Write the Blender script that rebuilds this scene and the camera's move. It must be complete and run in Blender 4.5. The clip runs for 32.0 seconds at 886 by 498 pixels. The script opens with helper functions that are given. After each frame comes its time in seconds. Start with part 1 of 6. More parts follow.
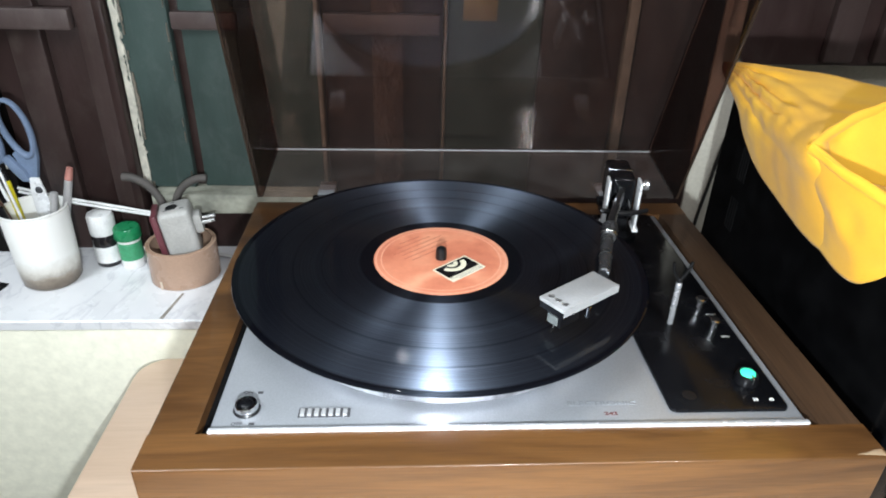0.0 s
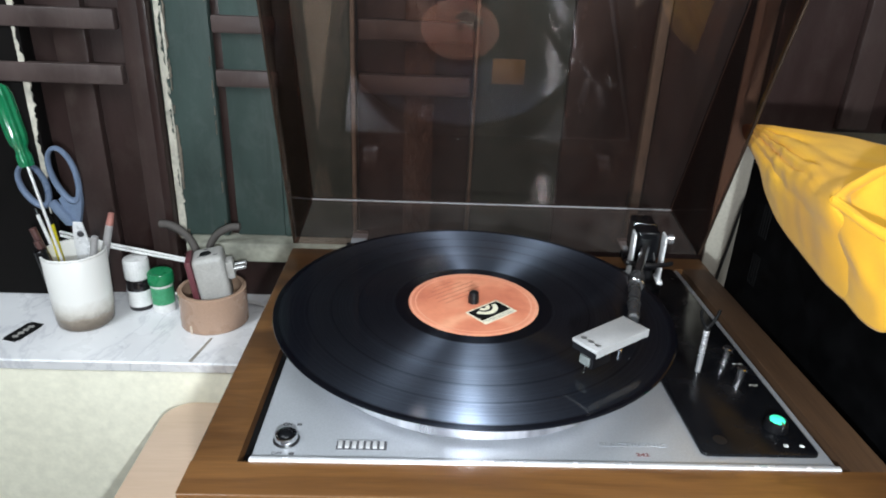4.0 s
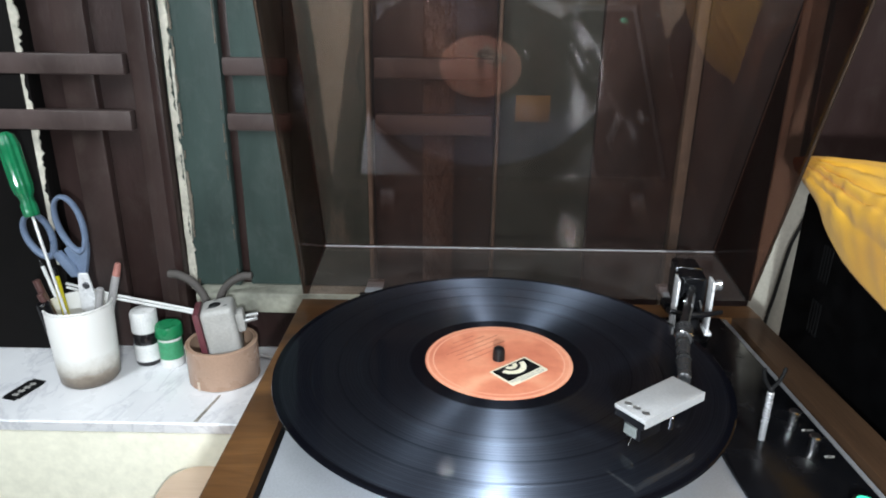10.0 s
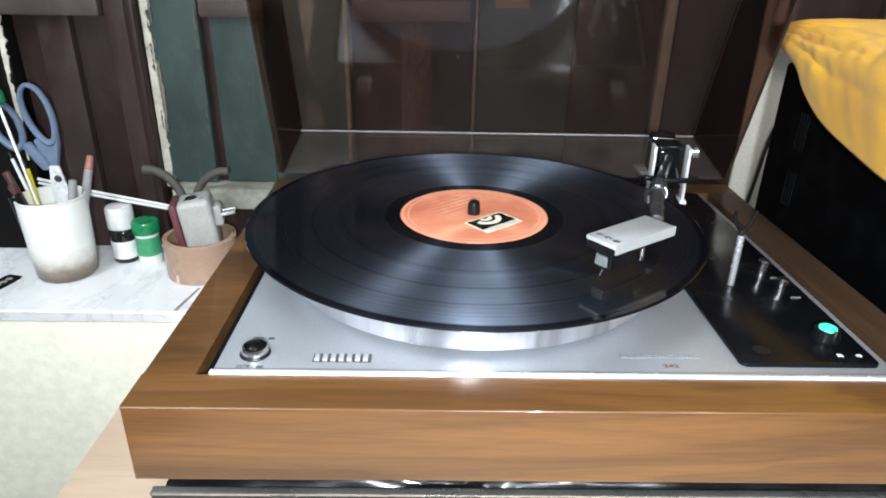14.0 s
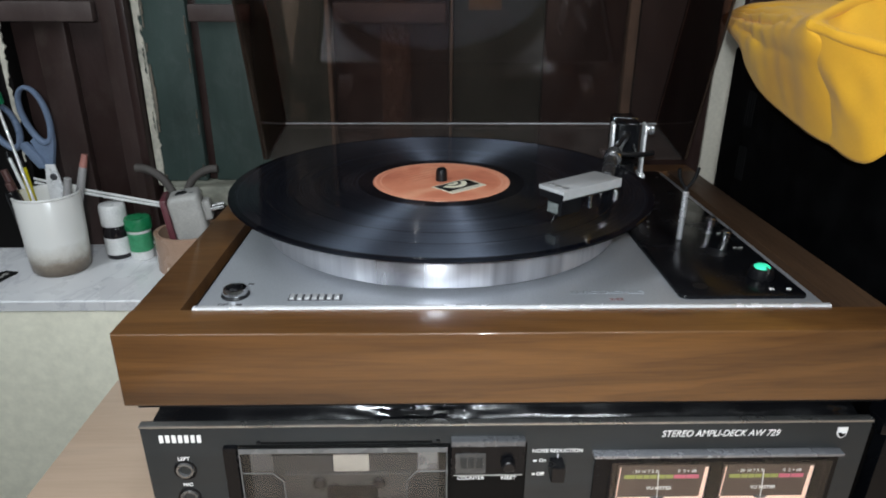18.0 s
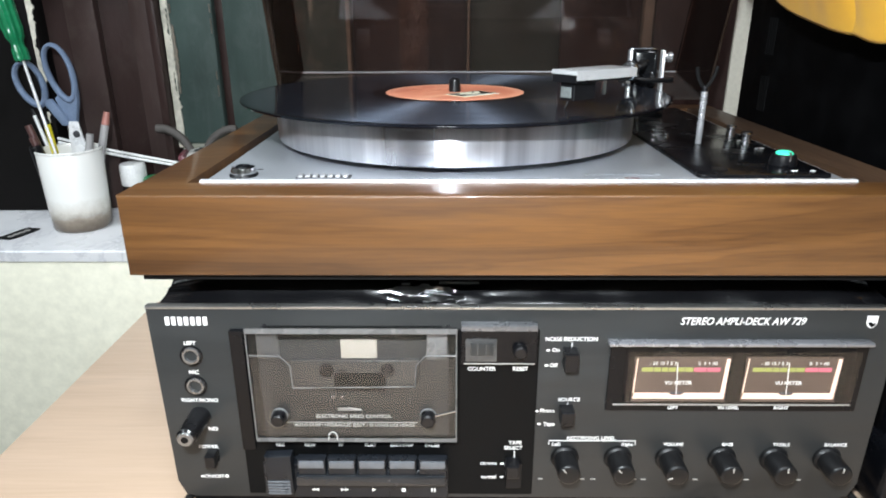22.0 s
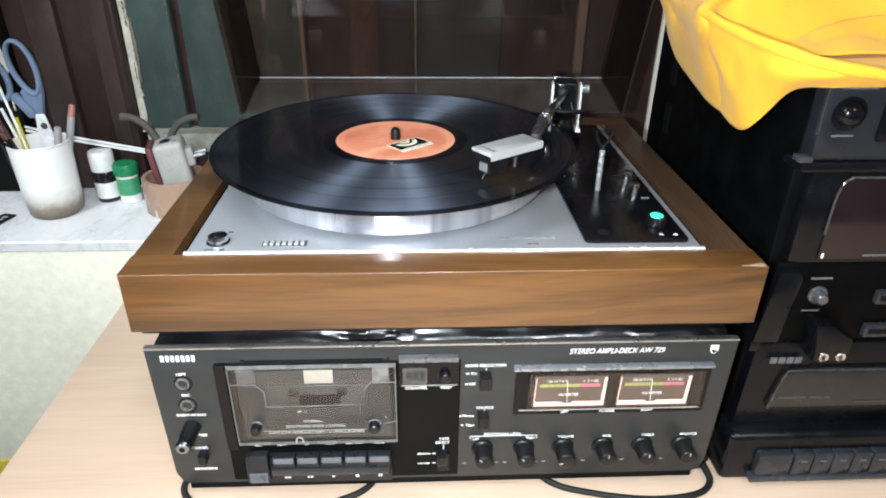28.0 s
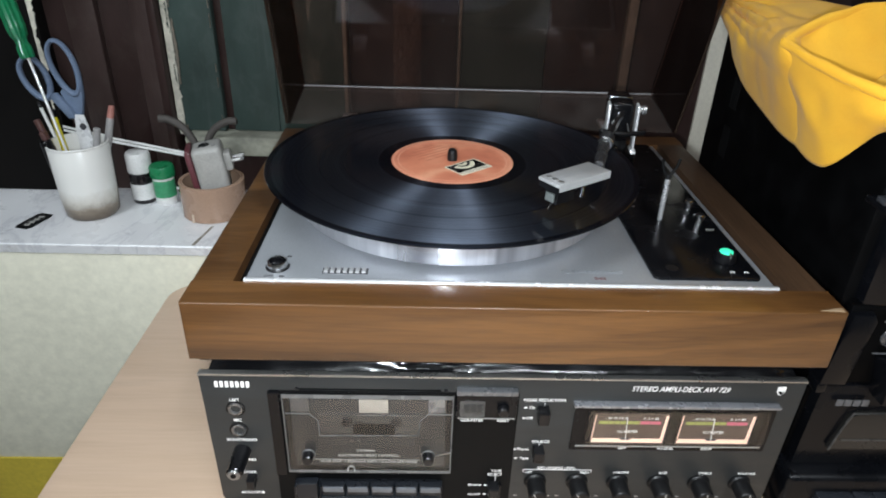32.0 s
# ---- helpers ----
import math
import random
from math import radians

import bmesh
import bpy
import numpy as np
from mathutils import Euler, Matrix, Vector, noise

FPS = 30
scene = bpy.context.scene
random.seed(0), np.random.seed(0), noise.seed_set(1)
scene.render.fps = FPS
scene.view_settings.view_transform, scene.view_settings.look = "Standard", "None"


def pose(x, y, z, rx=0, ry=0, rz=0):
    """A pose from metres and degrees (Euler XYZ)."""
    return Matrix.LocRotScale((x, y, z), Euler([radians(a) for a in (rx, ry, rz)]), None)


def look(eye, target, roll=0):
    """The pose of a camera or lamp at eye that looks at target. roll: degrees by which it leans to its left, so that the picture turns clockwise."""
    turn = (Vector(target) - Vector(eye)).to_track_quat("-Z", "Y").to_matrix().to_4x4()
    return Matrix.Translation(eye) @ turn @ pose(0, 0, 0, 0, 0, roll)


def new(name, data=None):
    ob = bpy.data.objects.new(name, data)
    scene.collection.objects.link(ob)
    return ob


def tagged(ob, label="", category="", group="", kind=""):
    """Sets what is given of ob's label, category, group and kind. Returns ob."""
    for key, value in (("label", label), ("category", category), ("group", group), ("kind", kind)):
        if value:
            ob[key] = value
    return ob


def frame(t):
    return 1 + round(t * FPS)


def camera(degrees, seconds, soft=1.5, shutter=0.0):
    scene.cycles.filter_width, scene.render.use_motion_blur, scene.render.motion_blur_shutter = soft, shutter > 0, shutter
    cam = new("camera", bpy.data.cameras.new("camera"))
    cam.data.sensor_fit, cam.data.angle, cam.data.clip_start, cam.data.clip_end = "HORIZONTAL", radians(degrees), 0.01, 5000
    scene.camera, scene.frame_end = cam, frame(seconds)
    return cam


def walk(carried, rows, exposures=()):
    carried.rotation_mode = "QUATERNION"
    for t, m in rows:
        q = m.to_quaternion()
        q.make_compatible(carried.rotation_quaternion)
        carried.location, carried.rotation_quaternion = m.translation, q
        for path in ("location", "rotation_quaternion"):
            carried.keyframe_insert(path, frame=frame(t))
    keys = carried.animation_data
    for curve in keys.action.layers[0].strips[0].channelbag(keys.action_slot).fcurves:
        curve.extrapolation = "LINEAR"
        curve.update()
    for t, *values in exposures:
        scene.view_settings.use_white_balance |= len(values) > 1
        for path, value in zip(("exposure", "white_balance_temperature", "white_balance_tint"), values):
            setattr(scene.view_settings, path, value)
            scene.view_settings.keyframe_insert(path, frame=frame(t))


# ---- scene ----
cam = camera(68.4, 32.0, soft=1.9)
METRES, EYE, TILT, LEAN, TURN = 0.863, 0.492, 1.0, 0.0, -3.5
EXPOSURES = [(0.0, 0.15), (3.0, 0.1), (6.0, -0.4), (7.0, -0.2), (9.0, 0.15), (10.0, 0.1), (11.0, 0.05), (12.0, -0.2), (13.0, -0.22), (14.0, 0.25), (17.0, -0.25), (18.0, -0.86), (19.0, -0.68), (20.0, 0.0), (22.0, 0.05), (25.0, 0.15), (28.0, 0.15), (29.0, -0.45), (30.0, -0.45), (32.0, -0.57)]
ROWS = [
    (0.0, 0.0, 0.0, 0.0, 0.84, -30.14, -1.44),
    (0.5, -0.0034, -0.0111, 0.0038, 0.86, -27.97, -1.86),
    (1.0, -0.0092, -0.012, 0.0, 1.13, -27.51, -2.13),
    (1.5, -0.013, -0.0114, -0.0042, 1.69, -26.65, -2.01),
    (2.0, -0.0151, -0.0147, -0.0088, 1.56, -26.44, -2.43),
    (2.5, -0.0199, -0.017, -0.0088, 1.85, -26.04, -2.67),
    (3.0, -0.0176, -0.0236, -0.0064, 2.01, -24.74, -2.51),
    (3.5, -0.0184, -0.0282, -0.0057, 2.33, -24.52, -2.35),
    (5.5, -0.0143, -0.0041, -0.0171, 2.38, -26.74, -1.42),
    (6.0, -0.0007, 0.0612, -0.0444, 2.55, -30.74, -0.2),
    (6.5, 0.0056, 0.119, -0.0705, 2.88, -34.06, 0.61),
    (7.0, 0.0111, 0.1593, -0.0927, 2.26, -36.03, 0.62),
    (7.5, 0.016, 0.1696, -0.0974, 2.09, -36.56, 0.8),
    (8.0, 0.0134, 0.1427, -0.0549, 2.93, -31.66, 1.26),
    (8.5, 0.0027, 0.1049, -0.0262, 3.02, -26.32, 0.13),
    (9.0, -0.0055, 0.0792, -0.0322, 5.01, -20.16, 0.64),
    (9.5, -0.0105, 0.0541, -0.0232, 4.41, -20.05, -0.34),
    (10.0, -0.0149, 0.0298, -0.0268, 4.25, -20.67, -0.67),
    (10.5, -0.0163, 0.0125, -0.0322, 4.13, -21.33, -0.91),
    (11.0, -0.0145, 0.0045, -0.0381, 3.48, -21.74, -1.23),
    (11.5, -0.0133, 0.0031, -0.0487, 3.45, -22.77, -0.94),
    (12.0, -0.0102, 0.007, -0.0597, 3.2, -23.73, -0.72),
    (12.5, -0.0064, 0.008, -0.0668, 2.9, -24.02, -0.65),
    (13.0, -0.0034, 0.0051, -0.0747, 2.93, -24.44, -0.31),
    (13.5, -0.0028, 0.0053, -0.0862, 2.85, -25.1, -0.67),
    (14.0, -0.0043, 0.0055, -0.094, 2.98, -25.47, -1.0),
    (14.5, -0.0033, 0.0049, -0.0968, 2.97, -25.24, -1.1),
    (16.5, 0.01, -0.0085, -0.1121, 2.89, -24.09, -0.64),
    (17.0, 0.0148, -0.0126, -0.118, 2.41, -24.13, -0.58),
    (17.5, 0.0196, -0.0243, -0.1219, 2.15, -23.8, -0.41),
    (18.0, 0.0198, -0.0495, -0.1259, 2.23, -23.11, -0.28),
    (18.5, 0.0149, -0.0743, -0.138, 2.69, -22.42, -0.4),
    (19.0, 0.0135, -0.0867, -0.1532, 2.86, -21.56, -0.48),
    (19.5, 0.0137, -0.0863, -0.1726, 3.36, -20.82, -0.49),
    (20.0, 0.018, -0.0841, -0.1856, 4.0, -20.65, -0.36),
    (20.5, 0.0249, -0.078, -0.1975, 4.18, -20.92, -0.18),
    (21.0, 0.0267, -0.0751, -0.2054, 4.09, -21.02, -0.07),
    (21.5, 0.0279, -0.0748, -0.2124, 4.17, -21.08, 0.1),
    (22.0, 0.0294, -0.0764, -0.217, 4.13, -20.99, 0.27),
    (22.5, 0.0303, -0.0782, -0.2218, 4.24, -20.88, -0.0),
    (23.0, 0.029, -0.0782, -0.2245, 4.39, -21.18, 0.08),
    (23.5, 0.031, -0.083, -0.2236, 4.28, -20.1, -0.39),
    (24.0, 0.0337, -0.0905, -0.2248, 3.72, -20.01, -0.77),
    (24.5, 0.0333, -0.0959, -0.2227, 3.6, -19.73, -0.84),
    (25.0, 0.0366, -0.1042, -0.2143, 2.88, -19.78, -1.02),
    (25.5, 0.0429, -0.1096, -0.2034, 2.23, -21.43, -0.92),
    (27.5, 0.0543, -0.1243, -0.0985, 0.33, -30.65, -0.96),
    (28.0, 0.0536, -0.125, -0.0744, 1.04, -29.04, -0.62),
    (28.5, 0.0539, -0.1215, -0.0616, 1.77, -29.82, -1.72),
    (29.0, 0.0498, -0.1238, -0.0497, 2.39, -28.92, -2.13),
    (29.5, 0.0452, -0.1308, -0.0462, 2.59, -28.73, -2.11),
    (30.0, 0.0359, -0.1294, -0.0498, 3.02, -28.79, -2.28),
    (30.5, 0.0278, -0.1228, -0.0525, 3.21, -29.17, -2.42),
    (31.0, 0.024, -0.1195, -0.0533, 3.27, -29.28, -2.64),
    (31.5, 0.0163, -0.1095, -0.0563, 3.18, -29.7, -2.71),
    (32.0, 0.0094, -0.099, -0.0558, 2.62, -29.72, -1.7),
]
walk(cam, [(t, pose(-0.0245, -0.421, EYE, TILT, LEAN, TURN) @ pose(METRES * x, METRES * y, METRES * z, 90 + pitch, roll, yaw)) for t, x, y, z, yaw, pitch, roll in ROWS],
     exposures=EXPOSURES)

# ---- light ----
world = bpy.data.worlds.new("world")
world.use_nodes = True
scene.world = world
world.node_tree.nodes["Background"].inputs[0].default_value = (0.9, 0.95, 1.0, 1)
world.node_tree.nodes["Background"].inputs[1].default_value = 0.003


def lamp(name, kind, where, target, power, colour, **more):
    data = bpy.data.lights.new(name, kind)
    data.energy, data.color = power, colour
    if "size" in more:
        data.shape, data.size, data.size_y = "RECTANGLE", more["size"], more["size_y"]
    if "radius" in more:
        data.shadow_soft_size = more["radius"]
    ob = new(name, data)
    ob.matrix_world = look(where, target)
    return ob


# the viewer's hand torch, an added fill lamp on the west side, and the ceiling tube behind the viewer that the lid and
# the record mirror
lamp("torch_light", "POINT", (-0.035, -0.530, 0.425), (0, 0, 0.2), 23.0, (0.875, 0.960, 1.02), radius=0.010)
lamp("west_fill_light", "AREA", (-0.85, -0.55, 1.36), (-0.15, 0.1, 0.15), 17, (0.87, 0.955, 1.01), size=0.35, size_y=1.1)
lamp("tube_light", "AREA", (0.54, -1.50, 1.84), (0.51, -1.20, 0.0), 27, (0.90, 0.96, 1.02), size=0.05, size_y=1.1)

# ---- materials ----
def nodes_of(name):
    m = bpy.data.materials.new(name)
    m.use_nodes = True
    nt = m.node_tree
    return m, nt, nt.nodes["Principled BSDF"]


def node(nt, kind, **values):
    n = nt.nodes.new(kind)
    for key, value in values.items():
        n.inputs[key].default_value = value
    return n


def coords(nt, scale=(1, 1, 1), kind="Object"):
    tc = nt.nodes.new("ShaderNodeTexCoord")
    mp = node(nt, "ShaderNodeMapping", Scale=scale)
    nt.links.new(tc.outputs[kind], mp.inputs["Vector"])
    return mp.outputs["Vector"]


def noise_of(nt, vec, scale, detail=4.0, rough=0.55, distortion=0.0):
    n = node(nt, "ShaderNodeTexNoise", Scale=scale, Detail=detail, Roughness=rough, Distortion=distortion)
    nt.links.new(vec, n.inputs["Vector"])
    return n.outputs["Fac"]


def ramp(nt, fac, stops):
    r = nt.nodes.new("ShaderNodeValToRGB")
    el = r.color_ramp.elements
    while len(el) < len(stops):
        el.new(0.5)
    for e, (p, c) in zip(el, stops):
        e.position, e.color = p, (*c, 1)
    nt.links.new(fac, r.inputs["Fac"])
    return r.outputs["Color"]


def mix(nt, fac, a, b, blend="MIX"):
    m = nt.nodes.new("ShaderNodeMix")
    m.data_type, m.blend_type = "RGBA", blend
    for sock, v in ((m.inputs[0], fac), (m.inputs[6], a), (m.inputs[7], b)):
        if isinstance(v, (int, float)):
            sock.default_value = v
        elif isinstance(v, tuple):
            sock.default_value = (*v, 1)
        else:
            nt.links.new(v, sock)
    return m.outputs[2]


def relief(nt, bsdf, fac, strength, distance=0.001):
    b = node(nt, "ShaderNodeBump", Strength=strength, Distance=distance)
    nt.links.new(fac, b.inputs["Height"])
    nt.links.new(b.outputs["Normal"], bsdf.inputs["Normal"])


def plain(name, col, rough=0.5, metal=0.0, var=0.18, scale=40.0, bump=0.15, bscale=400.0, coat=0.0, spec=0.5, stretch=(1, 1, 1), rvar=0.12):
    """A surface with blotches at one scale, fine grain at another, and uneven gloss."""
    m, nt, b = nodes_of(name)
    vec = coords(nt, stretch)
    big, fine = noise_of(nt, vec, scale, 5.0), noise_of(nt, vec, bscale, 3.0)
    dark, light = tuple(c * (1 - var) for c in col), tuple(min(c * (1 + var), 0.95) for c in col)
    c1 = ramp(nt, big, [(0.3, dark), (0.7, light)])
    c2 = ramp(nt, fine, [(0.3, (0.86, 0.86, 0.86)), (0.7, (1, 1, 1))])
    nt.links.new(mix(nt, 1.0, c1, c2, "MULTIPLY"), b.inputs["Base Color"])
    rr = ramp(nt, big, [(0.3, (max(rough - rvar, 0.02),) * 3), (0.7, (min(rough + rvar, 1),) * 3)])
    nt.links.new(rr, b.inputs["Roughness"])
    b.inputs["Metallic"].default_value = metal
    b.inputs["Specular IOR Level"].default_value = spec
    b.inputs["Coat Weight"].default_value = coat
    b.inputs["Coat Roughness"].default_value = 0.12
    if bump:
        relief(nt, b, fine, bump, 0.0006)
    return m


def wood(name, dark, light, along="x", rough=0.3, coat=0.4, fine=1.0, stripes=1.0, grain=1.0, figure=0.0, polish=0.16):
    """Veneer: long grain along one axis, with wandering bands, broad toning and pores."""
    m, nt, b = nodes_of(name)
    s = {"x": (0.75, 7, 7), "y": (7, 0.75, 7), "z": (7, 7, 0.75)}[along]
    vec = coords(nt, s)
    bands = noise_of(nt, vec, 4.5 * stripes, 3.0, 0.5, 1.1)
    s2 = {"x": (3, 60, 60), "y": (60, 3, 60), "z": (60, 60, 3)}[along]
    pores = noise_of(nt, coords(nt, s2), 14.0 * fine, 3.0)
    s3 = {"x": (1, 16, 16), "y": (16, 1, 16), "z": (16, 16, 1)}[along]
    streak = noise_of(nt, coords(nt, s3), 7.0 * fine, 5.0, 0.65, 0.5)
    blot = noise_of(nt, coords(nt), 6.0, 2.0)
    c = ramp(nt, bands, [(0.28, dark), (0.46, tuple((x + y) / 2 for x, y in zip(dark, light))), (0.6, light), (0.72, tuple(0.8 * x for x in light))])
    c = mix(nt, 1.0, c, ramp(nt, pores, [(0.3, (1 - 0.30 * grain, 1 - 0.33 * grain, 1 - 0.36 * grain)), (0.62, (1, 1, 1))]), "MULTIPLY")
    c = mix(nt, 1.0, c, ramp(nt, streak, [(0.30, (1 - 0.45 * grain, 1 - 0.50 * grain, 1 - 0.52 * grain)), (0.50, (1, 1, 1)), (0.72, (1 + 0.22 * grain,) * 3)]), "MULTIPLY")
    c = mix(nt, 1.0, c, ramp(nt, blot, [(0.3, (1 - 0.18 * grain,) * 3), (0.7, (1 + 0.06 * grain,) * 3)]), "MULTIPLY")
    lines = ramp(nt, bands, [(0.36, (1, 1, 1)), (0.385, (0.66, 0.62, 0.58)), (0.41, (1, 1, 1)), (0.50, (1, 1, 1)), (0.52, (0.72, 0.69, 0.66)), (0.545, (1, 1, 1)), (0.63, (1, 1, 1)), (0.645, (0.75, 0.72, 0.7)), (0.67, (1, 1, 1))])
    c = mix(nt, figure, c, mix(nt, 1.0, c, lines, "MULTIPLY"))
    nt.links.new(c, b.inputs["Base Color"])
    nt.links.new(ramp(nt, pores, [(0.2, (rough + 0.15,) * 3), (0.8, (rough,) * 3)]), b.inputs["Roughness"])
    b.inputs["Coat Weight"].default_value, b.inputs["Coat Roughness"].default_value = coat, polish
    relief(nt, b, pores, 0.12, 0.0004)
    return m


def vinyl():
    """Pressed grooves: two tilted walls and the flat land share the gloss; quiet bands between the tracks."""
    m, nt, b = nodes_of("grooved_vinyl")
    nt.nodes.remove(b)
    tc = nt.nodes.new("ShaderNodeTexCoord")
    flat = nt.nodes.new("ShaderNodeVectorMath")
    flat.operation = "MULTIPLY"
    flat.inputs[1].default_value = (1, 1, 0)
    nt.links.new(tc.outputs["Object"], flat.inputs[0])
    length = nt.nodes.new("ShaderNodeVectorMath")
    length.operation = "LENGTH"
    nt.links.new(flat.outputs[0], length.inputs[0])
    ray = nt.nodes.new("ShaderNodeVectorMath")
    ray.operation = "NORMALIZE"
    nt.links.new(flat.outputs[0], ray.inputs[0])
    ring = nt.nodes.new("ShaderNodeCombineXYZ")
    nt.links.new(length.outputs["Value"], ring.inputs[0])
    loud = noise_of(nt, ring.outputs[0], 1500.0, 4.0, 0.7)
    band = noise_of(nt, ring.outputs[0], 60.0, 2.0, 0.6)
    add = nt.nodes.new("ShaderNodeAddShader")
    shaders = []
    for tilt in (1.45, -1.45):
        sc = nt.nodes.new("ShaderNodeVectorMath")
        sc.operation = "SCALE"
        sc.inputs["Scale"].default_value = tilt
        nt.links.new(ray.outputs[0], sc.inputs[0])
        su = nt.nodes.new("ShaderNodeVectorMath")
        su.operation = "ADD"
        nt.links.new(sc.outputs[0], su.inputs[0])
        su.inputs[1].default_value = (0, 0, 1)
        aside = nt.nodes.new("ShaderNodeVectorMath")
        aside.operation = "CROSS_PRODUCT"
        aside.inputs[0].default_value = (0, 0, 1)
        nt.links.new(ray.outputs[0], aside.inputs[1])
        sway = nt.nodes.new("ShaderNodeMath")
        sway.operation = "MULTIPLY_ADD"
        nt.links.new(noise_of(nt, ring.outputs[0], 230.0, 5.0, 0.7), sway.inputs[0])
        sway.inputs[1].default_value, sway.inputs[2].default_value = 0.40, -0.20
        lean = nt.nodes.new("ShaderNodeVectorMath")
        lean.operation = "SCALE"
        nt.links.new(aside.outputs[0], lean.inputs[0])
        nt.links.new(sway.outputs[0], lean.inputs["Scale"])
        both = nt.nodes.new("ShaderNodeVectorMath")
        both.operation = "ADD"
        nt.links.new(su.outputs[0], both.inputs[0])
        nt.links.new(lean.outputs[0], both.inputs[1])
        no = nt.nodes.new("ShaderNodeVectorMath")
        no.operation = "NORMALIZE"
        nt.links.new(both.outputs[0], no.inputs[0])
        g = node(nt, "ShaderNodeBsdfGlossy", Roughness=0.33)
        nt.links.new(no.outputs[0], g.inputs["Normal"])
        cl = ramp(nt, loud, [(0.32, (0.010, 0.012, 0.016)), (0.70, (0.046, 0.054, 0.070))])
        far = nt.nodes.new("ShaderNodeMath")
        far.operation = "MULTIPLY"
        nt.links.new(length.outputs["Value"], far.inputs[0])
        far.inputs[1].default_value = 6.25
        dull, full = (0.12, 0.12, 0.12), (1, 1, 1)
        soft = (0.45, 0.45, 0.45)
        cut = ramp(nt, far.outputs[0], [(0.372, dull), (0.380, full), (0.548, full), (0.5495, soft), (0.5525, soft), (0.554, full), (0.674, full), (0.6755, soft), (0.6785, soft), (0.680, full), (0.784, full), (0.7855, soft), (0.7885, soft), (0.790, full), (0.908, full), (0.916, dull)])
        cl = mix(nt, 1.0, cl, cut, "MULTIPLY")
        nt.links.new(mix(nt, 1.0, cl, ramp(nt, band, [(0.35, (0.75, 0.75, 0.75)), (0.65, (1, 1, 1))]), "MULTIPLY"), g.inputs["Color"])
        shaders.append(g)
    nt.links.new(shaders[0].outputs[0], add.inputs[0])
    nt.links.new(shaders[1].outputs[0], add.inputs[1])
    base = node(nt, "ShaderNodeBsdfPrincipled", Roughness=0.07)
    base.inputs["Base Color"].default_value = (0.0018, 0.002, 0.0034, 1)
    base.inputs["Specular IOR Level"].default_value = 0.2
    total = nt.nodes.new("ShaderNodeAddShader")
    nt.links.new(add.outputs[0], total.inputs[0])
    nt.links.new(base.outputs[0], total.inputs[1])
    nt.links.new(total.outputs[0], nt.nodes["Material Output"].inputs["Surface"])
    return m


def tinted(name, colour, clear, rough=0.02, film=0.0, graze=0.6, specks=0.0):
    """Clear plastic: sees through with a tint, mirrors by Fresnel, and carries a film of dust."""
    m, nt, b = nodes_of(name)
    nt.nodes.remove(b)
    see = nt.nodes.new("ShaderNodeBsdfTransparent")
    see.inputs[0].default_value = (*colour, 1)
    gloss = node(nt, "ShaderNodeBsdfGlossy", Roughness=rough)
    lw = node(nt, "ShaderNodeLayerWeight", Blend=0.5)
    fres = nt.nodes.new("ShaderNodeMath")
    fres.operation = "POWER"
    nt.links.new(lw.outputs["Facing"], fres.inputs[0])
    fres.inputs[1].default_value = 4.0
    floor_ = nt.nodes.new("ShaderNodeMath")
    floor_.operation = "MULTIPLY_ADD"
    nt.links.new(fres.outputs[0], floor_.inputs[0])
    floor_.inputs[1].default_value, floor_.inputs[2].default_value = graze, ((clear - 1) / (clear + 1)) ** 2
    fres = floor_
    a = nt.nodes.new("ShaderNodeMixShader")
    nt.links.new(fres.outputs[0], a.inputs[0])
    nt.links.new(see.outputs[0], a.inputs[1])
    nt.links.new(gloss.outputs[0], a.inputs[2])
    dust = nt.nodes.new("ShaderNodeBsdfDiffuse")
    dust.inputs[0].default_value = (0.52, 0.51, 0.49, 1)
    k = ramp(nt, noise_of(nt, coords(nt, (3, 3, 1)), 5.0, 5.0), [(0.35, (film * 0.3,) * 3), (0.75, (film,) * 3)])
    if specks:
        s = ramp(nt, noise_of(nt, coords(nt), 330.0, 1.0), [(0.775, (0, 0, 0)), (0.82, (specks,) * 3)])
        k = mix(nt, 1.0, k, s, "ADD")
    z = nt.nodes.new("ShaderNodeMixShader")
    nt.links.new(k, z.inputs[0])
    nt.links.new(a.outputs[0], z.inputs[1])
    nt.links.new(dust.outputs[0], z.inputs[2])
    nt.links.new(z.outputs[0], nt.nodes["Material Output"].inputs["Surface"])
    return m


def glowing(name, colour, power):
    m, nt, b = nodes_of(name)
    b.inputs["Base Color"].default_value = (*colour, 1)
    b.inputs["Emission Color"].default_value = (*colour, 1)
    b.inputs["Emission Strength"].default_value = power
    return m


WALNUT_X = wood("walnut_veneer", (0.046, 0.0182, 0.0050), (0.134, 0.0585, 0.0165), "x", 0.34, 0.42, 1.0, 0.6, 0.55, 0.75, 0.10)
LAMINATE = wood("beech_laminate", (0.535, 0.385, 0.275), (0.60, 0.44, 0.325), "x", 0.38, 0.15, 0.5, 0.5, 0.15)
ALU = plain("satin_aluminium", (0.49, 0.51, 0.545), 0.34, 0.62, 0.05, 20, 0.05, 900, rvar=0.04)
BRIGHT = plain("polished_aluminium", (0.80, 0.80, 0.82), 0.16, 1.0, 0.05, 30, 0.04, 700, rvar=0.05)


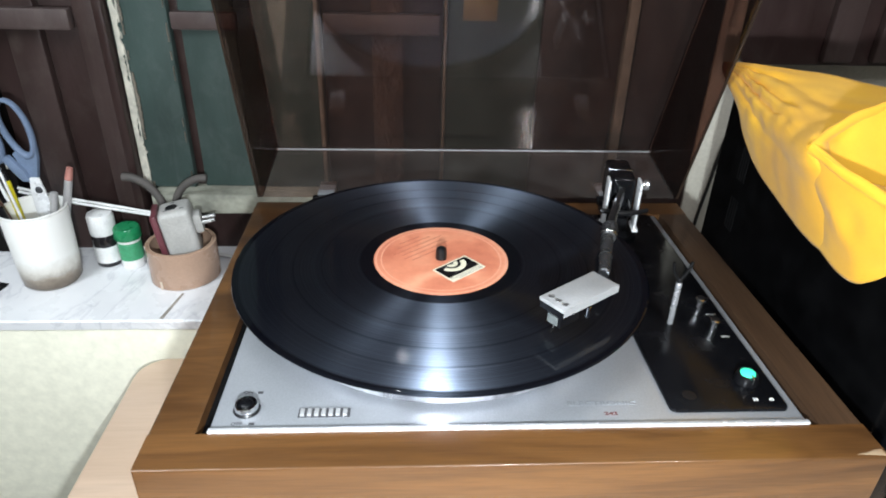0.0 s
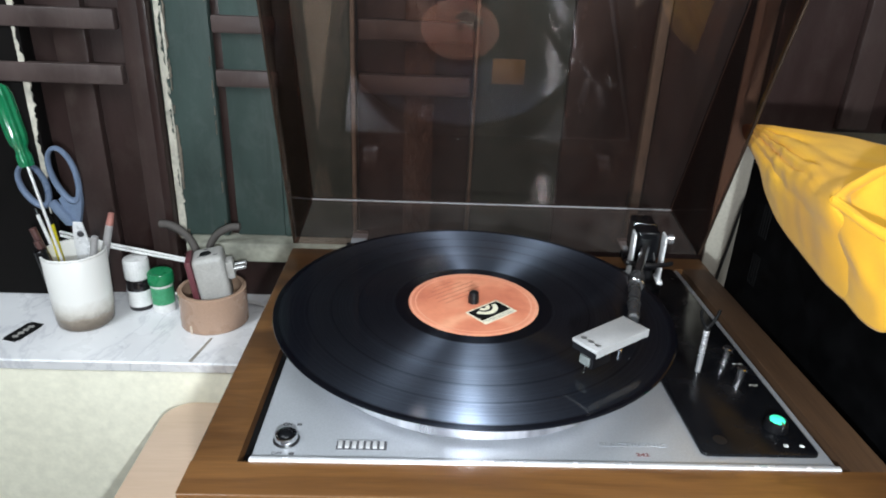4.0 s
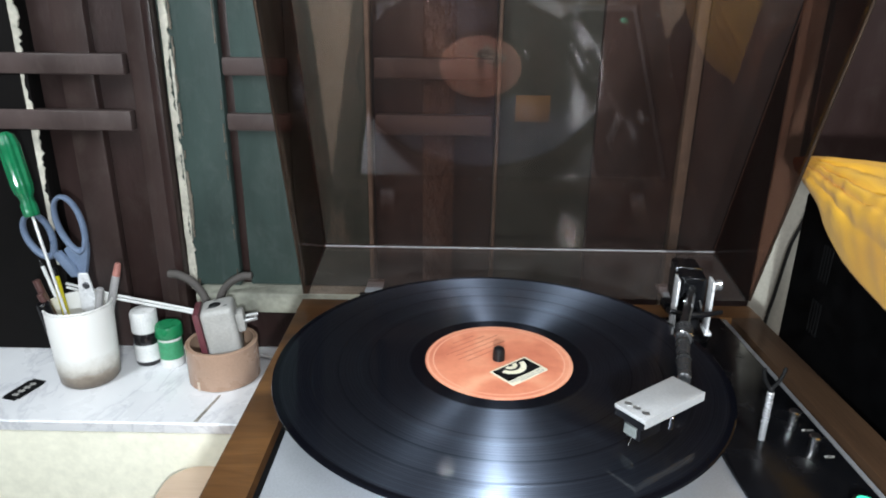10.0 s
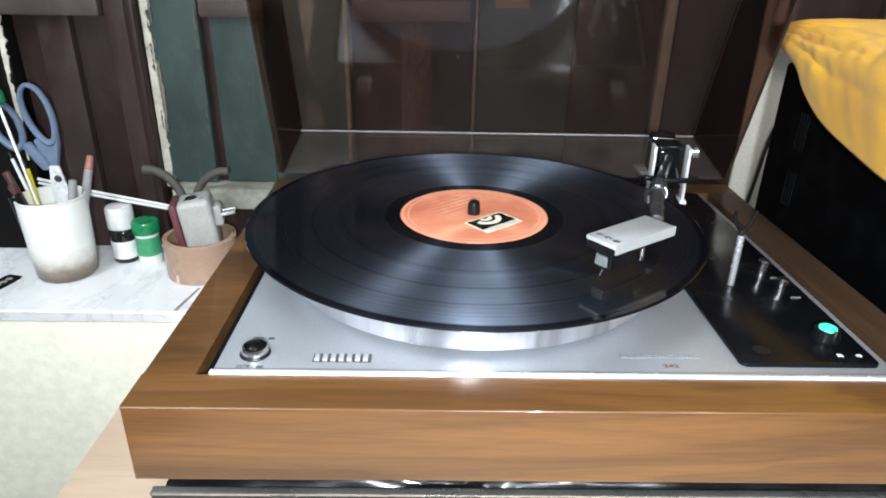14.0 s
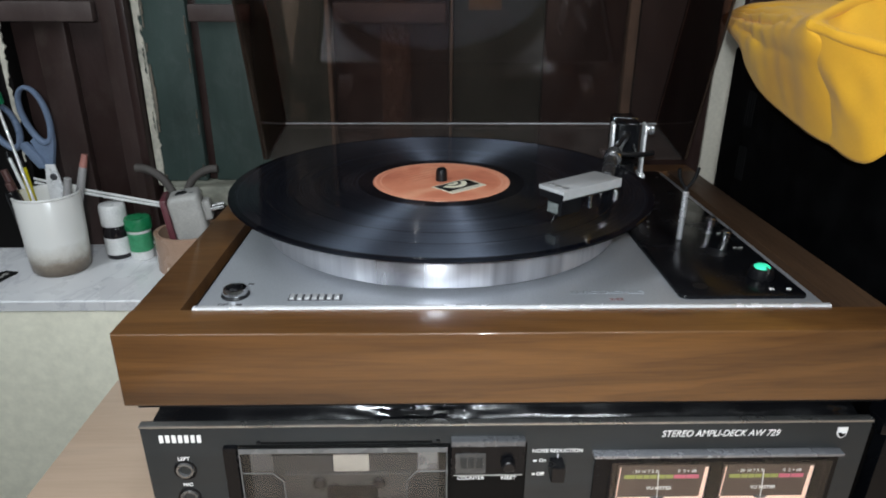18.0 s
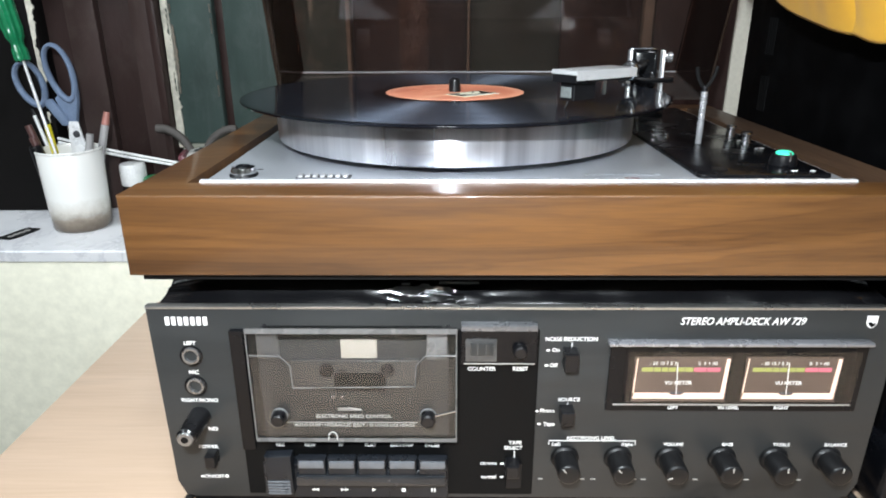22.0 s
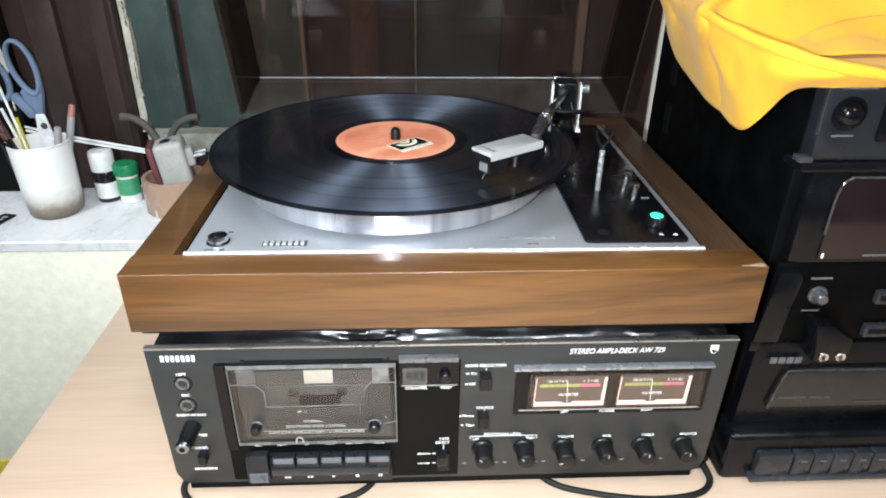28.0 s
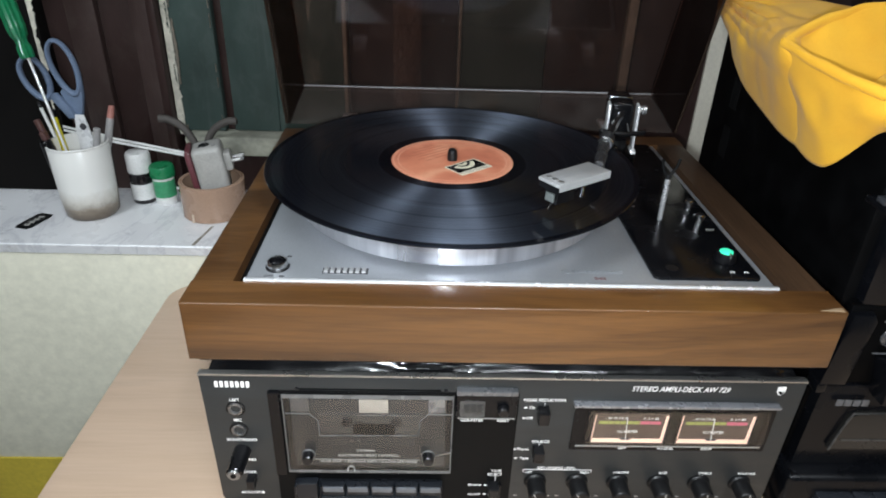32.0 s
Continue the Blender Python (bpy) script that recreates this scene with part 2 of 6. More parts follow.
def turned_metal():
    """Lathe-turned aluminium: upright bands of tone and polish put the room's reflections into the colour."""
    m, nt, b = nodes_of("turned_aluminium")
    wide = noise_of(nt, coords(nt, (1, 1, 0.01)), 20.0, 2.0, 0.5)
    thin = noise_of(nt, coords(nt, (1, 1, 0.01)), 260.0, 3.0, 0.6)
    c = ramp(nt, wide, [(0.36, (0.30, 0.30, 0.33)), (0.42, (0.72, 0.72, 0.76)), (0.52, (0.84, 0.84, 0.88)), (0.58, (0.46, 0.46, 0.50)), (0.66, (0.80, 0.80, 0.84))])
    c = mix(nt, 1.0, c, ramp(nt, thin, [(0.35, (0.88, 0.88, 0.89)), (0.6, (1, 1, 1))]), "MULTIPLY")
    nt.links.new(c, b.inputs["Base Color"])
    nt.links.new(ramp(nt, wide, [(0.38, (0.26, 0.26, 0.26)), (0.55, (0.36, 0.36, 0.36))]), b.inputs["Roughness"])
    b.inputs["Metallic"].default_value = 0.85
    b.inputs["Anisotropic"].default_value, b.inputs["Anisotropic Rotation"].default_value = 0.9, 0.25
    round_ = nt.nodes.new("ShaderNodeTangent")
    round_.direction_type, round_.axis = "RADIAL", "Z"
    nt.links.new(round_.outputs[0], b.inputs["Tangent"])
    return m


RIM = turned_metal()
CHROME = plain("chrome", (0.85, 0.85, 0.86), 0.07, 1.0, 0.03, 50, 0.0, rvar=0.03)
SHELL = plain("brushed_silver", (0.52, 0.52, 0.525), 0.34, 0.35, 0.06, 80, 0.06, 900, rvar=0.06)
BLACK = plain("black_plastic", (0.005, 0.005, 0.006), 0.33, 0.0, 0.25, 60, 0.1, 800, spec=0.35)
SATIN = plain("satin_black", (0.0038, 0.0040, 0.0050), 0.22, 0.0, 0.25, 40, 0.05, 700, spec=0.22)
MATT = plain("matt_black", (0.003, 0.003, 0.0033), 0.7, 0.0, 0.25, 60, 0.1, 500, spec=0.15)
RUBBER = plain("black_rubber", (0.009, 0.009, 0.009), 0.6, 0.0, 0.2, 90, 0.15, 600, spec=0.3)
FACIA = plain("dark_grey_facia", (0.0355, 0.037, 0.0372), 0.42, 0.2, 0.10, 12, 0.08, 1200, stretch=(1, 8, 8), spec=0.35)
FACIA_DARK = plain("dark_facia", (0.0040, 0.0041, 0.0043), 0.5, 0.0, 0.15, 25, 0.06, 900, spec=0.10)
EDGE = plain("facia_edge", (0.55, 0.54, 0.52), 0.3, 0.9, 0.06, 30, 0.0)
FAINT_INK = plain("faint_ink", (0.10, 0.10, 0.105), 0.5, 0.0, 0.1, 200, 0.0)
WHITE_INK = plain("white_ink", (0.88, 0.87, 0.85), 0.6, 0.0, 0.05, 200, 0.0)
DIM_INK = plain("grey_ink", (0.34, 0.33, 0.31), 0.6, 0.0, 0.06, 200, 0.0)
DARK_INK = plain("dark_ink", (0.06, 0.06, 0.065), 0.5, 0.0, 0.1, 200, 0.0)
KEY = plain("blue_grey_key", (0.125, 0.135, 0.150), 0.36, 0.2, 0.12, 120, 0.08, 900)
KEY_DARK = plain("dark_blue_plastic", (0.008, 0.0095, 0.0125), 0.32, 0.0, 0.2, 60, 0.08, 800, spec=0.35)
VINYL = vinyl()


def label_paper():
    """Orange-red label paper, its wedges of sheen put into the colour as cloudy patches, with a slight press gloss."""
    m, nt, b = nodes_of("record_label_paper")
    vec = coords(nt)
    c = ramp(nt, noise_of(nt, vec, 22.0, 2.0, 0.5, 0.6), [(0.34, (0.50, 0.145, 0.085)), (0.52, (0.66, 0.235, 0.135)), (0.68, (0.76, 0.36, 0.22))])
    fine = ramp(nt, noise_of(nt, vec, 260.0, 4.0), [(0.3, (0.9, 0.88, 0.86)), (0.7, (1, 1, 1))])
    nt.links.new(mix(nt, 1.0, c, fine, "MULTIPLY"), b.inputs["Base Color"])
    b.inputs["Roughness"].default_value = 0.36
    relief(nt, b, noise_of(nt, vec, 700.0, 2.0), 0.05, 0.0003)
    return m


PAPER = label_paper()
PAPER_RIM = plain("record_label_ring", (0.74, 0.34, 0.22), 0.45, 0.0, 0.05, 60, 0.0)
CREAM = plain("cream_print", (0.72, 0.68, 0.52), 0.5, 0.0, 0.08, 120, 0.0)
LID = tinted("smoked_acrylic", (0.77, 0.67, 0.63), 1.58, 0.012, 0.018, 0.7, 0.22)
# stronger film on the ledge adds its grey room reflection as haze
LID_LEDGE = tinted("hazy_acrylic", (0.77, 0.67, 0.63), 1.58, 0.06, 0.055, 0.7, 0.22)
LID_SIDE = tinted("smoked_acrylic_side", (0.42, 0.30, 0.26), 1.4, 0.03, 0.01, 0.15)
LID_EDGE = plain("smoked_acrylic_edge", (0.028, 0.018, 0.013), 0.15, 0.0, 0.2, 40, 0.0)
CLEAR = tinted("clear_plastic", (0.92, 0.92, 0.92), 1.5, 0.03, 0.004)
def weathered(name, col, dust, rough=0.5, gloss=0.35, dusty=0.4):
    """Old house paint: cloudy fading, rubbed streaks along the grain, and settled dust."""
    m, nt, b = nodes_of(name)
    vec = coords(nt, (1, 1, 0.4))
    cloud = noise_of(nt, vec, 13.0, 5.0, 0.6)
    c = ramp(nt, cloud, [(0.28, tuple(0.62 * x for x in col)), (0.52, col), (0.74, tuple(1.35 * x for x in col))])
    patch = ramp(nt, noise_of(nt, coords(nt, (1, 1, 0.7)), 38.0, 7.0, 0.68, 0.5), [(0.50, (0, 0, 0)), (0.72, (dusty,) * 3)])
    c = mix(nt, patch, c, dust)
    rub = noise_of(nt, coords(nt, (1, 1, 0.05)), 110.0, 4.0, 0.6)
    c = mix(nt, ramp(nt, rub, [(0.60, (0, 0, 0)), (0.72, (0.28, 0.28, 0.28))]), c, dust)
    nt.links.new(c, b.inputs["Base Color"])
    nt.links.new(ramp(nt, cloud, [(0.3, (rough - 0.12,) * 3), (0.7, (rough + 0.15,) * 3)]), b.inputs["Roughness"])
    b.inputs["Specular IOR Level"].default_value = gloss
    relief(nt, b, noise_of(nt, vec, 170.0, 6.0, 0.65), 0.4, 0.0012)
    return m


WALL_GREEN = weathered("old_green_paint", (0.036, 0.057, 0.051), (0.072, 0.090, 0.084), 0.55, 0.35, 0.5)
WALL_BROWN = weathered("dark_brown_paint", (0.026, 0.0132, 0.0118), (0.052, 0.037, 0.032), 0.42)
WALL_BROWN_LIGHT = weathered("faded_brown_paint", (0.037, 0.0222, 0.0200), (0.068, 0.052, 0.045), 0.45)
RAIL = weathered("grey_brown_rail_paint", (0.062, 0.043, 0.040), (0.105, 0.085, 0.076), 0.48)
BARE = plain("flaked_plaster", (0.55, 0.52, 0.44), 0.8, 0.0, 0.30, 40, 0.6, 160)
BEIGE = plain("beige_wall_paint", (0.56, 0.53, 0.45), 0.7, 0.0, 0.1, 8, 0.25, 220)
STRIP = plain("dull_brownish_strip", (0.16, 0.135, 0.105), 0.7, 0.0, 0.25, 60, 0.5, 160)


def varnish():
    """Old glossy varnish, crazed and wrinkled."""
    m, nt, b = nodes_of("wrinkled_varnish")
    vec = coords(nt, (1, 1, 0.6))
    n = noise_of(nt, vec, 130.0, 3.0, 0.6)
    c = ramp(nt, noise_of(nt, vec, 30.0, 4.0), [(0.3, (0.040, 0.022, 0.018)), (0.7, (0.085, 0.052, 0.038))])
    nt.links.new(c, b.inputs["Base Color"])
    b.inputs["Roughness"].default_value = 0.12
    relief(nt, b, n, 1.0, 0.004)
    return m


VARNISH = varnish()


def marble():
    """White marble with faint veins, smudges and worn gloss."""
    m, nt, b = nodes_of("white_marble")
    vec = coords(nt)
    cloud = ramp(nt, noise_of(nt, vec, 9.0, 5.0), [(0.3, (0.71, 0.71, 0.73)), (0.7, (0.82, 0.82, 0.835))])
    v = noise_of(nt, coords(nt, (1, 0.35, 1)), 7.0, 6.0, 0.6, 2.2)
    vein = ramp(nt, v, [(0.47, (1, 1, 1)), (0.5, (0.82, 0.82, 0.84)), (0.53, (1, 1, 1))])
    dirt = ramp(nt, noise_of(nt, vec, 38.0, 5.0, 0.7), [(0.62, (1, 1, 1)), (0.80, (0.66, 0.63, 0.60))])
    nt.links.new(mix(nt, 1.0, mix(nt, 1.0, cloud, vein, "MULTIPLY"), dirt, "MULTIPLY"), b.inputs["Base Color"])
    nt.links.new(ramp(nt, noise_of(nt, vec, 25.0, 4.0), [(0.3, (0.2, 0.2, 0.2)), (0.7, (0.42, 0.42, 0.42))]), b.inputs["Roughness"])
    return m


MARBLE = marble()
BLACKISH = plain("blackish_brown_wood", (0.0045, 0.0038, 0.0036), 0.7, 0.0, 0.3, 20, 0.3, 200, spec=0.12)
PLASTER = plain("pale_yellow_distemper", (0.82, 0.79, 0.65), 0.75, 0.0, 0.03, 4, 0.04, 90)
OCHRE = plain("yellow_dado_paint", (0.62, 0.48, 0.06), 0.5, 0.0, 0.12, 8, 0.25, 160)
ROOM = plain("room_wall_paint", (0.24, 0.245, 0.23), 0.8, 0.0, 0.08, 3, 0.2, 100)
CEMENT = plain("grey_floor", (0.20, 0.19, 0.18), 0.5, 0.0, 0.15, 4, 0.2, 60)


# ---- building blocks ----
def mesh_of(name, bm, *materials):
    me = bpy.data.meshes.new(name)
    bm.normal_update()
    bm.to_mesh(me)
    bm.free()
    for m in materials:
        me.materials.append(m)
    return me


def thing(name, label, category, where=(0, 0, 0), group="", kind=""):
    ob = new(name)
    ob.empty_display_size = 0.02
    ob.location = where
    return tagged(ob, label, category, group, kind)


def part(name, bm, material, parent=None, label="", smooth=True):
    """Links a bmesh, made in the world's coordinates, as one mesh under a thing or a part."""
    ob = new(name, mesh_of(name, bm, material))
    if smooth:
        ob.data.polygons.foreach_set("use_smooth", [True] * len(ob.data.polygons))
        ob.data.set_sharp_from_angle(angle=radians(38))
    if parent:
        ob.parent = parent
        ob.matrix_parent_inverse = Matrix.Translation(-parent.location)
    return tagged(ob, label)


def solid(name, bm, material, label, category, kind="", group="", smooth=True):
    return tagged(part(name, bm, material, None, "", smooth), label, category, group, kind)


def box(x0, x1, y0, y1, z0, z1, bevel=0.0, segs=2, bm=None):
    bm, own = bm or bmesh.new(), bmesh.new()
    bmesh.ops.create_cube(own, size=1.0, matrix=Matrix.LocRotScale(((x0 + x1) / 2, (y0 + y1) / 2, (z0 + z1) / 2), None, (x1 - x0, y1 - y0, z1 - z0)))
    if bevel:
        bmesh.ops.bevel(own, geom=own.edges[:], offset=bevel, segments=segs, profile=0.5, affect="EDGES")
    return join(bm, own)


def join(bm, own, m=None):
    """Adds own's faces to bm."""
    if m is not None:
        bmesh.ops.transform(own, matrix=m, verts=own.verts)
    vs = {v: bm.verts.new(v.co) for v in own.verts}
    for f in own.faces:
        bm.faces.new([vs[v] for v in f.verts])
    own.free()
    return bm


def turned(profile, m=None, segs=48, bm=None, closed=False):
    """A lathe: rows of radius and height round z, then placed by m."""
    bm, own = bm or bmesh.new(), bmesh.new()
    rings = []
    for r, z in profile:
        if r < 1e-7:
            rings.append([own.verts.new((0, 0, z))])
        else:
            rings.append([own.verts.new((r * math.cos(2 * math.pi * k / segs), r * math.sin(2 * math.pi * k / segs), z)) for k in range(segs)])
    pairs = list(zip(rings, rings[1:])) + ([(rings[-1], rings[0])] if closed else [])
    for a, b in pairs:
        for k in range(segs):
            j = (k + 1) % segs
            if len(a) == 1 and len(b) > 1:
                own.faces.new((a[0], b[k], b[j]))
            elif len(b) == 1 and len(a) > 1:
                own.faces.new((a[k], a[j], b[0]))
            elif len(a) > 1:
                own.faces.new((a[k], a[j], b[j], b[k]))
    bmesh.ops.recalc_face_normals(own, faces=own.faces)
    return join(bm, own, m)


def rod(a, b, r, r2=None, segs=20, bm=None, soft=0.0):
    """A round bar from a to b, with softened ends."""
    a, b = Vector(a), Vector(b)
    d, r2 = (b - a).length, r if r2 is None else r2
    e = soft or min(r, r2, d) * 0.2
    m = Matrix.Translation(a) @ (b - a).to_track_quat("Z", "Y").to_matrix().to_4x4()
    return turned([(0, 0), (r - e, 0), (r, e), (r2, d - e), (r2 - e, d), (0, d)], m, segs, bm)


def smooth_path(points, n=8):
    """Points on a Catmull-Rom curve through the given ones."""
    p = [Vector(q) for q in points]
    p = [2 * p[0] - p[1], *p, 2 * p[-1] - p[-2]]
    out = []
    for k in range(1, len(p) - 2):
        for j in range(n):
            t = j / n
            out.append(0.5 * ((2 * p[k]) + (p[k + 1] - p[k - 1]) * t + (2 * p[k - 1] - 5 * p[k] + 4 * p[k + 1] - p[k + 2]) * t * t + (3 * p[k] - p[k - 1] - 3 * p[k + 1] + p[k + 2]) * t**3))
    return out + [p[-2]]


def hose(points, r, segs=10, n=8, bm=None, flat=1.0):
    """A tube swept along a smooth path."""
    bm, path = bm or bmesh.new(), smooth_path(points, n)
    up, rings = Vector((0.13, 0.07, 1)).normalized(), []
    for k, q in enumerate(path):
        d = (path[min(k + 1, len(path) - 1)] - path[max(k - 1, 0)]).normalized()
        s = d.cross(up).normalized()
        w = s.cross(d)
        rings.append([bm.verts.new(q + r * math.cos(2 * math.pi * j / segs) * s + flat * r * math.sin(2 * math.pi * j / segs) * w) for j in range(segs)])
    for a, b in zip(rings, rings[1:]):
        for j in range(segs):
            bm.faces.new((a[j], a[(j + 1) % segs], b[(j + 1) % segs], b[j]))
    bm.faces.new(rings[0][::-1])
    bm.faces.new(rings[-1])
    return bm


def slab(outline, z0, z1, bevel=0.0, m=None, bm=None, segs=2):
    """A flat outline in x and y, given a thickness and softened top edges."""
    bm, own = bm or bmesh.new(), bmesh.new()
    low = [own.verts.new((x, y, z0)) for x, y in outline]
    high = [own.verts.new((x, y, z1)) for x, y in outline]
    n = len(outline)
    own.faces.new(low[::-1])
    top = own.faces.new(high)
    for k in range(n):
        own.faces.new((low[k], low[(k + 1) % n], high[(k + 1) % n], high[k]))
    bmesh.ops.recalc_face_normals(own, faces=own.faces)
    if bevel:
        bmesh.ops.bevel(own, geom=top.edges[:], offset=bevel, segments=segs, profile=0.5, affect="EDGES")
    return join(bm, own, m)


def rounded(x0, x1, y0, y1, r, n=5):
    pts = []
    for cx, cy, a0 in ((x1 - r, y1 - r, 0), (x0 + r, y1 - r, 90), (x0 + r, y0 + r, 180), (x1 - r, y0 + r, 270)):
        pts += [(cx + r * math.cos(radians(a0 + 90 * k / n)), cy + r * math.sin(radians(a0 + 90 * k / n))) for k in range(n + 1)]
    return pts


def facing(y):
    """Turns a slab's outline (x, y) into a front face (x, z) whose thickness grows towards the viewer from the plane y."""
    return Matrix(((1, 0, 0, 0), (0, 0, -1, y), (0, 1, 0, 0), (0, 0, 0, 1)))


def letters(text, x, z, height, material, parent, y=-0.1534, flat=None, align="CENTER", slant=0.0, weight=0.0, width=1.0):
    """Printed words: on a front plane y, or lying on a plane z where flat gives it (z is then the y)."""
    cu = bpy.data.curves.new("lettering", "FONT")
    cu.body, cu.size, cu.align_x, cu.align_y, cu.shear, cu.extrude, cu.offset = text, height * 1.42, align, "CENTER", slant, 0.0001, weight
    tmp = bpy.data.objects.new("lettering", cu)
    scene.collection.objects.link(tmp)
    me = bpy.data.meshes.new_from_object(tmp.evaluated_get(bpy.context.evaluated_depsgraph_get()))
    bpy.data.objects.remove(tmp)
    m = Matrix.Translation((x, y, z)) @ Matrix.Rotation(radians(90), 4, "X") if flat is None else Matrix.Translation((x, z, flat))
    me.transform(m @ Matrix.Diagonal((width, 1, 1, 1)))
    me.materials.clear()
    bm = bmesh.new()
    bm.from_mesh(me)
    bpy.data.meshes.remove(me)
    return part("lettering", bm, material, parent, "", False)


def bars(x0, x1, z, height, count, material, parent, y=-0.1534, flat=None, name="print_bar"):
    """Printing drawn as plain bars."""
    bm, w = bmesh.new(), (x1 - x0) / count
    for k in range(count):
        a, b = x0 + w * (k + 0.08), x0 + w * (k + 0.9)
        if flat is None:
            box(a, b, y - 0.0002, y + 0.0002, z - height / 2, z + height / 2, bm=bm)
        else:
            box(a, b, z - height / 2, z + height / 2, flat - 0.0002, flat + 0.0003, bm=bm)
    return part(name, bm, material, parent, "", False)


# ---- the setting ----
FLOOR, CEIL, BACK = -0.74, 1.95, 0.372
solid("floor", box(-2.0, 1.6, -2.6, 0.5, FLOOR - 0.1, FLOOR), CEMENT, "grey cement floor of the room", "floor", "structure")
solid("ceiling", box(-2.0, 1.6, -2.6, 0.5, CEIL, CEIL + 0.1), ROOM, "plain painted room ceiling", "ceiling", "structure")
solid("wall_west", box(-2.1, -2.0, -2.6, 0.5, FLOOR, CEIL), ROOM, "plain painted side wall", "wall", "structure")
solid("wall_east", box(1.6, 1.7, -2.6, 0.5, FLOOR, CEIL), ROOM, "plain painted side wall", "wall", "structure")
solid("wall_south", box(-2.0, 1.6, -2.7, -2.6, FLOOR, CEIL), ROOM, "plain painted wall behind the viewer", "wall", "structure")
solid("wall_north", box(-2.0, 1.6, 0.44, 0.56, FLOOR, CEIL), BLACKISH, "dark wall behind the wooden shutters", "wall", "structure")
solid("wall_below_sill", box(-2.0, 1.6, 0.206, 0.44, -0.315, 0.036, 0.002), PLASTER, "pale yellow distempered wall under the window sill", "wall", "structure")
solid("dado", box(-2.0, 1.6, 0.204, 0.44, FLOOR, -0.315), OCHRE, "bright yellow painted dado below the pale wall", "wall", "structure")


def sill():
    rnd = random.Random(3)
    bm = bmesh.new()
    xs = [-2.0 + 0.02 * k for k in range(181)]
    prof = [(0.2045, 0.037), (0.2025, 0.0490), (0.2040, 0.0505), (0.44, 0.0505), (0.44, 0.036)]
    rings = []
    for x in xs:
        w = rnd.uniform(-0.0002, 0.0002)
        rings.append([bm.verts.new((x, y + (w if y < 0.21 else 0), z + (w * 0.3 if z < 0.05 and y < 0.21 else 0))) for y, z in prof])
    for a, b in zip(rings, rings[1:]):
        for k in range(4):
            bm.faces.new((a[k], b[k], b[k + 1], a[k + 1]))
    return bm


sill_ = solid("window_sill", sill(), MARBLE, "white grey-veined marble window sill slab", "window sill", "structure")


part("joint_line", slab([(-0.2995, 0.259), (-0.2965, 0.259), (-0.3050, 0.2062), (-0.3095, 0.2062)], 0.0501, 0.0507), plain("sill_grime", (0.30, 0.27, 0.23), 0.7, 0.0, 0.5, 120, 0.2), sill_, "dirty joint across the marble", False)


def table_top():
    pts, r = [], 0.034
    for cx, cy, a0 in ((-0.334 + r, 0.199 - r, 90), (-0.334 + r, -0.62 + r, 180), (0.9 - r, -0.62 + r, 270), (0.9 - r, 0.199 - r, 0)):
        pts += [(cx + r * math.cos(radians(a0 + 90 * k / 8)), cy + r * math.sin(radians(a0 + 90 * k / 8))) for k in range(9)]
    return slab(pts, -0.028, 0.0, 0.003)


table = thing("table", "beech laminate table with rounded corners against the wall", "table", (0.28, -0.2, FLOOR))
part("tabletop", table_top(), LAMINATE, table)
for x in (-0.27, 0.83):
    for y in (-0.55, 0.12):
        part("leg", box(x - 0.022, x + 0.022, y - 0.022, y + 0.022, FLOOR, -0.028, 0.003), LAMINATE, table)


# ---- wooden window with shutters ----
def board(x0, x1, z0, z1, y0, y1, bevel=0.002):
    return box(x0, x1, y0, y1, z0, z1, bevel)


TOP = 0.95
window = thing("window_1", "old wooden shuttered window, dark brown and flaking green paint", "window", (0, BACK, 0.05), kind="structure")
# left leaf, dark brown, with ledged rails
part("backing_board", board(-1.2, -0.366, 0.051, TOP, BACK + 0.014, BACK + 0.03), WALL_BROWN, window)
part("shutter_post", board(-1.2, -0.516, 0.051, TOP, BACK - 0.01, BACK + 0.014), BLACKISH, window, "blackish brown post")
part("plank", board(-0.484, -0.446, 0.051, TOP, BACK, BACK + 0.014), WALL_BROWN_LIGHT, window)
part("stile", board(-0.4015, -0.377, 0.051, TOP, BACK - 0.004, BACK + 0.014, 0.003), WALL_BROWN_LIGHT, window)
part("stile", board(-0.377, -0.3655, 0.051, TOP, BACK - 0.012, BACK + 0.014, 0.003), WALL_BROWN, window)
for z in (0.4134, 0.3505, 0.62, 0.70):
    part("rail", board(-0.66, -0.4035, z - 0.0115, z + 0.0115, BACK - 0.014, BACK, 0.002), RAIL, window)


def flakes(x0, x1, z0, z1, y, seed, wide, cover=0.5):
    """A strip of bare plaster: a straight edge on one side, ragged chips on the other, missing in places."""
    rnd, bm = random.Random(seed), bmesh.new()
    n, last = int((z1 - z0) / 0.0035), None
    for k in range(n + 1):
        z = z0 + (z1 - z0) * k / n
        w = wide * min(max(cover + 0.7 * noise.noise((seed, z * 14, 0)) + 0.35 * noise.noise((seed, z * 55, 3)) + rnd.uniform(-0.16, 0.16), 0), 1.15)
        a = x0 + (x1 - x0) * k / n + rnd.uniform(-0.0003, 0.0003)
        row = [bm.verts.new(q) for q in ((a, y + 0.003, z), (a, y, z), (a + w, y + 0.0004, z), (a + w, y + 0.003, z))] if w > 0.1 * wide else None
        if row and last:
            for q in range(3):
                bm.faces.new((last[q], last[q + 1], row[q + 1], row[q]))
        last = row
    return bm


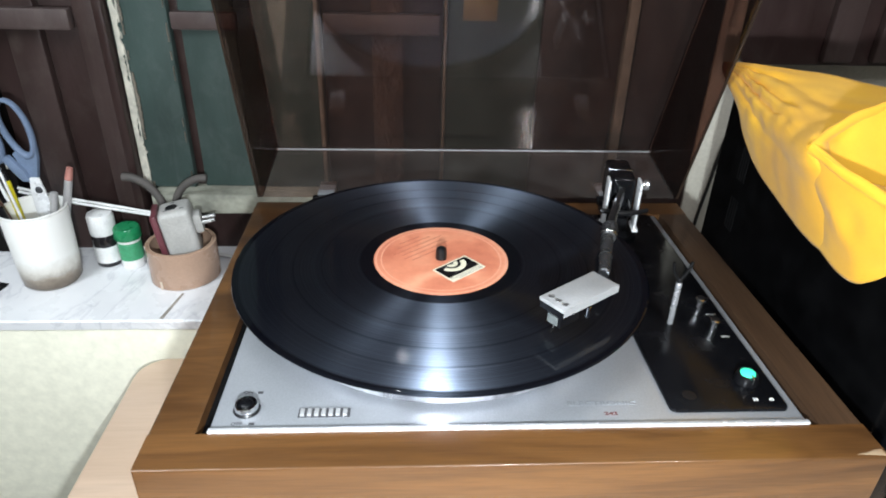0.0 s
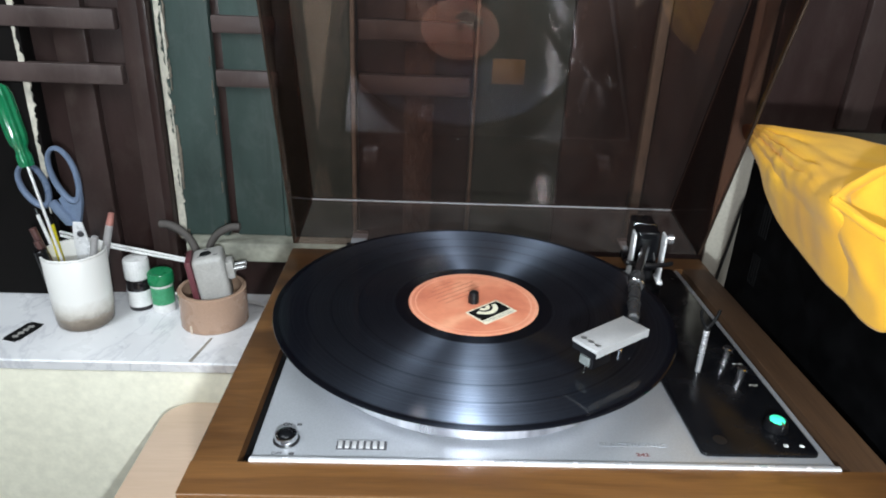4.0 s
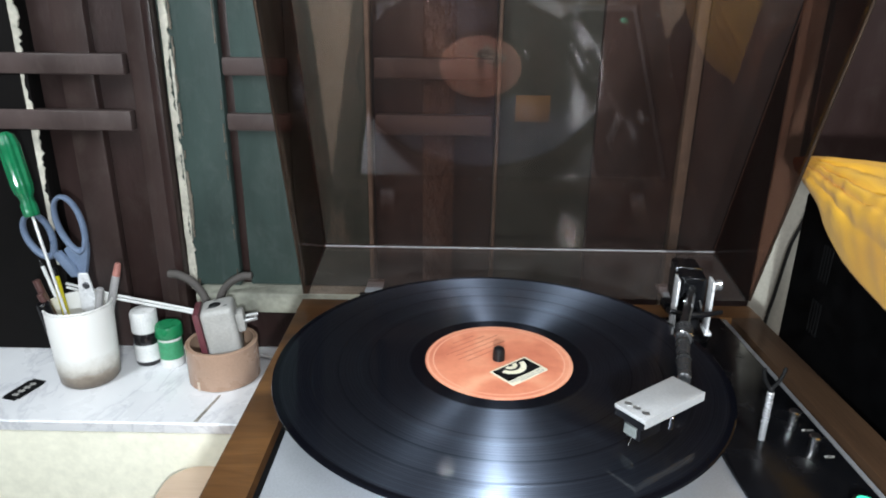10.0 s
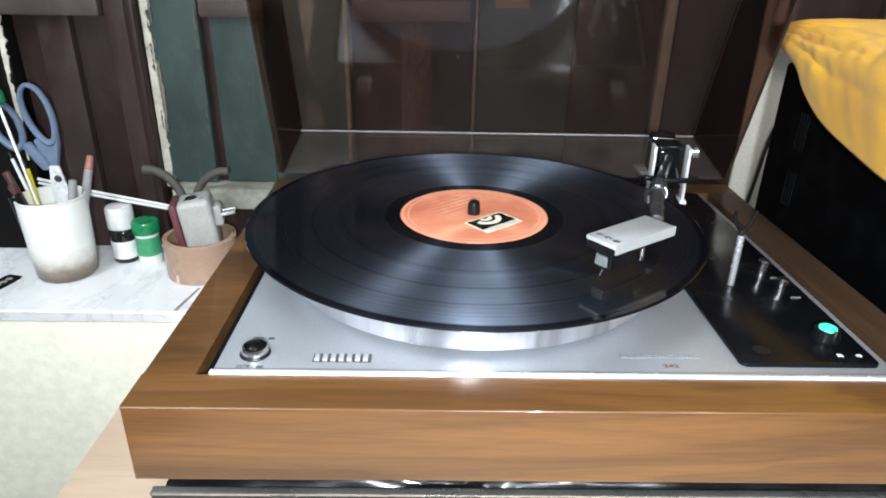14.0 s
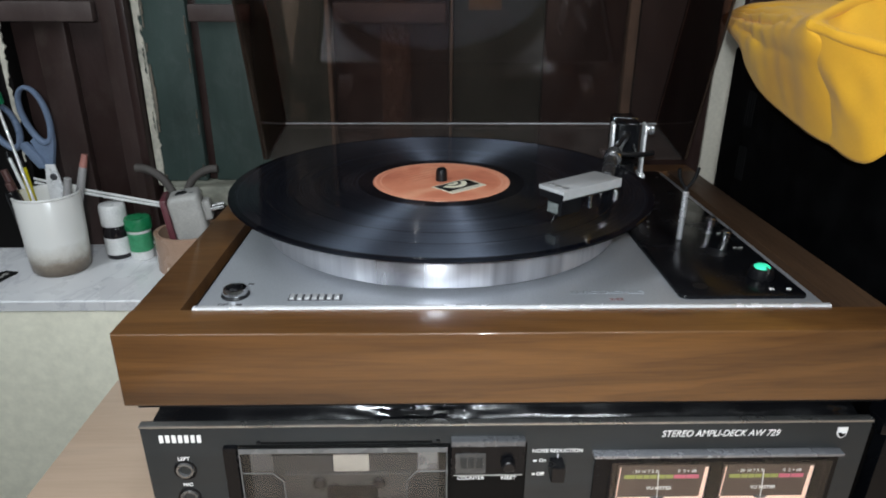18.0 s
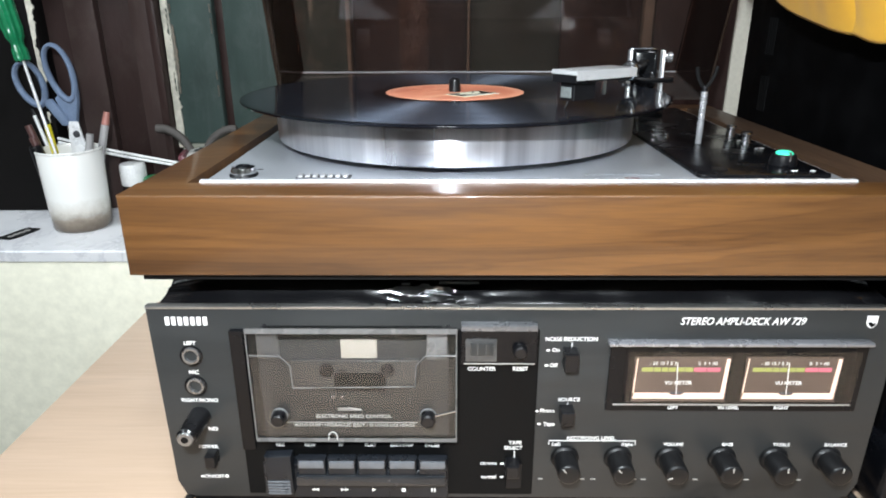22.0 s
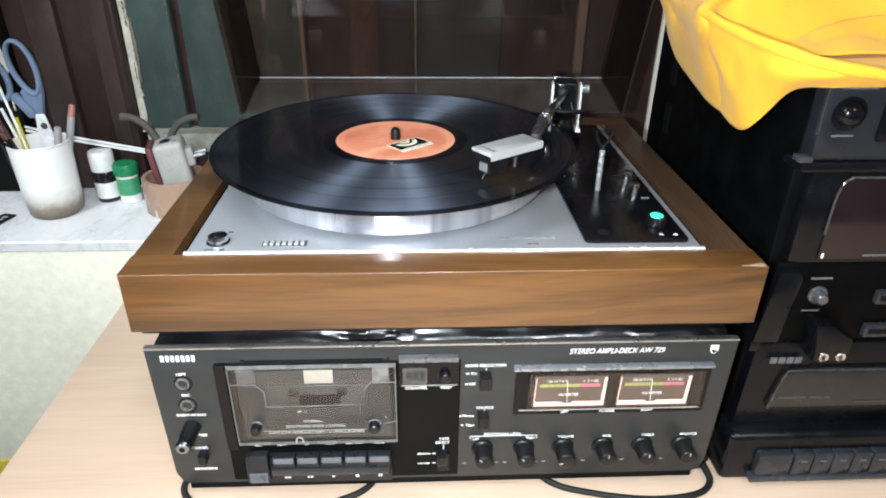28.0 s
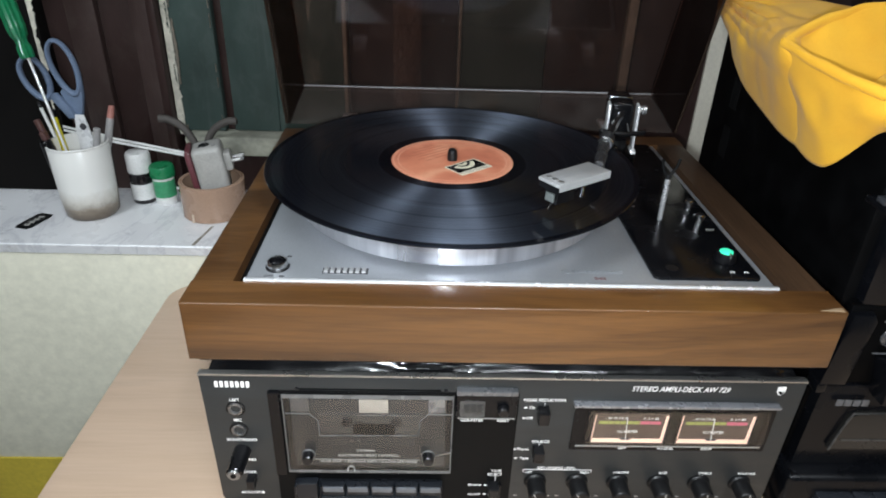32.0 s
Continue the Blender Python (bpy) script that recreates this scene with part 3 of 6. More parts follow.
for x0, x1, wide, seed, cover, m in ((-0.3645, -0.3585, 0.0095, 5, 0.62, BARE), (-0.3540, -0.3490, 0.0045, 15, 0.30, STRIP), (-0.3570, -0.3525, 0.0035, 25, 0.35, BARE), (-0.3035, -0.3020, 0.0025, 35, 0.10, STRIP)):
    part("flaked_strip", flakes(x0, x1, 0.135, TOP, BACK + 0.0012, seed, wide, cover), m, window, "bare plaster where paint has flaked off", False)
part("flaked_strip", flakes(-0.5240, -0.5205, 0.17, TOP, BACK - 0.0115, 8, 0.012, 0.45), BARE, window, "bare plaster where paint has flaked off", False)
# green leaf
part("green_stile", board(-0.366, -0.3005, 0.14, TOP, BACK + 0.004, BACK + 0.03), WALL_GREEN, window, "green painted stile")
part("groove", board(-0.3005, -0.289, 0.14, TOP, BACK + 0.014, BACK + 0.03), WALL_BROWN, window)
part("green_panel", board(-0.289, -0.226, 0.14, TOP, BACK + 0.008, BACK + 0.03), WALL_GREEN, window, "green painted panel")
for z in (0.412, 0.349, 0.62):
    part("rail", board(-0.297, -0.222, z - 0.010, z + 0.010, BACK - 0.001, BACK + 0.012, 0.002), RAIL, window)
part("bottom_rail", board(-0.352, -0.12, 0.112, 0.1395, BACK - 0.02, BACK + 0.03, 0.004), plain("dusty_frame_paint", (0.30, 0.30, 0.245), 0.8, 0.0, 0.45, 26, 0.4, 160), window, "dusty whitish bottom rail of the frame")
part("kick_board", board(-0.366, 0.9, 0.051, 0.111, BACK + 0.004, BACK + 0.03), WALL_BROWN, window)
# leaves behind the dust cover

part("green_panel", board(-0.2255, -0.134, 0.14, TOP, BACK + 0.006, BACK + 0.03), WALL_GREEN, window, "green painted panel")
part("edge_strip", board(-0.133, -0.128, 0.14, TOP, BACK - 0.004, BACK + 0.03, 0.001), STRIP, window)
part("backing_board", board(-0.127, 0.017, 0.112, TOP, BACK + 0.014, BACK + 0.03), WALL_BROWN, window)
part("plank", board(-0.068, -0.03, 0.112, TOP, BACK + 0.002, BACK + 0.014), VARNISH, window, "wrinkled glossy varnish on a plank")
for z in (0.4134, 0.3505, 0.62):
    part("rail", board(-0.122, 0.012, z - 0.0115, z + 0.0115, BACK - 0.012, BACK + 0.002, 0.002), RAIL, window)
part("edge_strip", board(0.0175, 0.021, 0.112, TOP, BACK - 0.004, BACK + 0.03, 0.001), STRIP, window)
part("green_panel", board(0.022, 0.134, 0.112, TOP, BACK + 0.006, BACK + 0.03), WALL_GREEN, window, "green painted panel")
part("stile", board(0.134, 0.232, 0.112, TOP, BACK, BACK + 0.03), WALL_BROWN, window)
part("edge_strip", board(0.234, 0.247, 0.112, TOP, BACK - 0.006, BACK + 0.03, 0.003), STRIP, window, "bare whitish frame edge")
part("stile", board(0.250, 0.350, 0.112, TOP, BACK + 0.002, BACK + 0.03), WALL_BROWN, window)
solid("wall_reveal", box(0.350, 1.6, BACK, 0.44, 0.0505, CEIL), BEIGE, "beige painted wall beside the window", "wall", "structure")

# right leaf that stands open in front of the beige wall
leaf = thing("shutter", "dark brown wooden shutter leaf with a worn round corner", "shutter", (0.6, 0.33, 0.33))
part("leaf_board", slab(rounded(0.362, 0.90, 0.318, TOP, 0.012), 0, 0.012, 0.002, facing(0.345)), WALL_BROWN, leaf)
for x in (0.455, 0.515, 0.60):
    part("batten", board(x, x + 0.035, 0.324, TOP, 0.322, 0.333), WALL_BROWN_LIGHT, leaf)

sticker = solid("sticker", box(0.040, 0.080, BACK + 0.0048, BACK + 0.0062, 0.354, 0.384, 0.0003), plain("yellowed_sticker", (0.15, 0.112, 0.045), 0.5, 0.0, 0.25, 60, 0.1), "yellowed paper sticker on the green panel", "sticker")

# ---- turntable ----
PZ0, PZ1 = 0.174, 0.2175
turntable = thing("turntable", "walnut veneered record player with silver deck and smoked lid", "record player", (0.038, 0, 0.149))


X0, X1, Y0, Y1, BW = -0.1715, 0.2465, -0.1705, 0.166, 0.0265


def plinth_board(x0, x1, y0, y1, sides):
    """One board of the plinth; the long top edges named by their outward direction are rounded over, butt joints stay sharp."""
    own = bmesh.new()
    bmesh.ops.create_cube(own, size=1.0, matrix=Matrix.LocRotScale(((x0 + x1) / 2, (y0 + y1) / 2, (PZ0 + PZ1) / 2), None, (x1 - x0, y1 - y0, PZ1 - PZ0)))
    picked = []
    for e in own.edges:
        mid = (e.verts[0].co + e.verts[1].co) / 2
        if "w" in sides and abs(mid.x - x0) < 1e-5 and abs(mid.y - (y0 + y1) / 2) < 1e-5 and mid.z > PZ1 - 1e-4: picked.append(e)
        if "e" in sides and abs(mid.x - x1) < 1e-5 and abs(mid.y - (y0 + y1) / 2) < 1e-5 and mid.z > PZ1 - 1e-4: picked.append(e)
        if "s" in sides and abs(mid.y - y0) < 1e-5 and abs(mid.x - (x0 + x1) / 2) < 1e-5: picked.append(e)
        if "n" in sides and abs(mid.y - y1) < 1e-5 and abs(mid.x - (x0 + x1) / 2) < 1e-5: picked.append(e)
        if "c" in sides and abs(mid.z - (PZ0 + PZ1) / 2) < 1e-5 and abs(mid.y - y0) < 1e-5: picked.append(e)
    bmesh.ops.bevel(own, geom=picked, offset=0.0014, segments=3, profile=0.5, affect="EDGES")
    return own


part("front_board", plinth_board(X0, X1, Y0, Y0 + BW, "sc"), WALNUT_X, turntable, "polished walnut front board")
part("back_board", plinth_board(X0, X1, Y1 - BW, Y1, "n"), WALNUT_X, turntable)
part("side_board", plinth_board(X0, X0 + BW, Y0 + BW, Y1 - BW, "w"), WALNUT_X, turntable)
# right board's darker walnut puts the shade beside the stereo into the colour
part("side_board", plinth_board(X1 - BW, X1, Y0 + BW, Y1 - BW, "e"), wood("shaded_walnut", (0.036, 0.0175, 0.0085), (0.078, 0.041, 0.020), "y", 0.45, 0.2, 1.0, 0.6, 0.55, 0.6, 0.2), turntable, "walnut side board, toned darker for the shade beside the stereo")
part("chipped_corner", slab([(0.2290, -0.1675), (0.2450, -0.1688), (0.2452, -0.1640), (0.240, -0.1645), (0.2360, -0.1662)], 0.2175, 0.2178, 0.0), wood("bare_wood", (0.30, 0.2, 0.12), (0.5, 0.38, 0.25)), turntable, "worn pale veneer corner", False)
part("bottom_board", box(X0 + 0.005, X1 - 0.005, Y0 + 0.005, Y1 - 0.005, 0.170, 0.176), MATT, turntable)
part("recess", box(X0 + BW, X1 - BW, Y0 + BW, Y1 - BW, 0.196, 0.209), MATT, turntable, "black recess round the deck")
for x in (-0.13, 0.205):
    for y in (-0.08, 0.125):
        part("foot", turned([(0, 0.149), (0.014, 0.149), (0.015, 0.152), (0.013, 0.17), (0, 0.17)], Matrix.Translation((x, y, 0)), 24), RUBBER, turntable)

PLATE = 0.2165
part("deck_plate", slab(rounded(-0.1385, 0.2145, -0.1425, 0.1385, 0.001), 0.209, PLATE, 0.0008), ALU, turntable, "satin silver aluminium deck plate")
part("plate_lip", slab(rounded(-0.1385, 0.2145, -0.1440, -0.1408, 0.0005), 0.2105, PLATE + 0.0024, 0.0005), plain("satin_bright_lip", (0.85, 0.85, 0.87), 0.22, 0.4, 0.05, 60, 0.0), turntable)
part("control_panel", slab(rounded(0.1345, 0.2085, -0.1315, 0.1365, 0.004), PLATE, PLATE + 0.0022, 0.0008), SATIN, turntable, "glossy black control panel")

# platter, mat and spindle
platter = part("platter", turned([(0, 0.2205), (0.122, 0.2205), (0.1262, 0.2215), (0.1268, 0.2225), (0.1272, 0.2425), (0.1266, 0.2437), (0.122, 0.2445), (0, 0.2445)], None, 128), RIM, turntable, "turned aluminium platter with bright rim")
part("mat", turned([(0.02, 0.2445), (0.1245, 0.2445), (0.1252, 0.2452), (0.1252, 0.2466), (0.0, 0.2466)], None, 96), RUBBER, platter)
# matt black core fills the gap under the platter as its shade
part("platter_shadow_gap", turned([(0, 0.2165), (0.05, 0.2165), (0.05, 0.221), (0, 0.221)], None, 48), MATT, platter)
part("spindle", turned([(0, 0.2466), (0.0042, 0.2466), (0.0042, 0.2545), (0.0036, 0.2575), (0.002, 0.2588), (0, 0.259)], None, 24), BLACK, turntable, "black spindle cap")

# power button
BT = Matrix.Translation((-0.1205, -0.1235, 0))
power = part("power_button", turned([(0, 0.2165), (0.0079, 0.2165), (0.0081, 0.2172), (0.0074, 0.2182), (0.0069, 0.2182), (0, 0.2182)], BT, 40), BLACK, turntable, "round power button in a dark collar")
part("button_ring", turned([(0.0070, 0.2180), (0.0071, 0.2196), (0.0064, 0.2214), (0.0053, 0.2217), (0.0048, 0.2204)], BT, 40), CHROME, power, "chrome ring")
part("button_cap", turned([(0.0050, 0.2200), (0.0048, 0.2212), (0.0038, 0.2224), (0.0019, 0.2229), (0, 0.2230)], BT, 32), SATIN, power, "domed black cap")
letters("ON", -0.1225, -0.1090, 0.0026, DARK_INK, turntable, flat=PLATE + 0.0002)
letters("OFF", -0.1240, -0.1358, 0.0026, DARK_INK, turntable, flat=PLATE + 0.0002)
part("print_bar", box(-0.1168, -0.1136, -0.1100, -0.1080, PLATE, PLATE + 0.0003), DARK_INK, turntable)
part("print_bar", box(-0.1170, -0.1138, -0.1368, -0.1348, PLATE, PLATE + 0.0003), DARK_INK, turntable)
CHEEK_CAP = plain("bright_button_metal", (0.70, 0.70, 0.72), 0.2, 0.85, 0.05, 60, 0.0)
# maker's badge, drawn as plain raised bars
# dark plate stands in for the shadows round the raised bars
part("badge_shadow", box(-0.0895, -0.0590, -0.1312, -0.1238, PLATE, PLATE + 0.0005), DARK_INK, turntable)
for k in range(7):
    x = -0.0885 + k * 0.0042
    part("badge_bar", box(x, x + 0.0026, -0.1305, -0.1245, PLATE, PLATE + 0.0016, 0.0004), SHELL, turntable)
letters("ELECTRONIC", 0.094, -0.1225, 0.0034, plain("pale_grey_ink", (0.40, 0.42, 0.45), 0.4, 0.6, 0.05, 100, 0.0), turntable, flat=PLATE + 0.0002, width=1.5, weight=0.0001)
letters("242", 0.0975, -0.1315, 0.0026, plain("faded_red_ink", (0.17, 0.075, 0.075), 0.5, 0.0, 0.1, 100, 0.0), turntable, flat=PLATE + 0.0002, width=1.5, weight=0.0001)

# start and stop buttons, speed knob
PAN = PLATE + 0.0022
for x, y, word in ((0.194, -0.0235, "START"), (0.1935, -0.0505, "STOP")):
    btn = part("push_button", turned([(0, PAN), (0.0030, PAN), (0.0028, PAN + 0.0065), (0.0036, PAN + 0.0072), (0.0037, PAN + 0.0088), (0.0030, PAN + 0.0092), (0, PAN + 0.0092)], Matrix.Translation((x, y, 0)), 28), BRIGHT, turntable, "small chrome push button")
    part("button_top", turned([(0.0030, PAN + 0.0090), (0.0028, PAN + 0.0098), (0, PAN + 0.0101)], Matrix.Translation((x, y, 0)), 24), BLACK, btn, "black domed top")
    letters(word, x + 0.006, y - 0.0085, 0.0019, DIM_INK, turntable, flat=PAN + 0.0002)
knob = part("speed_knob", turned([(0, PAN), (0.0074, PAN), (0.0077, PAN + 0.001), (0.0066, PAN + 0.0060), (0.0058, PAN + 0.0064), (0, PAN + 0.0062)], Matrix.Translation((0.192, -0.106, 0)), 36), BLACK, turntable)
part("green_lens", turned([(0, PAN + 0.0063), (0.0048, PAN + 0.0061), (0.0046, PAN + 0.0072), (0.0034, PAN + 0.0079), (0, PAN + 0.0081)], Matrix.Translation((0.192, -0.106, 0)), 32), glowing("green_glow", (0.04, 0.66, 0.38), 0.8), knob, "lit green speed indicator")
part("pointer", box(0.1917, 0.1929, -0.1135, -0.1100, PAN + 0.0005, PAN + 0.0082, 0.0003), BRIGHT, knob)
letters("33", 0.1905, -0.1235, 0.0024, WHITE_INK, turntable, flat=PAN + 0.0002)
letters("45", 0.2005, -0.1235, 0.0024, WHITE_INK, turntable, flat=PAN + 0.0002)
part("adapter_well", turned([(0, PAN), (0.004, PAN), (0.0045, PAN + 0.0004), (0.0, PAN + 0.0005)], Matrix.Translation((0.150, -0.119, 0)), 24), BLACK, turntable)

# arm rest
rest = part("arm_rest_post", rod((0.165, -0.0425, PAN), (0.165, -0.0425, 0.2535), 0.0021), plain("satin_chrome", (0.58, 0.58, 0.60), 0.25, 0.7, 0.06, 60, 0.0), turntable, "chrome arm rest post")
part("rest_clip", hose([(0.1590, -0.0410, 0.2690), (0.1602, -0.0412, 0.2625), (0.1650, -0.0420, 0.2560), (0.1702, -0.0412, 0.2625), (0.1722, -0.0408, 0.2695)], 0.0012, 8, 6), MATT, rest, "black forked arm clip")
part("clip_stem", rod((0.1650, -0.0422, 0.2525), (0.1650, -0.0420, 0.2570), 0.0017), BLACK, rest)
for x, y in ((0.144, -0.012), (0.151, -0.018), (0.155, -0.006)):
    part("panel_screw", turned([(0, PAN), (0.0014, PAN), (0.0012, PAN + 0.0008), (0, PAN + 0.001)], Matrix.Translation((x, y, 0)), 12), CHROME, turntable)

# tone arm
ARM_TURN = Matrix.Translation((0.164, 0.098, 0)) @ Matrix.Rotation(radians(-8), 4, "Z") @ Matrix.Translation((-0.164, -0.098, 0))
CHEEK = plain("matt_bright_aluminium", (0.78, 0.78, 0.79), 0.35, 0.4, 0.06, 60, 0.04, 700)
arm = part("tone_arm_base", turned([(0, PAN), (0.021, PAN), (0.021, PAN + 0.002), (0.012, PAN + 0.004), (0.011, 0.236), (0.016, 0.238), (0, 0.2385)], Matrix.Translation((0.164, 0.105, 0)), 40), BLACK, turntable, "black tone arm pillar")
part("arm_lift_bar", hose([(0.1405, 0.078, 0.2515), (0.150, 0.076, 0.2505), (0.162, 0.076, 0.2495), (0.174, 0.079, 0.2490), (0.1835, 0.083, 0.2490)], 0.0022, 10, 6), BLACK, arm)
part("pivot_block", join(bmesh.new(), box(0.1540, 0.1750, 0.098, 0.146, 0.240, 0.2725, 0.003, 3), ARM_TURN), SATIN, arm, "black pivot housing")
part("pivot_band", join(bmesh.new(), box(0.1535, 0.1755, 0.118, 0.1205, 0.2395, 0.2732, 0.0008), ARM_TURN), plain("dark_steel", (0.2, 0.21, 0.22), 0.25, 1.0, 0.1, 80, 0.0), arm)
for x in (0.1500, 0.1768):
    part("cheek_plate", join(bmesh.new(), box(x, x + 0.0022, 0.088, 0.103, 0.229, 0.2725, 0.0006), ARM_TURN), CHEEK, arm, "bright aluminium cheek plate")
    part("cheek_foot", join(bmesh.new(), box(x - 0.001, x + 0.0042, 0.086, 0.105, 0.2265, 0.2295, 0.0006), ARM_TURN), CHEEK, arm)
part("balance_screw", join(bmesh.new(), rod((0.1785, 0.100, 0.2665), (0.1850, 0.100, 0.2665), 0.0036, segs=28), ARM_TURN), CHEEK_CAP, arm, "knurled chrome screw")
part("screw_head", join(bmesh.new(), rod((0.1825, 0.100, 0.2665), (0.1868, 0.100, 0.2665), 0.0046, segs=28), ARM_TURN), CHEEK_CAP, arm)
part("arm_tube", rod((0.1640, 0.098, 0.262), (0.1320, 0.024, 0.2628), 0.0035), plain("dark_polished_steel", (0.13, 0.13, 0.135), 0.14, 0.9, 0.06, 80, 0.0), arm)
part("arm_collar", rod((0.1330, 0.026, 0.2625), (0.1268, 0.0075, 0.2625), 0.0062, 0.0060, 32), plain("gunmetal", (0.10, 0.10, 0.105), 0.3, 0.7, 0.15, 80, 0.0), arm, "ribbed gunmetal collar")
for a in (0.25, 0.5, 0.75, 0.97):
    q = Vector((0.1330, 0.026, 0.2625)).lerp(Vector((0.1268, 0.0075, 0.2625)), a)
    d = Vector((0.1330, 0.026, 0.2625)) - Vector((0.1268, 0.0075, 0.2625))
    part("collar_ring", rod(q, q + d.normalized() * 0.0012, 0.0066, 0.0066, 32), CHROME if a > 0.9 else BLACK, arm)
part("arm_neck", rod((0.1300, 0.020, 0.2625), (0.1085, -0.0475, 0.264), 0.0046, 0.0042), bpy.data.materials["gunmetal"], arm)
for a in (0.3, 0.62):
    q = Vector((0.1300, 0.020, 0.2625)).lerp(Vector((0.1085, -0.0475, 0.264)), a)
    part("neck_ring", rod(q, q + Vector((-0.0005, -0.0016, 0)), 0.0049, 0.0049, 24), RUBBER, arm)
for x in (0.158, 0.170):
    part("thread_hook", hose([(x, 0.098, 0.247), (x - 0.001, 0.093, 0.254), (x + 0.001, 0.09, 0.247)], 0.0007, 6, 4), CHROME, arm)
part("arm_stem", rod((0.150, 0.058, PAN), (0.150, 0.058, 0.243), 0.0022), CHROME, arm)
part("arm_lead", hose([(0.166, 0.145, 0.258), (0.172, 0.162, 0.246), (0.185, 0.160, 0.226), (0.196, 0.150, 0.2185)], 0.0016, 8, 6), BLACK, arm)

# head shell: a silver plate over a black carrier
HS = Matrix.Translation((0.0833, -0.0795, 0.0)) @ Matrix.Rotation(radians(36), 4, "Z")
head = part("head_shell", slab(rounded(-0.0255, 0.0255, -0.0103, 0.0103, 0.0006), 0.2693, 0.2716, 0.0004, HS), SHELL, turntable, "brushed silver head shell plate")
part("carrier", slab(rounded(-0.0252, 0.024, -0.0099, 0.0099, 0.001), 0.2648, 0.2693, 0.0, HS), BLACK, head)
part("shell_side", slab([(-0.02, -0.0101), (0.0255, -0.0101), (0.0255, -0.0113), (-0.0255, -0.0103)], 0.2662, 0.2716, 0.0, HS), SHELL, head)
for k in (-0.0058, 0, 0.0058):
    part("countersunk_screw", turned([(0, 0.2717), (0.0011, 0.2717), (0.0018, 0.27165), (0.0021, 0.2719), (0.0021, 0.2712)], HS @ Matrix.Translation((-0.0195, k, 0)), 16), plain("dark_zinc", (0.42, 0.42, 0.42), 0.4, 0.9, 0.1, 90, 0.0), head)
part("cartridge", slab(rounded(-0.022, -0.004, -0.0058, 0.0058, 0.001), 0.2545, 0.265, 0.0, HS), BLACK, head, "black pickup cartridge")
part("cartridge_face", slab(rounded(-0.0234, -0.0222, -0.0040, 0.0040, 0.0004), 0.2560, 0.2620, 0.0, HS), plain("pale_cartridge_face", (0.17, 0.185, 0.18), 0.4, 0.2, 0.2, 200, 0.0), head)
part("stylus", rod((0.0645, -0.093, 0.2492), (0.0672, -0.0912, 0.2550), 0.0006), BLACK, head)

part("carrier_lug", rod((0.0880, -0.0880, 0.2570), (0.0880, -0.0880, 0.2650), 0.0016), CHROME, head)

# ---- record ----
record = thing("vinyl_record", "black twelve-inch record with an orange-red paper label", "record", (0, 0, 0.2468))
GROOVE = [(0.046, 0.2489), (0.0600, 0.24885), (0.0606, 0.2488), (0.088, 0.2488), (0.0884, 0.24876), (0.0888, 0.2488), (0.108, 0.2488), (0.1084, 0.24876), (0.1088, 0.2488), (0.1255, 0.2488), (0.1259, 0.24876), (0.1263, 0.2488), (0.1460, 0.2488), (0.148, 0.24885), (0.1495, 0.2489), (0.1503, 0.2486), (0.1505, 0.2480), (0.1500, 0.2472), (0.1485, 0.2469), (0.046, 0.2469)]
part("disc", turned(GROOVE, None, 192, closed=True), VINYL, record, "", False)
label_ = part("label", turned([(0.0037, 0.2470), (0.0037, 0.2491), (0.047, 0.2491), (0.050, 0.2490), (0.0502, 0.2485), (0.0502, 0.2470)], None, 96, closed=True), PAPER, record, "orange-red paper label with a picture")
part("label_ring", turned([(0.0440, 0.24915), (0.0443, 0.24925), (0.0448, 0.24925), (0.0451, 0.24915)], None, 96), PAPER_RIM, label_)
part("label_ring", turned([(0.0476, 0.24912), (0.0480, 0.24922), (0.0488, 0.24922), (0.0491, 0.2491)], None, 96), PAPER_RIM, label_)
LB = Matrix.Rotation(radians(-140), 4, "Z")
part("picture_border", slab(rounded(-0.0165, 0.0165, 0.0085, 0.0305, 0.0006), 0.2491, 0.24925, 0.0, LB), CREAM, label_, "", False)
part("picture_ground", slab(rounded(-0.0150, 0.0150, 0.0098, 0.0250, 0.0004), 0.24925, 0.24935, 0.0, LB), BLACK, label_, "", False)
for k, (r0, r1, a0, a1) in enumerate(((0.0075, 0.0115, 20, 170), (0.0020, 0.0052, 10, 175))):
    arc = [(r1 * math.cos(radians(a0 + (a1 - a0) * q / 12)), 0.0105 + r1 * math.sin(radians(a0 + (a1 - a0) * q / 12))) for q in range(13)]
    arc += [(r0 * math.cos(radians(a1 - (a1 - a0) * q / 12)), 0.0105 + r0 * math.sin(radians(a1 - (a1 - a0) * q / 12))) for q in range(13)]
    part("picture_shape", slab(arc, 0.24935, 0.24943, 0.0, LB), CREAM, label_, "", False)
for k in range(3):
    part("picture_line", slab([(-0.0145, 0.0262 + 0.0014 * k), (0.0145 - 0.003 * k, 0.0262 + 0.0014 * k), (0.0145 - 0.003 * k, 0.0268 + 0.0014 * k), (-0.0145, 0.0268 + 0.0014 * k)], 0.24925, 0.24932, 0.0, LB), DIM_INK, label_, "", False)
for k, (w, y) in enumerate(((0.018, -0.012), (0.022, -0.017), (0.020, -0.022), (0.024, -0.027), (0.016, -0.032), (0.010, -0.037))):
    part("print_bar", slab([(-w, y), (w, y), (w, y + 0.0009), (-w, y + 0.0009)], 0.2491, 0.24918, 0.0, LB), plain("label_print", (0.47, 0.15, 0.09), 0.5, 0.0, 0.2, 300, 0.0) if k == 0 else bpy.data.materials["label_print"], label_)

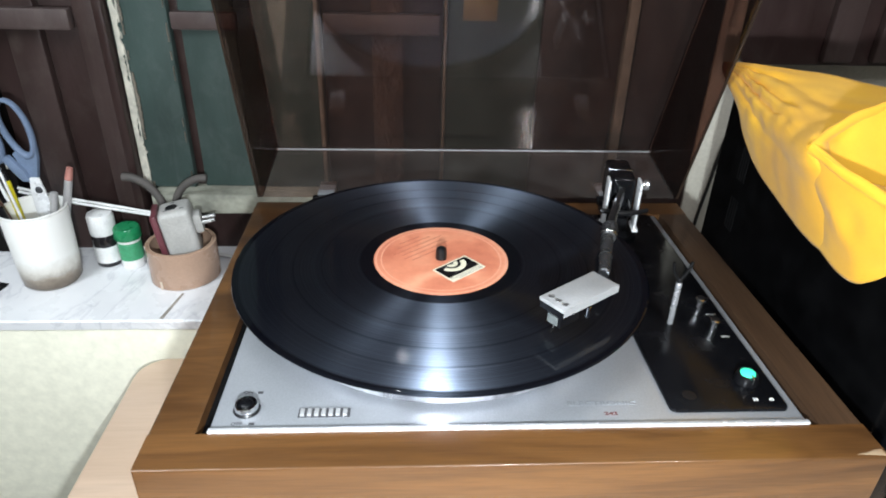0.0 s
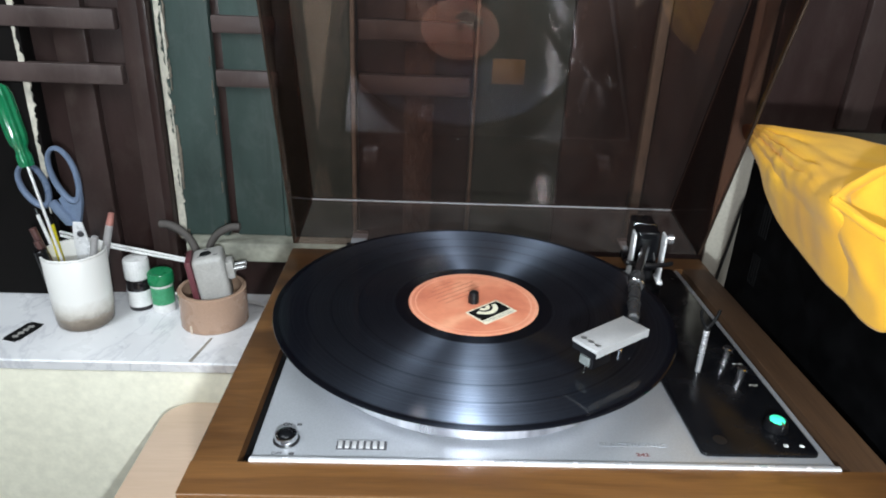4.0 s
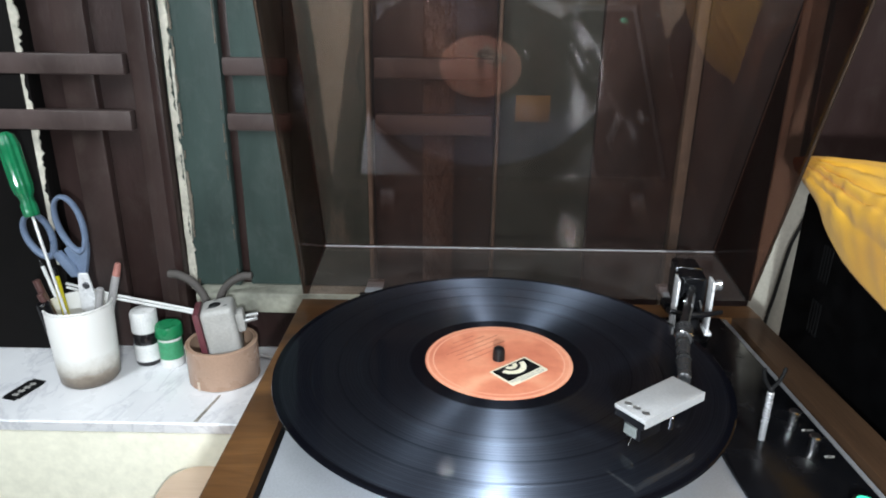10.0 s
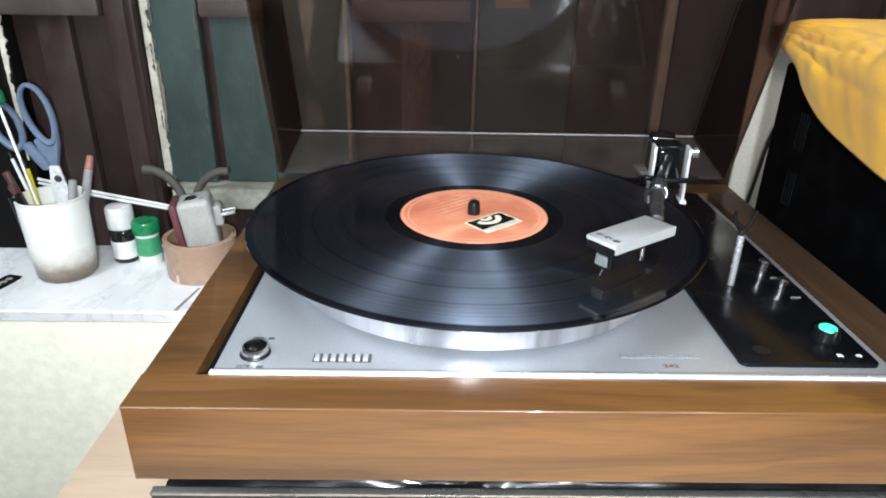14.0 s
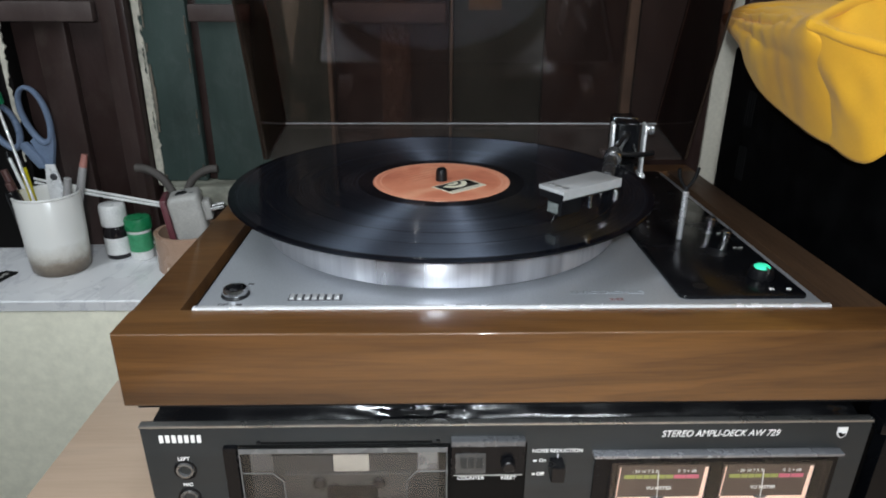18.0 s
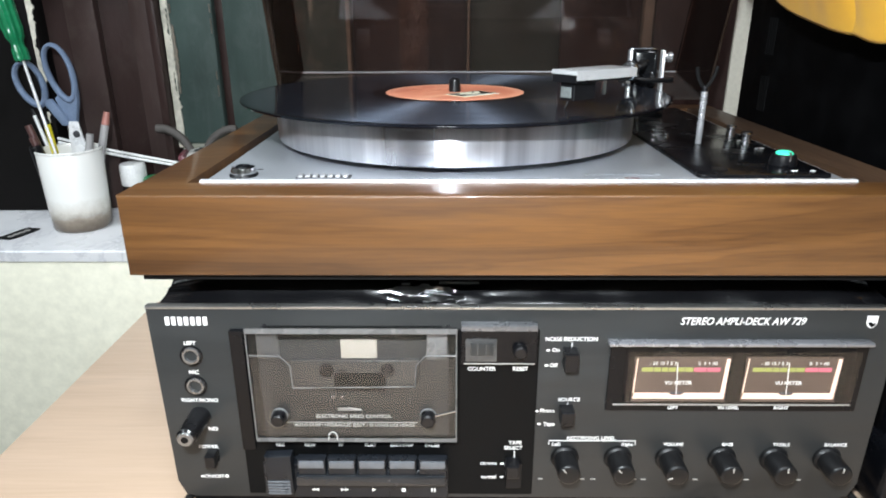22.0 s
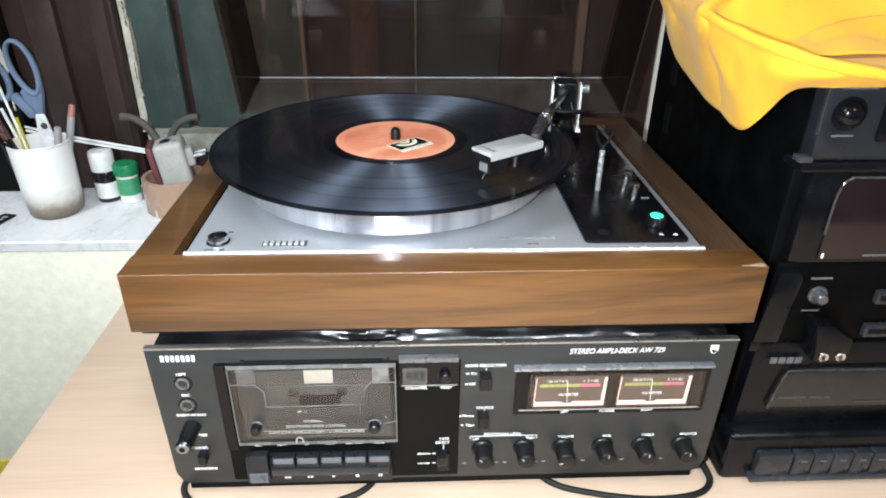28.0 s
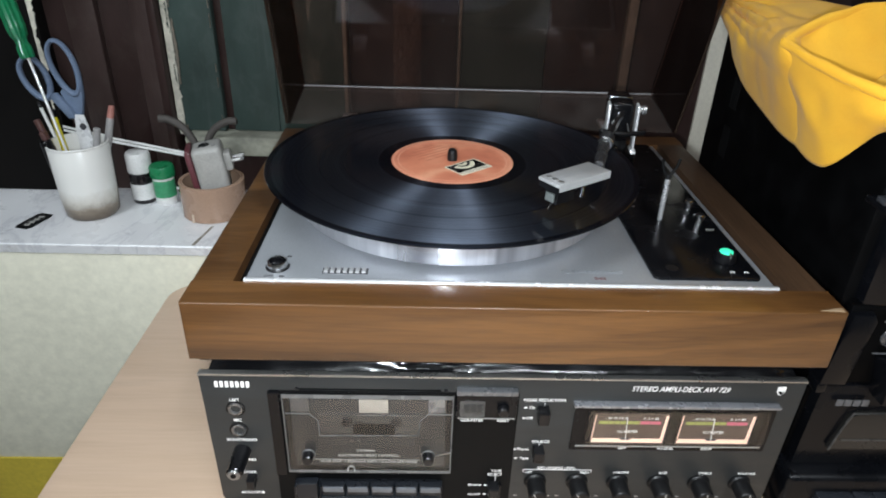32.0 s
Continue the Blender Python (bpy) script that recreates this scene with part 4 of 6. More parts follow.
# ---- dust cover, hinged open ----
def leaning(x, near, z):
    """A point of the open lid: near 0 on the free rim, 1 on the main panel."""
    y = (0.167 - 0.35 * (z - 0.222)) * (1 - near) + (0.2505 - 0.385 * (z - 0.241)) * near
    return Vector((x, y, z))


def sheet(a, b, c, d, thick):
    """A flat pane through four corners, with a thickness."""
    bm = bmesh.new()
    n = (b - a).cross(d - a).normalized() * thick
    low, high = [bm.verts.new(p) for p in (a, b, c, d)], [bm.verts.new(p + n) for p in (a, b, c, d)]
    bm.faces.new(low[::-1])
    bm.faces.new(high)
    for k in range(4):
        bm.faces.new((low[k], low[(k + 1) % 4], high[(k + 1) % 4], high[k]))
    bmesh.ops.recalc_face_normals(bm, faces=bm.faces)
    return bm


LX0, LX1, LT = -0.169, 0.2455, 0.568
lid = part("dust_cover", sheet(leaning(LX0 + 0.004, 1, 0.2405), leaning(LX1 - 0.004, 1, 0.2405), leaning(LX1 - 0.004, 1, LT + 0.03), leaning(LX0 + 0.004, 1, LT + 0.03), 0.0028), LID, turntable, "smoked clear acrylic lid, raised", False)
part("lid_side", sheet(leaning(LX0, 0, 0.222), leaning(LX0 + 0.003, 1, 0.2405), leaning(LX0 + 0.003, 1, LT + 0.03), leaning(LX0, 0, LT), 0.0028), LID_SIDE, lid, "", False)
part("lid_side", sheet(leaning(LX1, 0, 0.222), leaning(LX1 - 0.003, 1, 0.2405), leaning(LX1 - 0.003, 1, LT + 0.03), leaning(LX1, 0, LT), -0.0028), LID_SIDE, lid, "", False)
part("lid_back", sheet(leaning(LX0 + 0.003, 0, 0.222), leaning(LX1 - 0.003, 0, 0.222), leaning(LX1 - 0.003, 1, 0.2405), leaning(LX0 + 0.003, 1, 0.2405), 0.0028), LID_LEDGE, lid, "back wall of the lid, with added haze over its dust", False)
part("lid_front", sheet(leaning(LX0 + 0.003, 0, LT), leaning(LX1 - 0.003, 0, LT), leaning(LX1 - 0.003, 1, LT + 0.03), leaning(LX0 + 0.003, 1, LT + 0.03), 0.0028), LID, lid, "", False)
for x in (LX0 - 0.001, LX1 + 0.001):
    part("lid_rim", rod(leaning(x, 0, 0.2225), leaning(x, 0, LT), 0.0013, segs=8), LID_EDGE, lid, "dark polished lid edge")
# pale rods put the bright edge glints along the lid's bends
part("lid_edge_line", rod(leaning(LX0 + 0.004, 0.950, 0.2418), leaning(LX1 - 0.004, 0.950, 0.2418), 0.0011, segs=8), plain("pale_edge_line", (0.28, 0.29, 0.31), 0.2, 0.0, 0.1, 60, 0.0), lid, "pale rod standing for the bright line of the lid's bend")
part("lid_edge_line", rod(leaning(LX1 - 0.004, 0.985, 0.2418), leaning(LX1 - 0.004, 0.985, LT + 0.028), 0.0006, segs=8), bpy.data.materials["pale_edge_line"], lid, "thin pale rod standing for the bright corner edge")
for x in (-0.105, 0.175):
    hinge = part("hinge", box(x - 0.012, x + 0.012, 0.150, 0.1655, 0.2176, 0.2255, 0.001), SATIN, turntable, "small dark hinge")
    part("hinge_tab", box(x - 0.008, x + 0.008, 0.166, 0.196, 0.2225, 0.2265, 0.0008), ALU, hinge)

# ---- cassette deck amplifier under the turntable ----
deck = thing("cassette_receiver", "dark grey cassette receiver with lit level meters, under the turntable", "cassette deck", (0.037, 0.02, 0.0))
DX0, DX1, DF, DZ0, DZ1 = -0.1755, 0.2505, -0.153, 0.0165, 0.148
part("case", box(DX0 + 0.006, DX1 - 0.006, DF + 0.004, 0.145, 0.013, DZ1 - 0.004, 0.003), MATT, deck, "black metal case")


def crumpled():
    """A thin glossy film that bulges up behind the front panel, crinkled near the middle."""
    bm, nx, ny = bmesh.new(), 220, 40
    grid = [[None] * (nx + 1) for _ in range(ny + 1)]
    for j in range(ny + 1):
        for k in range(nx + 1):
            x, v = DX0 + 0.006 + (DX1 - DX0 - 0.012) * k / nx, j / ny
            ends = min(1.0, (x - DX0 - 0.004) / 0.05, (DX1 - 0.004 - x) / 0.05)
            bulge = math.exp(-((x + 0.012) / 0.024) ** 2)
            y = DF + 0.006 + 0.042 * v
            z = DZ1 - 0.001 + 0.0165 * (0.25 + 0.75 * ends) * math.sin(math.pi / 2 * min(1, v * 1.25)) ** 0.8
            fold = noise.noise((x * 9, v * 5, 0.7)) * 0.0024 + noise.noise((x * 30, v * 9, 1.3)) * 0.0007
            crease = bulge * (noise.noise((x * 34, v * 20, 2.1)) * 0.0026 + noise.noise((x * 80, v * 34, 4.1)) * 0.0016)
            s = fold + crease
            grid[j][k] = bm.verts.new((x, y - s * 0.8, min(z + s, 0.1688)))
    for j in range(ny):
        for k in range(nx):
            bm.faces.new((grid[j][k], grid[j][k + 1], grid[j + 1][k + 1], grid[j + 1][k]))
    return bm


part("top_sheet", crumpled(), plain("glossy_black_film", (0.005, 0.005, 0.0058), 0.17, 0.0, 0.2, 50, 0.6, 70, spec=1.0, rvar=0.06), deck, "crinkled glossy black film on the top")


def facia_outline():
    return [(DX0, DZ1), (DX0 + 0.002, DZ0 + 0.012), (DX0 + 0.006, DZ0 + 0.002), (DX0 + 0.012, DZ0), (DX1 - 0.012, DZ0), (DX1 - 0.006, DZ0 + 0.002), (DX1 - 0.002, DZ0 + 0.012), (DX1, DZ1)]


part("front_panel", slab(facia_outline(), 0, 0.005, 0.0006, facing(DF + 0.005)), FACIA, deck, "dark grey brown metal front panel")
part("top_trim", box(DX0, DX1, DF - 0.0006, DF + 0.004, DZ1 - 0.0012, DZ1 + 0.0006, 0.0004), EDGE, deck, "thin bright top edge")
# black strip stands in for the shade under the front panel
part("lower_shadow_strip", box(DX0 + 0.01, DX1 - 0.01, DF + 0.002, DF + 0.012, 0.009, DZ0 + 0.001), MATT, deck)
for x in (-0.14, 0.215):
    for y in (-0.12, 0.11):
        part("foot", turned([(0, 0.0), (0.011, 0.0), (0.012, 0.002), (0.011, 0.013), (0, 0.013)], Matrix.Translation((x, y, 0)), 24), RUBBER, deck)


def front(x0, x1, z0, z1, depth, material, name, parent, r=0.0008, y=DF, bevel=0.0004, label=""):
    return part(name, slab(rounded(x0, x1, z0, z1, r, 4), 0, depth, bevel, facing(y)), material, parent, label, False)


def words(text, x, z, h=0.0024, ink=None, y=DF - 0.0002, **more):
    return letters(text, x, z, h, ink or WHITE_INK, deck, y=y, weight=0.00004, **more)


# left column: sockets and power switch
for k in range(7):
    w = -0.1650 + k * 0.0036
    front(w, w + 0.0023, 0.1366, 0.1418, 0.0004, WHITE_INK, "badge_bar", deck, 0.0004, bevel=0.0)
for x, z, word, zz in ((-0.153, 0.117, "LEFT", 0.125), (-0.153, 0.097, "MIC", 0.106)):
    ring = part("socket", turned([(0.0036, 0.0), (0.0055, 0.0), (0.0055, 0.0006), (0.0050, 0.0016), (0.0039, 0.0016), (0.0034, 0.0004), (0.0034, -0.004), (0, -0.004)], Matrix.Translation((x, DF, z)) @ Matrix.Rotation(radians(90), 4, "X"), 32), plain("socket_metal", (0.26, 0.26, 0.26), 0.3, 0.8, 0.1, 90, 0.0) if word == "LEFT" else bpy.data.materials["socket_metal"], deck, "chrome ringed jack socket")
    part("socket_ring", turned([(0.0053, 0.0), (0.0067, 0.0), (0.0067, 0.0008), (0.006, 0.001)], Matrix.Translation((x, DF, z)) @ Matrix.Rotation(radians(90), 4, "X"), 32), BLACK, ring)
    words(word, x, zz)
words("RIGHT/MONO", -0.152, 0.087)
words("NES", -0.1465, 0.067)
words("POWER", -0.151, 0.054)
words("ON/OFF", -0.150, 0.032)
front(-0.1585, -0.1562, 0.0314, 0.0326, 0.0003, WHITE_INK, "print_bar", deck, 0.0003, bevel=0)
front(-0.1432, -0.1412, 0.0312, 0.0332, 0.0003, WHITE_INK, "print_bar", deck, 0.0003, bevel=0)
front(-0.1513, -0.1507, 0.0488, 0.0518, 0.0003, WHITE_INK, "print_bar", deck, 0.0002, bevel=0)
front(-0.1515, -0.1452, 0.0440, 0.0525, 0.0085, BLACK, "power_switch", deck, 0.0006, bevel=0.0008)
plug = part("jack_plug", rod((-0.1525, DF, 0.0770), (-0.1530, DF - 0.024, 0.0770), 0.0062, 0.0058, 32), BLACK, deck, "black adapter plugged into the phones socket")
part("plug_ring", rod((-0.1530, DF - 0.024, 0.0770), (-0.1530, DF - 0.0252, 0.0770), 0.0046, 0.0042, 32), bpy.data.materials["socket_metal"], plug)
part("plug_hole", rod((-0.1530, DF - 0.0248, 0.0770), (-0.1530, DF - 0.0256, 0.0770), 0.0021, 0.0021, 20), MATT, plug)

# cassette well
front(-0.1290, 0.0478, 0.0195, 0.1345, 0.0006, FACIA_DARK, "centre_field", deck, 0.001, label="darker centre field")
front(-0.1290, -0.1210, 0.0540, 0.1345, 0.0030, SATIN, "well_frame", deck)
well = front(-0.1205, 0.0020, 0.0592, 0.1330, 0.0012, MATT, "cassette_well", deck)
y1 = DF - 0.0012
part("well_floor", slab(rounded(-0.114, -0.004, 0.064, 0.128, 0.002), 0, 0.0012, 0.0003, facing(y1)), plain("well_brown_black", (0.036, 0.035, 0.034), 0.5, 0.1, 0.06, 60, 0.0, 30), well)
part("cassette_shape", slab([(-0.094, 0.117), (-0.094, 0.103), (-0.0885, 0.0955), (-0.0885, 0.0875), (-0.0265, 0.0875), (-0.0265, 0.0955), (-0.021, 0.103), (-0.021, 0.117)], 0, 0.003, 0.0004, facing(y1 - 0.0012)), plain("dark_tape_bay", (0.044, 0.043, 0.042), 0.35, 0.1, 0.06, 70, 0.0, 30), well)
part("bay_window", slab(rounded(-0.070, -0.040, 0.097, 0.109, 0.0015), 0, 0.0008, 0.0002, facing(y1 - 0.0042)), MATT, well)
for x in (-0.074, -0.039):
    part("reel_hub", turned([(0, 0.001), (0.0026, 0.001), (0.0034, 0.0), (0.0044, 0.0), (0.0044, -0.001), (0, -0.001)], Matrix.Translation((x, y1 - 0.0048, 0.111)) @ Matrix.Rotation(radians(90), 4, "X"), 20), BLACK, well)
for x in (-0.071, -0.066):
    part("capstan", rod((x, y1 - 0.003, 0.0935), (x, y1 - 0.0055, 0.0935), 0.0014, segs=12), BRIGHT, well)
part("pale_tab", slab(rounded(-0.0655, -0.0450, 0.1175, 0.1290, 0.0005), 0, 0.0012, 0.0002, facing(y1 - 0.0012)), plain("pale_tab_paper", (0.40, 0.36, 0.31), 0.5, 0.0, 0.08, 80, 0.05), well, "pale paper tab")
CHROMY = plain("pale_spring", (0.20, 0.20, 0.20), 0.3, 0.2, 0.1, 60, 0.0)
for x0, x1 in ((-0.1135, -0.1010), (-0.0165, -0.0050)):
    part("side_spring", slab(rounded(x0, x1, 0.1165, 0.1325, 0.0006), 0, 0.001, 0.0002, facing(y1 - 0.0012)), plain("smoky_grey", (0.11, 0.11, 0.11), 0.3, 0.4, 0.1, 60, 0.0) if x0 < -0.05 else CHROMY, well)
FROST = plain("frosted_edge", (0.12, 0.122, 0.124), 0.3, 0.0, 0.1, 60, 0.0)
DP = DF - 0.0103
door = part("cassette_door", slab(rounded(-0.1175, 0.0010, 0.0655, 0.1400, 0.0012), 0, 0.0018, 0.0006, facing(DF - 0.0085)), CLEAR, deck, "clear plastic cassette door")
part("door_bevel", slab([(-0.1172, 0.1366), (0.0007, 0.1366), (0.0007, 0.1398), (-0.1172, 0.1398)], 0, 0.0004, 0.0, facing(DP)), FROST, door)
part("door_bevel", slab([(-0.1168, 0.0657), (0.0003, 0.0657), (0.0003, 0.0680), (-0.1168, 0.0680)], 0, 0.0004, 0.0, facing(DP)), FROST, door)
OUT = [(-0.1165, 0.1228), (-0.099, 0.1225), (-0.0935, 0.1165), (-0.0930, 0.1020), (-0.0230, 0.1030), (-0.0225, 0.1165), (-0.017, 0.1230), (0.000, 0.1230)]
part("frosted_lower", slab([(-0.1165, 0.0685), (0.0, 0.0685), (0.0, 0.1225), *[(a, b - 0.0004) for a, b in OUT[-2:0:-1]], (-0.1165, 0.1222)], 0, 0.0003, 0.0, facing(DF - 0.0076)), tinted("frosted_door_plastic", (0.86, 0.86, 0.86), 1.0, 0.5, 0.012, 0.0), door, "faintly frosted lower part", False)
for a, b in zip(OUT, OUT[1:]):
    part("door_ridge", rod((a[0], DP - 0.0001, a[1]), (b[0], DP - 0.0001, b[1]), 0.00034, segs=6), FROST, door)
for x in (-0.1170, 0.0004):
    part("door_ridge", rod((x, DP - 0.0001, 0.066), (x, DP - 0.0001, 0.1395), 0.0004, segs=6), FROST, door)
for x in (-0.102, -0.016):
    kn = part("door_knob", rod((x, DF - 0.0095, 0.0838), (x, DF - 0.0175, 0.0838), 0.0044, 0.0040, 28), BLACK, door, "small black door knob")
    part("knob_ring", rod((x, DF - 0.0100, 0.0838), (x, DF - 0.0112, 0.0838), 0.0049, 0.0047, 28), FROST, kn)
part("finger_notch", hose([(-0.0745, DP - 0.0003, 0.0672), (-0.0742, DP - 0.0003, 0.0708), (-0.0720, DP - 0.0003, 0.0725), (-0.0698, DP - 0.0003, 0.0708), (-0.0695, DP - 0.0003, 0.0672)], 0.0004, 6, 4), plain("notch_edge", (0.42, 0.42, 0.42), 0.3, 0.0, 0.1, 60, 0.0), door)
letters("ELECTRONIC SPEED CONTROL", -0.0590, 0.0832, 0.0022, DIM_INK, door, y=DP - 0.0002, weight=0.00005)
letters("AUTO STOP : HYDRAULIC EJECT / O LONG LIFE HEADS", -0.0590, 0.0772, 0.0020, DIM_INK, door, y=DP - 0.0002, weight=0.00004)
part("print_bar", box(-0.098, -0.022, DP - 0.0003, DP, 0.0790, 0.07925), DIM_INK, door)
for pts in (((-0.0680, 0.0873), (-0.0540, 0.0873), (-0.0540, 0.0877), (-0.0680, 0.0877)), ((-0.0680, 0.0884), (-0.0620, 0.0884), (-0.0620, 0.0888), (-0.0680, 0.0888)), ((-0.0620, 0.0884), (-0.0540, 0.0873), (-0.0545, 0.0881), (-0.0620, 0.0893))):
    part("print_mark", slab(list(pts), 0, 0.0002, 0.0, facing(DP)), DIM_INK, door, "", False)
part("door_link", rod((-0.0120, DF - 0.0120, 0.0850), (0.000, DF - 0.0105, 0.0870), 0.0006, segs=8), BRIGHT, door)

front(-0.1080, -0.0080, 0.1352, 0.1364, 0.0008, MATT, "door_slot", deck, 0.0002, label="dark slot above the door")
for x in (-0.1085, -0.0045):
    front(x - 0.0012, x + 0.0012, 0.1350, 0.1372, 0.0016, BLACK, "hinge_pin", deck, 0.0006)

for ob in bpy.data.objects:
    if ob.name.startswith(("cassette_door", "frosted_lower")):
        ob.visible_shadow = False

# keys
front(-0.1160, -0.0045, 0.0235, 0.0480, 0.0085, KEY_DARK, "key_bed", deck, 0.001)
KX = ((-0.0885, "REW"), (-0.0695, "FF"), (-0.0515, "PLAY"), (-0.0325, "EJECT/STOP"), (-0.0140, "PAUSE"))
for n, (x0, word) in enumerate(KX):
    x = -0.0855 + 0.018 * n
    key = part("key", slab([(x - 0.0083, 0.0375), (x + 0.0083, 0.0375), (x + 0.0083, 0.0552), (x - 0.0083, 0.0552)], 0, 0.005, 0.0012, facing(DF - 0.0085)), KEY_DARK, deck, "dark blue piano key")
    part("key_cap", slab(rounded(x - 0.0074, x + 0.0074, 0.0496, 0.0543, 0.0006), 0, 0.0012, 0.0004, facing(DF - 0.0135)), KEY, key)
    words(word, x0, 0.0562, 0.0019 if len(word) > 6 else 0.0022, y=DF - 0.0009)
rec = part("record_key", slab([(-0.1135, 0.0300), (-0.0970, 0.0300), (-0.0970, 0.0585), (-0.1130, 0.0575)], 0, 0.0065, 0.0015, facing(DF - 0.0085)), KEY_DARK, deck, "tall dark blue record key")
for k in range(5):
    part("grip_rib", slab(rounded(-0.1120, -0.0985, 0.0315 + k * 0.0021, 0.0326 + k * 0.0021, 0.0003), 0, 0.0008, 0.0002, facing(DF - 0.015)), KEY, rec)
words("REC", -0.1065, 0.0562, 0.0022, y=DF - 0.0009)
part("key_rail", slab(rounded(-0.0950, -0.0060, 0.0372, 0.0440, 0.0008), 0, 0.0105, 0.0008, facing(DF - 0.0045)), plain("slate_rail", (0.018, 0.020, 0.023), 0.16, 0.1, 0.15, 60, 0.05), deck)


def arrow(x, z, s, ways):
    bm = bmesh.new()
    for d, sign in ways:
        slab([(x + d - sign * s, z - s), (x + d + sign * s, z), (x + d - sign * s, z + s)], 0, 0.0003, 0.0, facing(DF - 0.0086), bm)
    return bm


part("print_mark", arrow(-0.0855, 0.0295, 0.0011, ((-0.0012, -1), (0.0012, -1))), WHITE_INK, deck, "", False)
part("print_mark", arrow(-0.0675, 0.0295, 0.0011, ((-0.0012, 1), (0.0012, 1))), WHITE_INK, deck, "", False)
part("print_mark", arrow(-0.0495, 0.0295, 0.0012, ((0.0, 1),)), WHITE_INK, deck, "", False)
front(-0.0327, -0.0303, 0.0283, 0.0307, 0.0003, WHITE_INK, "print_mark", deck, 0.0001, DF - 0.0086, 0)
for x in (-0.0147, -0.0130):
    front(x, x + 0.0009, 0.0283, 0.0307, 0.0003, WHITE_INK, "print_mark", deck, 0.0001, DF - 0.0086, 0)

# counter and tape switch
cnt = front(0.0030, 0.0460, 0.1140, 0.1390, 0.0050, SATIN, "counter_block", deck, 0.0008)
part("block_top", box(0.0030, 0.0460, DF - 0.0052, DF, 0.1355, 0.1394, 0.0004), plain("slate_edge", (0.16, 0.165, 0.175), 0.3, 0.5, 0.1, 60, 0.0), cnt)
part("counter_window", slab(rounded(0.0055, 0.0232, 0.1165, 0.1310, 0.0005), 0, 0.0004, 0.0001, facing(DF - 0.0050)), plain("counter_glass", (0.055, 0.055, 0.055), 0.12, 0.0, 0.3, 160, 0.0), cnt)
for k in range(3):
    part("digit_wheel", slab(rounded(0.0082 + k * 0.0047, 0.0120 + k * 0.0047, 0.1205, 0.1282, 0.0004), 0, 0.0003, 0.0001, facing(DF - 0.0054)), FACIA, cnt)
part("block_trim", box(0.0045, 0.0450, DF - 0.0054, DF - 0.0049, 0.1148, 0.1154), DIM_INK, cnt)
part("reset_button", rod((0.0362, DF - 0.005, 0.1240), (0.0362, DF - 0.010, 0.1240), 0.0042, 0.0038, 28), BLACK, cnt)
words("COUNTER", 0.0150, 0.1092, y=DF - 0.0009)
words("RESET", 0.0375, 0.1092, y=DF - 0.0009)
words("TAPE", 0.0362, 0.0582, y=DF - 0.0009)
words("SELECT", 0.0352, 0.0545, y=DF - 0.0009)
words("chrome", 0.0205, 0.0432, 0.0023, y=DF - 0.0009)
words("normal", 0.0205, 0.0330, 0.0023, y=DF - 0.0009)
for z in (0.0430, 0.0330):
    front(0.0275, 0.0298, z - 0.0006, z + 0.0006, 0.0003, WHITE_INK, "print_bar", deck, 0.0002, DF - 0.0007, bevel=0)
front(0.0357, 0.0362, 0.0465, 0.0525, 0.0003, WHITE_INK, "print_bar", deck, 0.0002, DF - 0.0007, bevel=0)
front(0.0312, 0.0408, 0.0260, 0.0450, 0.0030, SATIN, "tape_switch", deck, 0.0008)
front(0.0305, 0.0385, 0.0385, 0.0475, 0.0100, BLACK, "switch_cap", deck, 0.0008, bevel=0.001)

# right half
words("NOISE REDUCTION", 0.0660, 0.1282)
words("On", 0.0575, 0.1212)
words("Off", 0.0565, 0.1112)
words("SOURCE", 0.0670, 0.0882)
words("Phono", 0.0545, 0.0805)
words("Tape", 0.0560, 0.0712)
for x, z in ((0.0530, 0.1210), (0.0525, 0.1112), (0.0483, 0.0803), (0.0500, 0.0712)):
    front(x - 0.001, x + 0.001, z - 0.0006, z + 0.0006, 0.0003, WHITE_INK, "print_bar", deck, 0.0002, bevel=0)
for z0, z1, t in ((0.1115, 0.1232, 0.1260), (0.0748, 0.0848, 0.0862)):
    front(0.0615, 0.0695, z0, z1, 0.0090, BLACK, "switch_cap", deck, 0.0008, bevel=0.001, label="square black push switch")
    front(0.0662, 0.0667, t - 0.0045, t, 0.0003, WHITE_INK, "print_bar", deck, 0.0002, bevel=0)
words("RECORDING LEVEL", 0.0820, 0.0612)
words("Left", 0.0610, 0.0568, 0.0023)
words("Right", 0.1040, 0.0568, 0.0023)
front(0.0565, 0.1090, 0.0592, 0.0596, 0.0003, WHITE_INK, "print_bar", deck, 0.0001, bevel=0)
for x in (0.0565, 0.1086):
    front(x, x + 0.0004, 0.0565, 0.0596, 0.0003, WHITE_INK, "print_bar", deck, 0.0001, bevel=0)


def dial():
    """A black round knob with a skirt, a domed cap and a pointer line, at the origin, facing the viewer."""
    ob = new("control_knob", mesh_of("control_knob", turned([(0, 0), (0.0084, 0), (0.0086, 0.001), (0.0080, 0.0022), (0.0070, 0.0030), (0.0068, 0.0160), (0.0062, 0.0172), (0.0050, 0.0176), (0, 0.0177)], Matrix.Rotation(radians(90), 4, "X"), 40), plain("knob_black", (0.006, 0.006, 0.0065), 0.42, 0.0, 0.2, 80, 0.05, 700, spec=0.3)))
    ob.data.polygons.foreach_set("use_smooth", [True] * len(ob.data.polygons))
    ob.data.set_sharp_from_angle(angle=radians(50))
    return tagged(ob, "round glossy black control knob")


